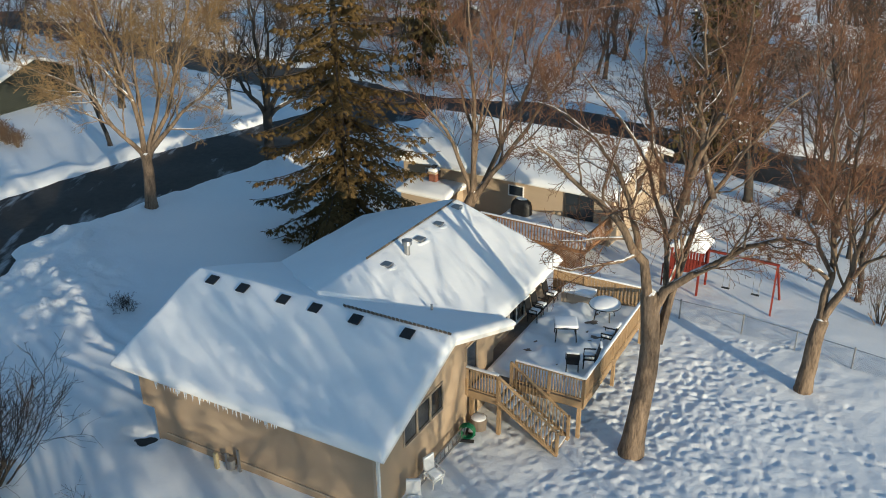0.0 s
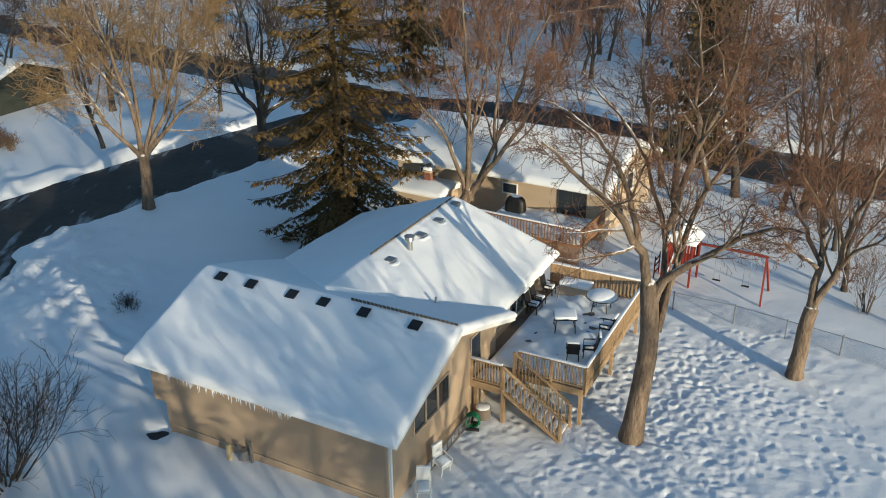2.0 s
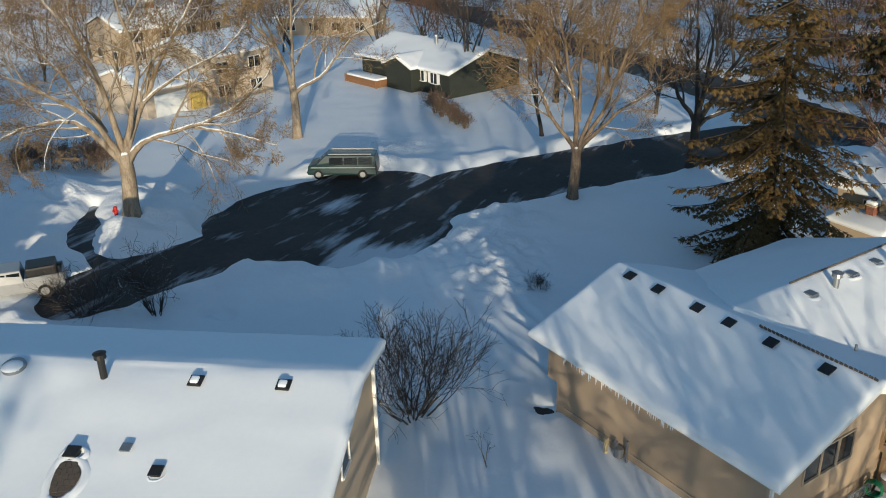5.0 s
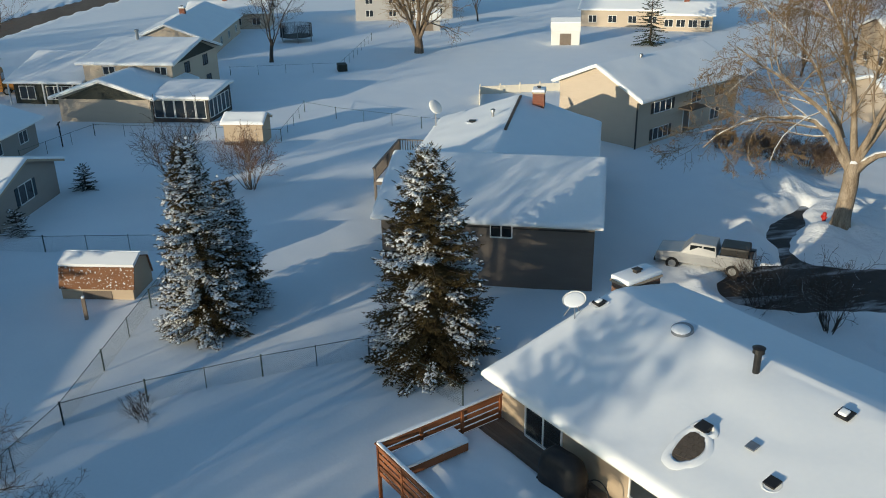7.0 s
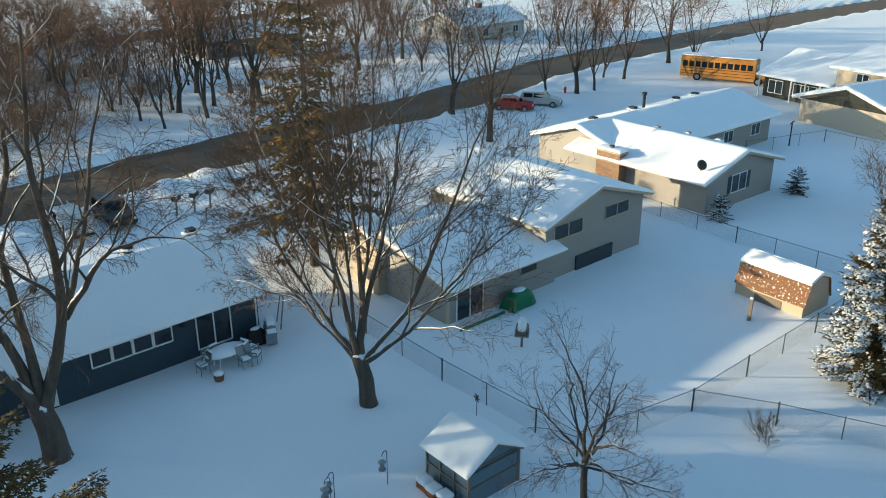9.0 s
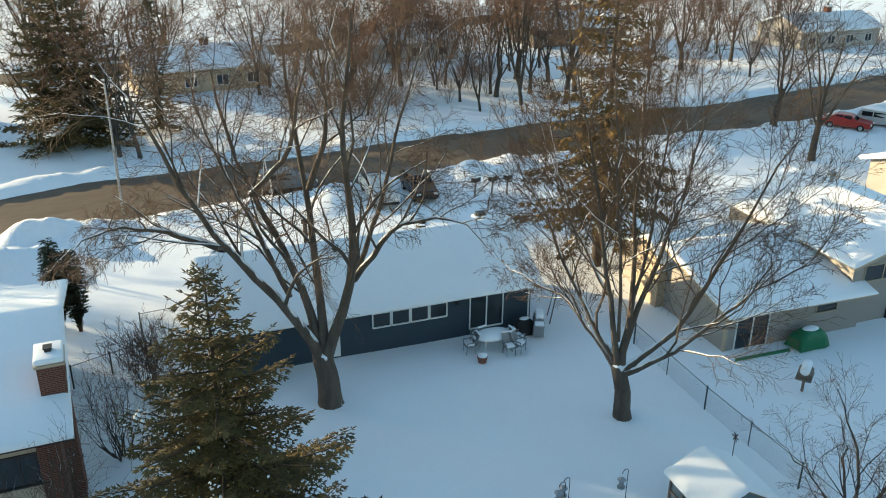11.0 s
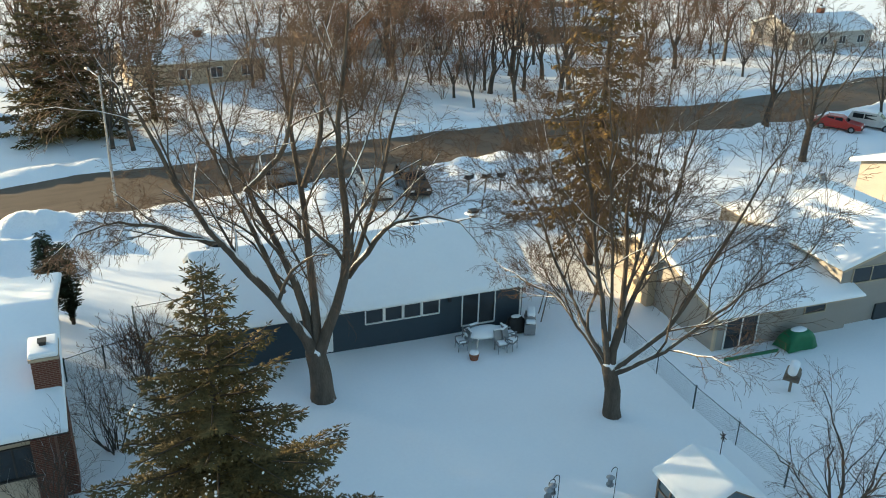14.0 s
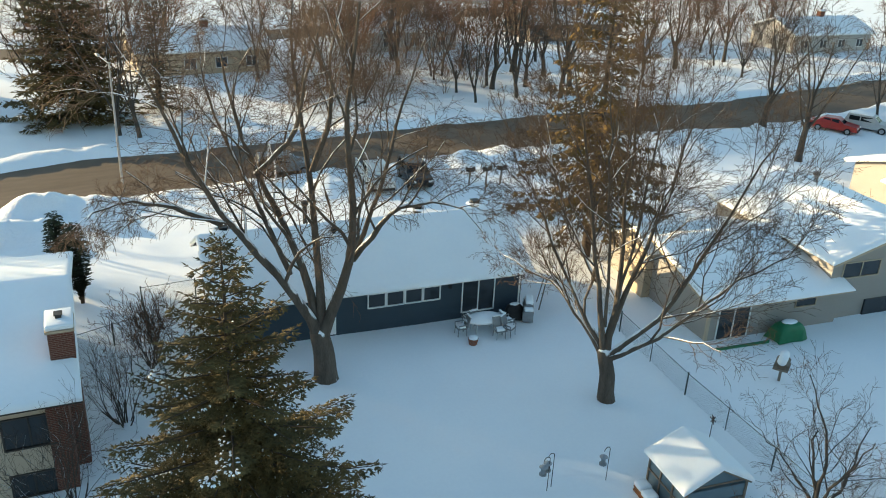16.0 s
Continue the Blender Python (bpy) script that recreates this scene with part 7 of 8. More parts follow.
# ---------------------------------------------------------------- wire fences
WIRE = material("dark_green_wire", (0.05, 0.075, 0.07), 0.5, 0.3, second=(0.09, 0.10, 0.10), scale=3)


def wire_fence(line, label, h=1.12, step=3.2, mesh=True, z0=0.0, mat=None):
    mat = mat or WIRE
    f = thing("wire_fence", pose(line[0][0], line[0][1], 0), label, "fence")
    o = Vector((line[0][0], line[0][1], 0))
    wires, seen = [], set()
    for a, b in zip(line, line[1:]):
        a, b = Vector((*a, 0)) - o, Vector((*b, 0)) - o
        d = b - a
        n = max(1, round(d.length / step))
        for i in range(n + 1):
            p = a + d * i / n
            key = (round(p.x, 1), round(p.y, 1))
            if key in seen:
                continue
            seen.add(key)
            bm = bmesh.new()
            r = 0.038 if i in (0, n) else 0.022
            rod(bm, (p.x, p.y, -0.4), (p.x, p.y, h + 0.04), r, n=8)
            bmesh.ops.create_uvsphere(bm, u_segments=8, v_segments=5, radius=r * 1.3, matrix=pose(p.x, p.y, h + 0.05))
            part("post", bm, mat, f)
        bm = bmesh.new()
        rod(bm, a + Vector((0, 0, h)), b + Vector((0, 0, h)), 0.016, n=6)
        part("top_rail", bm, mat, f)
        if mesh:
            k = int(d.length / 0.11)
            e = d / max(k, 1)
            q = max(1, int(h / e.length))
            for i in range(-q, k):
                for s in (0, 1):
                    i0, i1 = (i, i + q) if s == 0 else (i + q, i)
                    t0, t1 = 0.0, 1.0
                    if s == 0:
                        t0 = max(0.0, -i / q)
                        t1 = min(1.0, (k - i) / q)
                    else:
                        t0 = max(0.0, (i + q - k) / q)
                        t1 = min(1.0, (i + q) / q)
                    if t1 - t0 < 0.02:
                        continue
                    p0, p1 = a + e * (i0 + (i1 - i0) * t0), a + e * (i0 + (i1 - i0) * t1)
                    wires.append(((p0.x, p0.y, h * t0), (p1.x, p1.y, h * t1)))
    if mesh and wires:
        v = tubes([(np.array(wires), np.full((len(wires), 2), 0.0028))], 3)
        tagged(part("wire_mesh", v, mat, f, "diamond wire netting"), kind="stuff")
    return f


LAB = "chain-link fence with dark posts standing in snow"
wire_fence([(-32.0, -28.5), (-30.3, -25.1), (-28.65, -19.1), (-27.4, -13.4), (-26.9, -11.2)], LAB)
wire_fence([(-26.9, -11.2), (-32.73, -8.47)], LAB)
wire_fence([(-32.73, -8.47), (-37.1, -7.35), (-43.6, -5.7), (-46.5, -5.0)], LAB)
wire_fence([(-32.73, -8.47), (-33.7, -5.1), (-34.6, 0.0), (-35.12, 5.12)], LAB)
wire_fence([(-35.12, 5.12), (-31.6, 7.3), (-29.6, 8.4)], LAB)
wire_fence([(-57.0, -22.0), (-54.0, -13.0), (-52.0, -5.0)], LAB)
wire_fence([(-76.5, -19.0), (-84.7, -14.0), (-80.0, -2.5), (-77.2, 3.4)], LAB, mesh=False)
wire_fence([(-77.2, 3.4), (-88.5, 6.5), (-84.7, 9.4), (-78.0, 16.9), (-73.0, 24.0)], LAB, mesh=False)
wire_fence([(-112, -1.0), (-110.5, 13.0), (-135.0, 21.0)], LAB, mesh=False)
wire_fence([(11.3, 40.3), (13.2, 38.9), (15.8, 37.4), (19.7, 34.3), (26.0, 29.0)], "thin wire fence at the edge of the yard", h=1.0, step=2.9, mat=METAL)
wire_fence([(-5.4, -35.9), (-7.2, -36.2), (-8.9, -36.4)], "chain-link gate between two houses", h=1.2, step=1.7)
wire_fence([(-8.9, -36.4), (-8.2, -31.0), (-7.8, -27.5)], LAB, h=1.1, step=2.7)
wire_fence([(-8.9, -36.4), (-9.5, -39.7), (-12.3, -39.4)], LAB, h=1.1, step=2.5)

# ---------------------------------------------------------------- sheds, greenhouse, play equipment
def gambrel_shed(x, y, turn, w, d, hw, label, wall, roof_mat, snow_top=True, front=False, rise=0.32):
    s = thing("shed", pose(x, y, 0, 0, 0, turn), label, "shed")
    prof = [(0, -0.3), (d, -0.3), (d, hw), (d * 0.86, hw + d * rise), (d * 0.5, hw + d * (rise + 0.14)), (d * 0.14, hw + d * rise), (0, hw)]
    vs = [(u, v, z) for u in (0, w) for v, z in prof]
    n = len(prof)
    bm = bmesh.new()
    b = [bm.verts.new(p) for p in vs]
    bm.faces.new(b[:n][::-1])
    bm.faces.new(b[n:])
    for i in range(n):
        j = (i + 1) % n
        bm.faces.new((b[i], b[j], b[n + j], b[n + i]))
    part("body", bm, wall, s)
    e = 0.10
    for i in range(2, 6):
        (v0, z0), (v1, z1) = prof[i], prof[i + 1]
        nx = Vector((0, z0 - z1, v1 - v0)).normalized() * (1 if v1 < v0 else 1)
        up = Vector((0, -(z1 - z0), (v1 - v0))).normalized()
        if up.z < 0:
            up = -up
        bm = bmesh.new()
        lo = [Vector((u, v, z)) + up * 0.01 for u in (-e, w + e) for v, z in ((v0, z0), (v1, z1))]
        hi = [p + up * 0.05 for p in lo]
        q = [bm.verts.new(p) for p in lo + hi]
        for f in ((0, 2, 3, 1), (4, 5, 7, 6), (0, 1, 5, 4), (2, 6, 7, 3), (0, 4, 6, 2), (1, 3, 7, 5)):
            bm.faces.new([q[k] for k in f])
        bmesh.ops.recalc_face_normals(bm, faces=bm.faces)
        part("roof", bm, roof_mat, s)
        if snow_top and i in (3, 4):
            bm = bmesh.new()
            q = [bm.verts.new(p) for p in [p + up * 0.06 for p in lo] + [p + up * 0.26 for p in lo]]
            for f in ((0, 2, 3, 1), (4, 5, 7, 6), (0, 1, 5, 4), (2, 6, 7, 3), (0, 4, 6, 2), (1, 3, 7, 5)):
                bm.faces.new([q[k] for k in f])
            bmesh.ops.recalc_face_normals(bm, faces=bm.faces)
            part("roof_snow", bm, ROOF_SNOW, s, smooth=False)
    bm = boxes((w, w + 0.03, d * 0.25, d * 0.75, 0, hw * 1.0 + 0.5)) if front else boxes((w * 0.3, w * 0.7, -0.03, 0.0, 0.0, hw * 0.85))
    part("door", bm, TRIM_WHITE if front else GREY_WOOD, s)
    return s


SHINGLE_SNOW = material("speckled_shingles", (0.20, 0.095, 0.045), 0.85, second=(0.13, 0.065, 0.035), scale=3, detail_scale=20, bump=0.4)
drifted(SHINGLE_SNOW, 0.58, 0.62, 7.5)
gambrel_shed(-46.3, -10.7, deg(1.257), 4.2, 2.6, 0.62, "small barn-shaped garden shed with brown shingles under patchy snow", SIDING_TAN, SHINGLE_SNOW, rise=0.45)
gambrel_shed(-121.2, 46.1, deg(1.23), 4.2, 3.4, 2.0, "white barn-shaped shed with a snowy roof", SIDING_WHITE, TRIM_WHITE)
gambrel_shed(-143, 30, deg(1.4), 4.0, 3.0, 1.7, "small grey shed with a snowy roof", SIDING_GREY, TRIM_WHITE)
sh = thing("shed", pose(-77.4, -1.7, 0, 0, 0, deg(1.27)), "tan garden shed with a snowy gable roof", "shed")
wing(sh, 0, 3.6, 0, 2.8, -0.2, 2.25, 2.25, 1.4, 2.9, SIDING_TAN, TRIM_TAN, og=0.15, o=0.2, snow=0.16, seed=24)
part("door", boxes((1.2, 2.4, -0.03, 0.0, 0.0, 1.7)), TRIM_TAN, sh)
BLUEGLASS = material("greenhouse_panel", (0.09, 0.14, 0.17), 0.2, second=(0.13, 0.18, 0.21), scale=1.5, spec=0.5)
gh = thing("greenhouse", pose(-22.3, -15.4, 0, 0, 0, deg(1.31)), "small blue-grey greenhouse with a snow-covered roof", "greenhouse")
for u0, u1, v0, v1 in ((0, 2.4, 0, 0.03), (0, 2.4, 2.57, 2.6), (0, 0.03, 0.03, 2.57), (2.37, 2.4, 0.03, 2.57)):
    part("panel", boxes((u0, u1, v0, v1, -0.2, 1.55)), BLUEGLASS, gh)
for u in (0, 0.8, 1.6, 2.4):
    for v in (0, 2.6):
        part("stud", boxes((u - 0.04, u + 0.04, v - 0.05, v + 0.05, -0.2, 1.6)), GREY_WOOD, gh)
for z in (0.75, 1.55):
    for v in (-0.02, 2.58):
        part("rail", boxes((-0.04, 2.44, v - 0.03, v + 0.05, z, z + 0.07)), GREY_WOOD, gh)
    for u in (-0.02, 2.38):
        part("rail", boxes((u - 0.03, u + 0.05, -0.04, 2.64, z, z + 0.07)), GREY_WOOD, gh)
wing(gh, 0.0, 2.4, 0, 2.6, 1.4, 1.75, 1.75, 1.3, 2.55, BLUEGLASS, GREY_WOOD, og=0.1, o=0.12, snow=0.16, seed=25, fascia=0.06)
bar_vane = bmesh.new()
rod(bar_vane, (0.2, 2.4, 1.5), (0.2, 2.4, 2.9), 0.015)
for k in range(6):
    a = k * math.pi / 3
    bar(bar_vane, (0.2, 2.4, 2.75), (0.2 + 0.2 * math.cos(a), 2.4, 2.75 + 0.2 * math.sin(a)), 0.05, 0.01)
part("wind_vane", bar_vane, BLACK, gh)
for k, (u, v) in enumerate(((0.45, -0.5), (1.05, -0.55), (1.65, -0.5))):
    st = thing("log_pile", pose(-22.3, -15.4, 0, 0, 0, deg(1.31)) @ pose(u, v, 0), "short stack of reddish firewood under snow", "firewood", "firewood stacks")
    for i in range(3):
        for j in range(2):
            bm = bmesh.new()
            rod(bm, (-0.25, -0.16 + i * 0.17, 0.08 + j * 0.16), (0.25, -0.16 + i * 0.17, 0.08 + j * 0.16), 0.08, n=9)
            part("log", bm, CEDAR, st)
    part("snow_cap", boxes((-0.27, 0.27, -0.27, 0.27, 0.31, 0.52), bevel=0.09), ROOF_SNOW, st, smooth=True)

RED = material("red_stained_wood", (0.22, 0.032, 0.020), 0.75, second=(0.14, 0.024, 0.016), scale=3, detail_scale=25)
ps = thing("playset", pose(13.4, 42.2, 0, 0, 0, -32), "red wooden play tower with a swing beam in the snow", "playset")
for u in (0, 1.5):
    for v in (0, 1.5):
        part("post", boxes((u - 0.05, u + 0.05, v - 0.05, v + 0.05, -0.3, 2.6)), RED, ps)
part("platform", boxes((-0.05, 1.55, -0.05, 1.55, 1.2, 1.28)), RED, ps)
for k in range(9):
    for v in (-0.03, 1.5):
        part("slat", boxes((0.06 + k * 0.16, 0.17 + k * 0.16, v, v + 0.03, 1.2, 1.95)), RED, ps)
    part("slat", boxes((-0.03, 0.0, 0.06 + k * 0.16, 0.17 + k * 0.16, 0.2, 1.95)), RED, ps)
bm = bmesh.new()
q = [bm.verts.new(p) for p in ((-0.2, -0.2, 2.5), (1.7, -0.2, 2.5), (1.7, 1.7, 2.5), (-0.2, 1.7, 2.5), (0.75, -0.2, 3.3), (0.75, 1.7, 3.3))]
for f in ((0, 1, 4), (2, 3, 5), (0, 4, 5, 3), (1, 2, 5, 4), (0, 3, 2, 1)):
    bm.faces.new([q[i] for i in f])
part("canopy", bm, ROOF_SNOW, ps, "snow-covered canopy")
part("swing_beam", bar(bmesh.new(), (1.5, 0.75, 2.35), (5.2, 0.75, 2.35), 0.11), RED, ps)
for v in (-0.35, 1.85):
    part("frame_leg", bar(bmesh.new(), (5.1, 0.75, 2.35), (5.3, v, -0.2), 0.09), RED, ps)
for u in (2.6, 4.1):
    sw = part("swing", boxes((u - 0.05, u + 0.35, 0.68, 0.82, 0.45, 0.49)), BLACK, ps)
    for du in (0.0, 0.3):
        bm = bmesh.new()
        rod(bm, (u + du, 0.75, 0.48), (u + du, 0.75, 2.3), 0.012, n=5)
        part("chain", bm, METAL, sw)
part("ladder", boxes((-0.5, -0.44, 0.2, 0.26, 0, 1.3), (-0.5, -0.44, 1.0, 1.06, 0, 1.3), (-0.5, -0.44, 0.2, 1.06, 0.3, 0.36), (-0.5, -0.44, 0.2, 1.06, 0.7, 0.76), (-0.5, -0.44, 0.2, 1.06, 1.05, 1.11)), RED, ps)

tp = thing("trampoline", pose(-139.0, 9.5, 0), "round trampoline with a dark safety net", "trampoline")
bm = bmesh.new()
rod(bm, (0, 0, 0.75), (0, 0, 0.85), 2.6, n=32)
part("mat", bm, BLACK, tp)
NETM = material("dark_netting", (0.03, 0.035, 0.04), 0.8)
strands = [((2.5 * math.cos(a), 2.5 * math.sin(a), 0.85), (2.5 * math.cos(a), 2.5 * math.sin(a), 2.7)) for a in np.linspace(0, 2 * math.pi, 160, endpoint=False)]
tagged(part("net", tubes([(np.array(strands), np.full((160, 2), 0.02))], 3), NETM, tp), kind="stuff")
for k in range(6):
    a = k * math.pi / 3
    bm = bmesh.new()
    rod(bm, (2.6 * math.cos(a), 2.6 * math.sin(a), -0.2), (2.6 * math.cos(a), 2.6 * math.sin(a), 2.75), 0.05, n=6)
    part("pole", bm, METAL, tp)

# vinyl fence beside the pale house
VINYL = material("cream_vinyl", (0.72, 0.66, 0.55), 0.5, second=(0.64, 0.59, 0.49), scale=2)
vf = thing("vinyl_fence", pose(0, 0, 0), "cream vinyl panel fence on the snowy lawn", "fence")
VL = [(-86.0, 25.0), (-91.0, 26.5), (-90.0, 38.0), (-89.0, 46.5)]
for (ax, ay), (bx_, by_) in zip(VL, VL[1:]):
    L = math.hypot(bx_ - ax, by_ - ay)
    n = max(1, round(L / 2.4))
    for i in range(n):
        p0 = (ax + (bx_ - ax) * i / n, ay + (by_ - ay) * i / n)
        m = pose(p0[0], p0[1], 0, 0, 0, deg(math.atan2(by_ - ay, bx_ - ax)))
        bm = bmesh.new()
        box(bm, -0.07, 0.07, -0.07, 0.07, -0.2, 1.2, m=m)
        part("post", bm, VINYL, vf)
        bm = bmesh.new()
        box(bm, 0.07, L / n - 0.07, -0.03, 0.03, 0.05, 0.95, m=m)
        part("panel", bm, VINYL, vf)

# deck with lattice behind
M2 = pose(-1.3, 55.3, 0, 0, 0, deg(-0.55))
d2 = thing("deck", M2, "brown wooden deck with lattice skirting and snow on top", "deck")
part("floor", boxes((8.2, 14.8, -4.0, -0.02, 1.1, 1.25)), DECKBROWN, d2)
snow_sheet(d2, 8.3, 14.7, -3.9, -0.1, 1.24, 0.2, 44)
for k in range(34):
    part("baluster", boxes((8.25 + k * 0.19, 8.31 + k * 0.19, -4.02, -3.98, 1.25, 2.15)), DECKBROWN, d2)
part("railing", boxes((8.2, 14.8, -4.06, -3.94, 2.15, 2.21)), DECKBROWN, d2)
part("railing", boxes((14.74, 14.86, -4.0, -0.1, 2.15, 2.21)), DECKBROWN, d2)
part("rail_snow", boxes((8.2, 14.8, -4.06, -3.94, 2.21, 2.30), bevel=0.03), ROOF_SNOW, d2, smooth=True)
for k in range(20):
    part("baluster", boxes((14.78, 14.82, -3.9 + k * 0.19, -3.84 + k * 0.19, 1.25, 2.15)), DECKBROWN, d2)
bm = bmesh.new()
for k in range(52):
    u = 8.2 + k * 0.13
    bar(bm, (min(u, 14.8), -3.97, 0.0), (min(u + 1.1, 14.8), -3.97, min(1.1, 14.8 - u) if u + 1.1 > 14.8 else 1.1), 0.035, 0.012)
    bar(bm, (min(u + 1.1, 14.8), -3.95, 0.0 if u + 1.1 <= 14.8 else u + 1.1 - 14.8), (u, -3.95, 1.1), 0.035, 0.012)
tagged(part("lattice", bm, DECKBROWN, d2), kind="stuff")
covered_grill(M2 @ pose(9.4, -1.2, 1.25), "snow-topped covered grill on the lattice deck", BLACK)
# side deck of the brown house
MC = pose(-44.028, 7.374, 0, 0, 0, deg(1.153))
d3 = thing("deck", MC, "dark stained deck with baluster railing", "deck")
part("floor", boxes((-3.6, -0.25, 11.6, 19.5, 1.9, 2.1)), SIDING_BROWN, d3)
snow_sheet(d3, -3.5, -0.3, 11.7, 19.4, 2.09, 0.2, 46)
for k in range(40):
    part("baluster", boxes((-3.6, -3.55, 11.7 + k * 0.195, 11.76 + k * 0.195, 2.1, 3.05)), SIDING_BROWN, d3)
for k in range(16):
    part("baluster", boxes((-3.5 + k * 0.2, -3.44 + k * 0.2, 19.45, 19.5, 2.1, 3.05)), SIDING_BROWN, d3)
part("railing", boxes((-3.65, -3.5, 11.6, 19.5, 3.05, 3.12)), SIDING_BROWN, d3)
part("railing", boxes((-3.6, -0.25, 19.4, 19.55, 3.05, 3.12)), SIDING_BROWN, d3)
for v in (11.7, 15.5, 19.3):
    part("post", boxes((-3.6, -3.45, v, v + 0.15, -0.2, 3.1)), SIDING_BROWN, d3)

# ---------------------------------------------------------------- gardens behind the blue and beige houses
MF = pose(-26.95, -29.25, 0, 0, 0, deg(-0.215))
round_table(MF @ pose(2.8, 1.15, 0), 0.60, 0.72, "oval patio table under a smooth cap of snow", 1.75, TRIM_WHITE)
for u, v, a in ((1.45, 1.3, -80), (4.1, 1.25, 90), (2.3, 2.1, 180), (3.3, 0.35, 10), (1.7, 2.0, 215)):
    patio_chair(MF @ pose(u, v, 0, 0, 0, a), "light metal patio chair dusted with snow", "chairs round the patio table", METAL)
gg = thing("gas_grill", MF @ pose(0.0, 0.75, 0, 0, 0, 65), "stainless gas grill cart with snow on its lid", "grill")
part("cabinet", boxes((-0.42, 0.42, -0.28, 0.28, 0.04, 0.85), bevel=0.02), METAL, gg)
for s in (-1, 1):
    part("side_shelf", boxes((s * 0.62 - 0.2, s * 0.62 + 0.2, -0.26, 0.26, 0.82, 0.86)), METAL, gg)
    part("shelf_snow", boxes((s * 0.62 - 0.18, s * 0.62 + 0.18, -0.24, 0.24, 0.86, 1.0), bevel=0.05), ROOF_SNOW, gg, smooth=True)
    part("cabinet_door", boxes((s * 0.2 - 0.18, s * 0.2 + 0.18, -0.30, -0.28, 0.1, 0.68)), METAL, gg)
bm = bmesh.new()
ends = [[bm.verts.new((u, 0.28 * math.cos(a * math.pi / 10), 0.85 + 0.30 * math.sin(a * math.pi / 10))) for a in range(11)] for u in (-0.42, 0.42)]
bm.faces.new(ends[0])
bm.faces.new(ends[1][::-1])
for a in range(10):
    bm.faces.new((ends[0][a], ends[1][a], ends[1][a + 1], ends[0][a + 1]))
bmesh.ops.recalc_face_normals(bm, faces=bm.faces)
part("lid", bm, METAL, gg)
part("snow_cap", boxes((-0.42, 0.42, -0.2, 0.22, 1.06, 1.32), bevel=0.1), ROOF_SNOW, gg, smooth=True)
part("control_panel", boxes((-0.42, 0.42, -0.31, -0.28, 0.72, 0.84)), BLACK, gg)
covered_grill(MF @ pose(0.7, 0.45, 0), "black kettle cart by the patio door", BLACK, 1.0, 0.9, 0.6)
pl = thing("planter", MF @ pose(3.85, 2.3, 0), "dark red flower pot filled with snow", "planter")
bm = bmesh.new()
rod(bm, (0, 0, -0.05), (0, 0, 0.32), 0.2, 0.27, 16)
part("pot", bm, BRICK_MAT, pl)
bm = bmesh.new()
bmesh.ops.create_uvsphere(bm, u_segments=14, v_segments=8, radius=0.25, matrix=pose(0, 0, 0.33) @ Matrix.Diagonal((1, 1, 0.5, 1)))
part("snow_cap", bm, ROOF_SNOW, pl, smooth=True)
fr = thing("trellis", MF @ pose(-1.3, -0.6, 0, 0, 0, 70), "grey A-shaped trellis against the house", "trellis")
for s in (-0.5, 0.5):
    part("leg", bar(bmesh.new(), (s, 0, -0.1), (s * 0.7, 0.3, 1.7), 0.05), GREY_WOOD, fr)
part("crossbar", bar(bmesh.new(), (-0.36, 0.3, 1.68), (0.36, 0.3, 1.68), 0.05), GREY_WOOD, fr)
ME = pose(-33.505, -22.107, 0, 0, 0, deg(2.898))
covered_grill(ME @ pose(4.5, -0.9, 0), "grill under a green tarpaulin with snow on top", GREEN, 1.7, 1.0, 1.0, flare=0.4)
part_deck = thing("patio_edge", ME @ pose(1.4, -0.55, 0), "green metal edging of a small patio", "edging")
part("edging", boxes((-1.4, 1.9, -0.5, -0.42, -0.1, 0.12)), GREEN, part_deck)
bf = thing("bird_feeder", ME @ pose(1.25, -4.26, 0, 0, 0, 40), "wooden bird feeder on a post with a snowy roof", "bird feeder")
part("post", boxes((-0.06, 0.06, -0.06, 0.06, -0.2, 0.75)), GREY_WOOD, bf)
part("tray", boxes((-0.5, 0.5, -0.35, 0.35, 0.75, 0.83)), GREY_WOOD, bf)
bm = bmesh.new()
for s in (-1, 1):
    box(bm, -0.42, 0.42, -0.02, 0.38, 0, 0.05, m=pose(0, 0, 1.25, -40 * s, 0, 0) @ Matrix.Diagonal((1, s, 1, 1)))
part("roof", bm, GREY_WOOD, bf)
part("house", boxes((-0.32, 0.32, -0.2, 0.2, 0.83, 1.12)), GREY_WOOD, bf)
bm = bmesh.new()
rod(bm, (-0.44, 0, 1.24), (0.44, 0, 1.24), 0.22, n=14)
part("snow_cap", bm, ROOF_SNOW, bf, smooth=True)
for x, y, lab in ((-43.2, -9.0, "dark wooden garden post beside the shed"),):
    p = thing("garden_post", pose(x, y, 0), lab, "post")
    part("post", boxes((-0.09, 0.09, -0.09, 0.09, -0.3, 1.25)), GREY_WOOD, p)
    part("snow_cap", boxes((-0.08, 0.08, -0.08, 0.08, 1.25, 1.36), bevel=0.03), ROOF_SNOW, p, smooth=True)
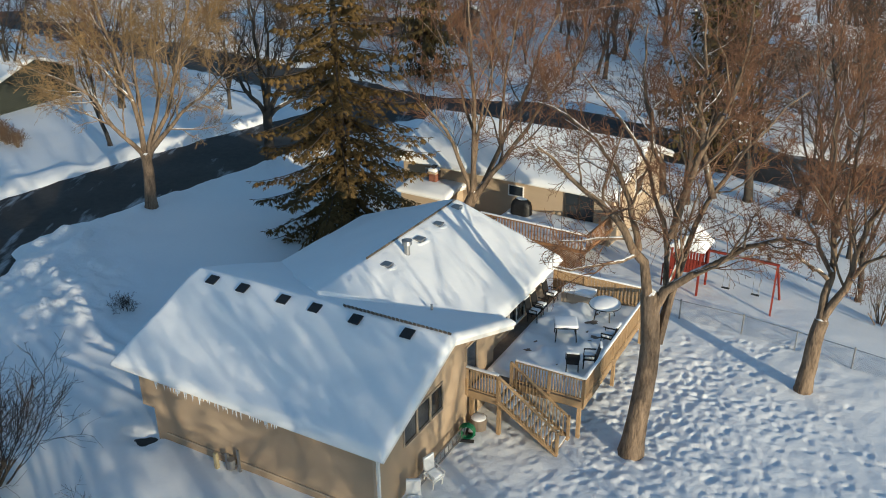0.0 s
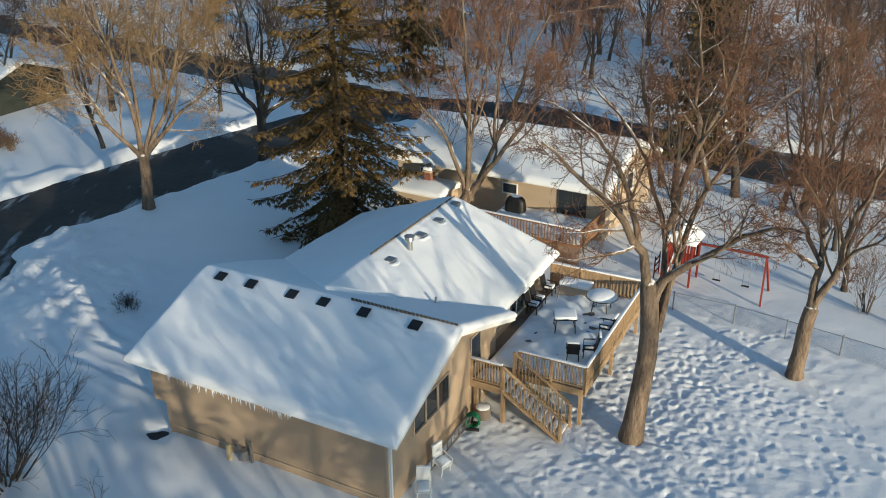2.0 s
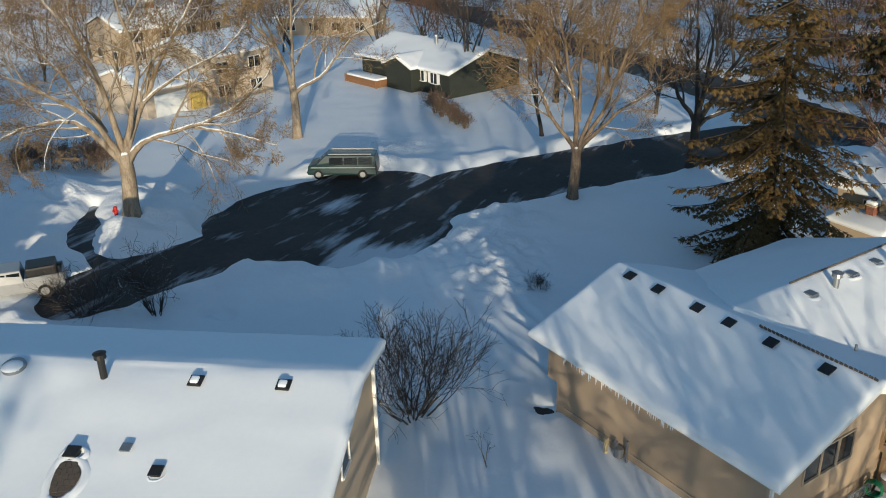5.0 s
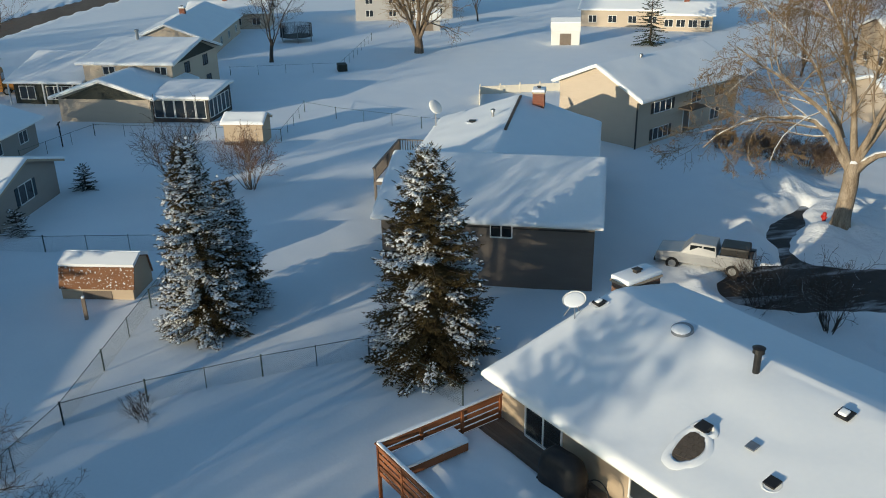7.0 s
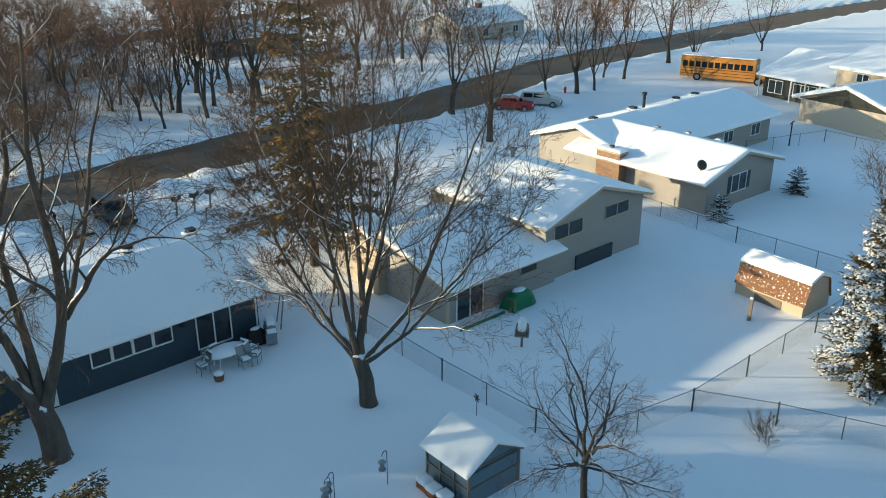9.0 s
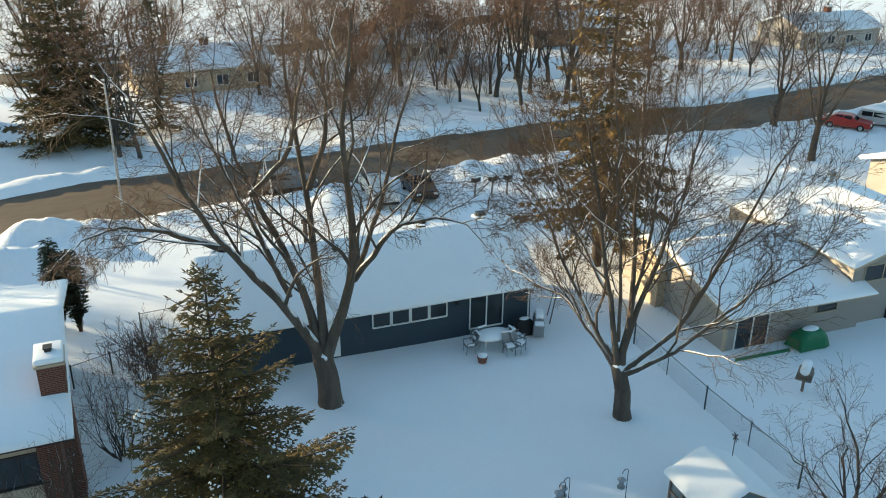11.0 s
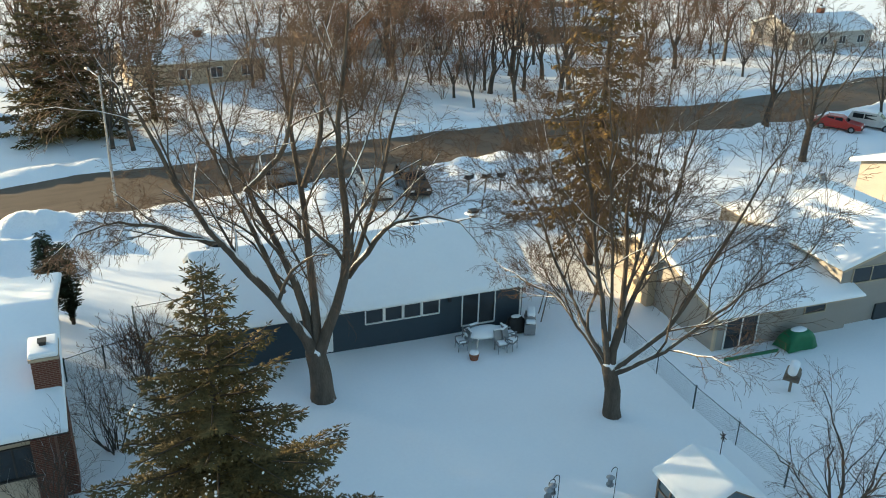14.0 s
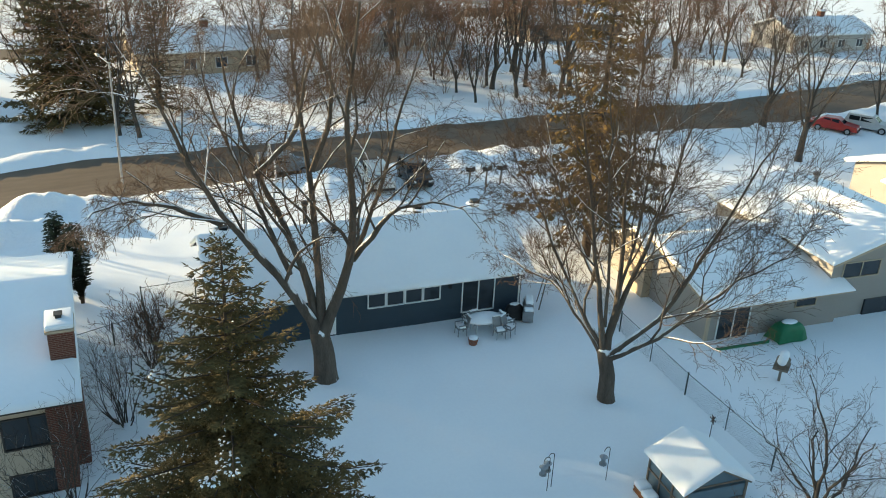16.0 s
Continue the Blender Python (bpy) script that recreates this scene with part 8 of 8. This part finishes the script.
for x, y in ((-21.05, -16.4), (-18.6, -17.1), (-18.9, -17.2)):
    p = thing("bird_feeder", pose(x, y, 0), "small hanging bird feeder on an iron crook", "bird feeder", "hanging feeders")
    pts = np.array([[0, 0, z] for z in np.linspace(-0.2, 1.5, 6)] + [[0.15 - 0.15 * math.cos(a), 0, 1.5 + 0.15 * math.sin(a)] for a in np.linspace(0.3, math.pi, 7)])
    part("crook", tubes([(pts[None], np.full((1, 13), 0.016))], 6), BLACK, p)
    bm = bmesh.new()
    rod(bm, (0.3, 0, 0.95), (0.3, 0, 1.25), 0.09, n=12)
    rod(bm, (0.3, 0, 1.25), (0.3, 0, 1.36), 0.17, 0.02, n=12)
    rod(bm, (0.3, 0, 0.90), (0.3, 0, 0.95), 0.15, n=12)
    part("feeder", bm, METAL, p)
cp = thing("clothes_pole", pose(-81.4, -16.4, 0), "dark clothes-line pole in the snow", "pole")
bm = bmesh.new()
rod(bm, (0, 0, -0.2), (0, 0, 2.3), 0.06)
bar(bm, (-0.7, 0, 2.2), (0.7, 0, 2.2), 0.08)
part("pole", bm, BLACK, cp)

# ---------------------------------------------------------------- street things
lp = thing("street_lamp", pose(-13.33, -58.5, 0), "tall slim grey street lamp beside the road", "street lamp")
bm = bmesh.new()
rod(bm, (0, 0, -0.3), (0, 0, 9.2), 0.11, 0.06, 12)
part("pole", bm, METAL, lp)
part("arm", bar(bmesh.new(), (0, 0, 9.1), (0.3, -1.6, 9.4), 0.06), METAL, lp)
part("lamp_head", boxes((0.2, 0.42, -2.1, -1.5, 9.32, 9.46), bevel=0.03), METAL, lp)
HYD = material("red_paint", (0.45, 0.03, 0.02), 0.5, second=(0.33, 0.025, 0.02), scale=4)
for x, y in ((-43.9, 36.6), (-90.0, -44.0)):
    h = thing("fire_hydrant", pose(x, y, ground_z(x, y)), "red fire hydrant half buried in snow", "hydrant")
    bm = bmesh.new()
    rod(bm, (0, 0, -0.3), (0, 0, 0.55), 0.13, 0.12, 12)
    bmesh.ops.create_uvsphere(bm, u_segments=12, v_segments=8, radius=0.14, matrix=pose(0, 0, 0.56))
    part("barrel", bm, HYD, h)
    bm = bmesh.new()
    rod(bm, (-0.24, 0, 0.38), (0.24, 0, 0.38), 0.06, n=10)
    rod(bm, (0, -0.22, 0.38), (0, 0, 0.38), 0.075, n=10)
    part("outlet", bm, HYD, h)
for x, y in ((-36.6, -47.9), (-37.9, -47.5), (-39.1, -47.2)):
    mb = thing("mailbox", pose(x, y, ground_z(x, y), 0, 0, 20), "mailbox on a crooked post capped with snow", "mailbox", "mailboxes by the street")
    part("post", bar(bmesh.new(), (0.15, 0, -0.2), (0, 0, 1.15), 0.1), GREY_WOOD, mb)
    part("box", boxes((-0.35, 0.35, -0.22, 0.22, 1.15, 1.5), bevel=0.06), BLACK, mb)
    part("snow_cap", boxes((-0.38, 0.38, -0.24, 0.24, 1.5, 1.78), bevel=0.1), ROOF_SNOW, mb, smooth=True)
bin_ = thing("utility_box", pose(-111.0, 13.3, 0), "dark green utility box beside the fence", "box")
part("body", boxes((-0.9, 0.9, -0.6, 0.6, 0, 0.9), bevel=0.05), SIDING_GREEN, bin_)
dj = thing("raised_planter", pose(-52.4, 80.5, 0, 0, 0, -20), "red-brown board-sided raised planter heaped with snow", "planter")
part("core", boxes((-2.8, 2.8, -0.95, 0.95, -0.2, 0.72)), DECKBROWN, dj)
for k in range(4):
    z = 0.02 + k * 0.2
    for side in ((-2.86, 2.86, -1.0, -0.955, z, z + 0.17), (-2.86, 2.86, 0.955, 1.0, z, z + 0.17), (2.805, 2.85, -0.95, 0.95, z, z + 0.17), (-2.85, -2.805, -0.95, 0.95, z, z + 0.17)):
        part("board", boxes(side, bevel=0.01), DECKBROWN, dj)
for x, y in ((-2.88, -1.02), (2.88, -1.02), (2.88, 1.02), (-2.88, 1.02)):
    part("corner_post", boxes((x - 0.06, x + 0.06, y - 0.06, y + 0.06, -0.2, 0.86), bevel=0.01), DECKBROWN, dj)
part("snow_cap", boxes((-2.78, 2.78, -0.93, 0.93, 0.66, 0.98), bevel=0.12), ROOF_SNOW, dj, smooth=True)

# ---------------------------------------------------------------- vehicles
def paint(name, c, rough=0.3):
    return material(name, c, rough, 0.0, second=tuple(v * 0.8 for v in c), scale=2, spec=0.5)


TYRE = material("tyre_rubber", (0.015, 0.015, 0.016), 0.85)


def wheel(owner, x, y, r, w):
    bm = bmesh.new()
    rod(bm, (x, y - w / 2, r), (x, y + w / 2, r), r, n=20)
    t = part("wheel", bm, TYRE, owner)
    bm = bmesh.new()
    rod(bm, (x, y - w / 2 - 0.012, r), (x, y + w / 2 + 0.012, r), r * 0.6, n=14)
    part("rim", bm, METAL, t)


def vehicle(name, m, label, prof, W, col, wheels, r, windows, snow=None, category="car", lights=True):
    """A vehicle from its side profile (x, z, inset); front towards +x."""
    c = thing(name, m, label, category)
    bm = bmesh.new()
    n = len(prof)
    sides = [[bm.verts.new((x, s * (W / 2 - i), z)) for x, z, i in prof] for s in (-1, 1)]
    bm.faces.new(sides[0])
    bm.faces.new(sides[1][::-1])
    for k in range(n):
        j = (k + 1) % n
        bm.faces.new((sides[0][j], sides[0][k], sides[1][k], sides[1][j]))
    bmesh.ops.recalc_face_normals(bm, faces=bm.faces)
    bmesh.ops.bevel(bm, geom=list(bm.edges), offset=0.05, segments=2, affect="EDGES", profile=0.6)
    part("body", bm, col, c, smooth=False)
    for x in wheels:
        for s in (-1, 1):
            wheel(c, x, s * (W / 2 - 0.10), r, 0.22)
    for quad in windows:          # four corners on one side or across the front
        for s in ((-1, 1) if len(quad[0]) == 2 else (1,)):
            if len(quad[0]) == 2:
                vs = [(x, s * (W / 2 - ins + 0.006), z) for (x, z), ins in zip(quad, [0.02 + 0.0 * z for x, z in quad])]
            else:
                vs = quad
            bm = bmesh.new()
            lo = [bm.verts.new(v) for v in vs]
            cen = sum((v.co for v in lo), Vector()) / 4
            bm.faces.new(lo)
            bmesh.ops.solidify(bm, geom=list(bm.faces), thickness=0.02)
            part("window", bm, GLASS, c)
    x0, x1 = min(p[0] for p in prof), max(p[0] for p in prof)
    if lights:
        for s in (-1, 1):
            y = s * (W / 2 - 0.28)
            part("headlight", boxes((x1 - 0.06, x1 + 0.012, y - 0.16, y + 0.16, 0.66, 0.82), bevel=0.02), TRIM_WHITE, c)
            part("taillight", boxes((x0 - 0.012, x0 + 0.06, y - 0.10, y + 0.10, 0.75, 1.0), bevel=0.02), HYD, c)
        part("bumper", boxes((x1 - 0.05, x1 + 0.06, -W / 2 + 0.1, W / 2 - 0.1, 0.38, 0.56), bevel=0.02), BLACK, c)
    if snow:
        part("snow_cap", boxes((*snow, snow_top(prof), snow_top(prof) + 0.12), bevel=0.05), ROOF_SNOW, c, smooth=True)
    return c


def snow_top(prof):
    return max(p[1] for p in prof)


def side_windows(W, spec, zl, zh, il, ih):
    """Side panes on both sides that follow the tilt of the cabin."""
    out = []
    for x0, x1 in spec:
        for s in (-1, 1):
            out.append([(x0, s * (W / 2 - il + 0.008), zl), (x1, s * (W / 2 - il + 0.008), zl), (x1, s * (W / 2 - ih + 0.008), zh), (x0, s * (W / 2 - ih + 0.008), zh)])
    return out


VW = 2.0
van_prof = [(-2.7, 0.35, 0), (-2.7, 1.05, 0), (-2.58, 1.82, 0.20), (1.25, 1.86, 0.20), (1.95, 1.22, 0.06), (2.6, 1.05, 0.04), (2.7, 0.6, 0), (2.65, 0.35, 0)]
van = vehicle("van", pose(-36.25, 52.3, -0.24, 0, 0, 205.8), "dark green full-size van parked at the street edge", van_prof, VW, paint("dark_green_paint", (0.004, 0.024, 0.028)),
              (-1.6, 1.85), 0.37, side_windows(VW, [(-2.35, -1.3), (-1.2, -0.2), (-0.1, 0.95)], 1.16, 1.70, 0.040, 0.165) + [[(1.40, -0.72, 1.74), (1.40, 0.72, 1.74), (1.93, 0.82, 1.26), (1.93, -0.82, 1.26)]],
              category="van")
part("roof_rack", boxes((-2.3, 1.0, -0.78, -0.74, 1.90, 1.98), (-2.3, 1.0, 0.74, 0.78, 1.90, 1.98)), METAL, van)
for s in (-1, 1):
    part("side_stripe", boxes((-2.6, 2.4, s * 1.0 - 0.006, s * 1.0 + 0.006, 0.90, 0.98)), paint("pale_green_stripe", (0.25, 0.32, 0.28)), van)
suv = [(-2.25, 0.40, 0), (-2.28, 1.0, 0.02), (-2.05, 1.60, 0.18), (0.45, 1.66, 0.18), (1.05, 1.08, 0.05), (2.1, 0.92, 0.06), (2.28, 0.6, 0.02), (2.2, 0.40, 0)]
SW = 1.85
swin = side_windows(SW, [(-1.85, -0.85), (-0.75, 0.35)], 1.08, 1.52, 0.07, 0.155) + [[(0.53, -0.66, 1.58), (0.53, 0.66, 1.58), (1.02, 0.76, 1.13), (1.02, -0.76, 1.13)]]
vehicle("suv", pose(-33.3, -50.7, 0.0, 0, 0, 74), "black SUV parked on the snowy drive", suv, SW, paint("black_paint", (0.012, 0.013, 0.015)), (-1.35, 1.4), 0.36, swin)
vehicle("suv", pose(-25.5, -57.6, -0.24, 0, 0, 165), "grey SUV parked on the salted street", suv, SW, paint("grey_paint", (0.16, 0.17, 0.18)), (-1.35, 1.4), 0.36, swin)
vehicle("suv", pose(-83.3, -43.6, 0.0, 0, 0, 112), "silver SUV parked on the drive", suv, SW, paint("silver_paint", (0.40, 0.41, 0.42)), (-1.35, 1.4), 0.36, swin, snow=(-1.9, 0.3, -0.7, 0.7))
sedan = [(-2.3, 0.36, 0), (-2.32, 0.85, 0.03), (-1.7, 0.98, 0.06), (-1.0, 1.42, 0.24), (0.3, 1.45, 0.24), (1.0, 0.98, 0.08), (2.15, 0.82, 0.06), (2.3, 0.55, 0.02), (2.25, 0.36, 0)]
ewin = side_windows(SW, [(-1.05, -0.35), (-0.25, 0.45)], 1.02, 1.35, 0.10, 0.21) + [[(0.38, -0.60, 1.38), (0.38, 0.60, 1.38), (0.97, 0.72, 1.02), (0.97, -0.72, 1.02)]]
vehicle("car", pose(-79.9, -45.2, 0.0, 0, 0, 112), "red car parked on the snowy drive", sedan, SW, paint("red_car_paint", (0.35, 0.02, 0.015)), (-1.4, 1.4), 0.33, ewin)
pick = [(-2.8, 0.5, 0), (-2.8, 1.12, 0.02), (-0.75, 1.14, 0.02), (-0.65, 1.75, 0.2), (0.75, 1.80, 0.2), (1.3, 1.18, 0.05), (2.7, 1.05, 0.05), (2.8, 0.6, 0.02), (2.75, 0.5, 0)]
PW = 1.95
pwin = side_windows(PW, [(-0.6, 0.05), (0.12, 0.8)], 1.2, 1.65, 0.06, 0.165) + [[(0.83, -0.68, 1.70), (0.83, 0.68, 1.70), (1.26, 0.80, 1.22), (1.26, -0.80, 1.22)]]
def pickup(m, label, col):
    p = vehicle("pickup_truck", m, label, pick, PW, col, (-1.7, 1.75), 0.39, pwin, category="truck")
    part("bed_liner", boxes((-2.7, -0.85, -0.8, 0.8, 1.125, 1.16)), BLACK, p)
    for s in (-1, 1):
        part("bed_side", boxes((-2.78, -0.78, s * 0.88 - 0.06, s * 0.88 + 0.06, 1.12, 1.28), bevel=0.02), col, p)
    return p
pickup(pose(-30.3, -51.6, 0.0, 0, 0, 74), "white pickup truck dusted with snow on the drive", paint("white_paint", (0.62, 0.62, 0.60)))
tr = pickup(pose(-40.8, 26.3, -0.15, 0, 0, 232), "silver pickup truck with a black load beside the house", paint("dull_silver_paint", (0.33, 0.33, 0.33)))
part("load", boxes((-2.5, -0.9, -0.75, 0.75, 1.16, 1.75), bevel=0.12), BLACK, tr, "black tarpaulin over the load")

YEL = paint("school_bus_yellow", (0.45, 0.19, 0.025), 0.5)
bus = thing("school_bus", pose(-109.0, -31.2, 0.0, 0, 0, 94.4), "orange-yellow school bus with black stripes beside a house", "bus")
bm = bmesh.new()
prof = [(-1.2, 0.45), (1.2, 0.45), (1.22, 1.6), (1.18, 2.6), (0.95, 2.95), (0.4, 3.08), (-0.4, 3.08), (-0.95, 2.95), (-1.18, 2.6), (-1.22, 1.6)]
rings = [[bm.verts.new((x, y, z)) for y, z in prof] for x in (-5.4, 3.9)]
bm.faces.new(rings[0][::-1])
bm.faces.new(rings[1])
for i in range(len(prof)):
    j = (i + 1) % len(prof)
    bm.faces.new((rings[0][i], rings[0][j], rings[1][j], rings[1][i]))
part("body", bm, YEL, bus)
part("hood", boxes((3.9, 5.4, -1.0, 1.0, 0.5, 1.55), bevel=0.12), YEL, bus)
for s in (-1, 1):
    for z in (0.8, 1.15, 1.5):
        part("stripe", boxes((-5.3, 3.8, s * 1.225 - 0.012, s * 1.225 + 0.012, z, z + 0.06)), BLACK, bus)
    for k in range(11):
        x = -5.1 + k * 0.8
        bm = bmesh.new()
        q = [bm.verts.new(v) for v in ((x, s * 1.228, 1.72), (x + 0.62, s * 1.228, 1.72), (x + 0.62, s * 1.20, 2.42), (x, s * 1.20, 2.42))]
        bm.faces.new(q)
        bmesh.ops.solidify(bm, geom=list(bm.faces), thickness=0.02)
        part("window", bm, GLASS, bus)
    for x in (-3.2, 4.3):
        wheel(bus, x, s * 1.08, 0.48, 0.28)
    part("headlight", boxes((5.38, 5.42, s * 0.75 - 0.12, s * 0.75 + 0.12, 0.85, 1.1)), TRIM_WHITE, bus)
part("windshield", boxes((3.9, 3.93, -1.0, 1.0, 1.7, 2.5)), GLASS, bus)
part("bumper", boxes((5.4, 5.55, -1.1, 1.1, 0.4, 0.65)), BLACK, bus)
bm = bmesh.new()
box(bm, -5.3, 3.8, -0.95, 0.95, 3.02, 3.16, bevel=0.05)
part("roof_snow", bm, ROOF_SNOW, bus, smooth=True)

conifer("juniper_bush", -41.8, 79.5, 60, 2.6, 1.5, "dark evergreen bush beside a house corner", NEEDLE, 0.15, z0=0.15, gap=0.25, per=8, spray=0.4, full=0.4)

# ---------------------------------------------------------------- trees added to shade roofs and drive, most of them beyond the view
conifer("spruce_tree", 9.0, -11.0, 40, 17.0, 4.2, "large unseen dark spruce added to shade the drive", NEEDLE, 0.0, z0=0.6, gap=0.55, per=8, spray=0.75)
thin = add_tree("bare_tree", 12.0, -3.0, "unseen slender bare tree with open limbs, added to dapple the roofs", bare_paths(85, 14.0, 3.4, 0.26, 5, 0.75, (5, 4, 3), twig=0.020, coarse=True), BARK_DARK, TWIG, 0)
for x, y in ((5.5, -2.5), (19.5, 0.5)):
    copy_thing(thin, pose(x, y, ground_z(x, y), 0, 0, x * 57))
for x, y, s in ((17.0, -71.0, 1.3), (21.0, -77.5, 1.3), (12.5, -69.0, 1.2), (15.0, -75.0, 1.3), (19.0, -84.0, 1.3), (10.0, -72.5, 1.2), (-58.5, -70.0, 1.5), (-63.0, -68.0, 1.5), (-68.0, -72.0, 1.6), (-73.5, -49.0, 1.0), (14.5, 1.5, 1.1), (16.0, -4.0, 1.0), (22.0, -10.0, 1.1), (26.0, -2.0, 1.05), (28.0, -18.0, 1.2)):
    tagged(copy_thing(light[int(x) % 4], pose(x, y, ground_z(x, y), 0, 0, x * 31) @ Matrix.Diagonal((s, s, s, 1))), "bare deciduous tree added to shade the roofs", group="bare trees in the distance")

conifer("spruce_tree", 7.4, -2.2, 41, 15.0, 5.0, "unseen dark spruce added to shade the drive", NEEDLE, 0.0, z0=0.6, gap=0.55, per=8, spray=0.75)
conifer("norway_spruce", 13.5, -44.0, 42, 21.0, 5.2, "tall unseen spruce behind a cream house, added to shade a near roof", NEEDLE_RUST, 0.0, z0=1.5, gap=0.9, per=7, droop=0.25, spray=0.6, power=0.75, full=0.25)
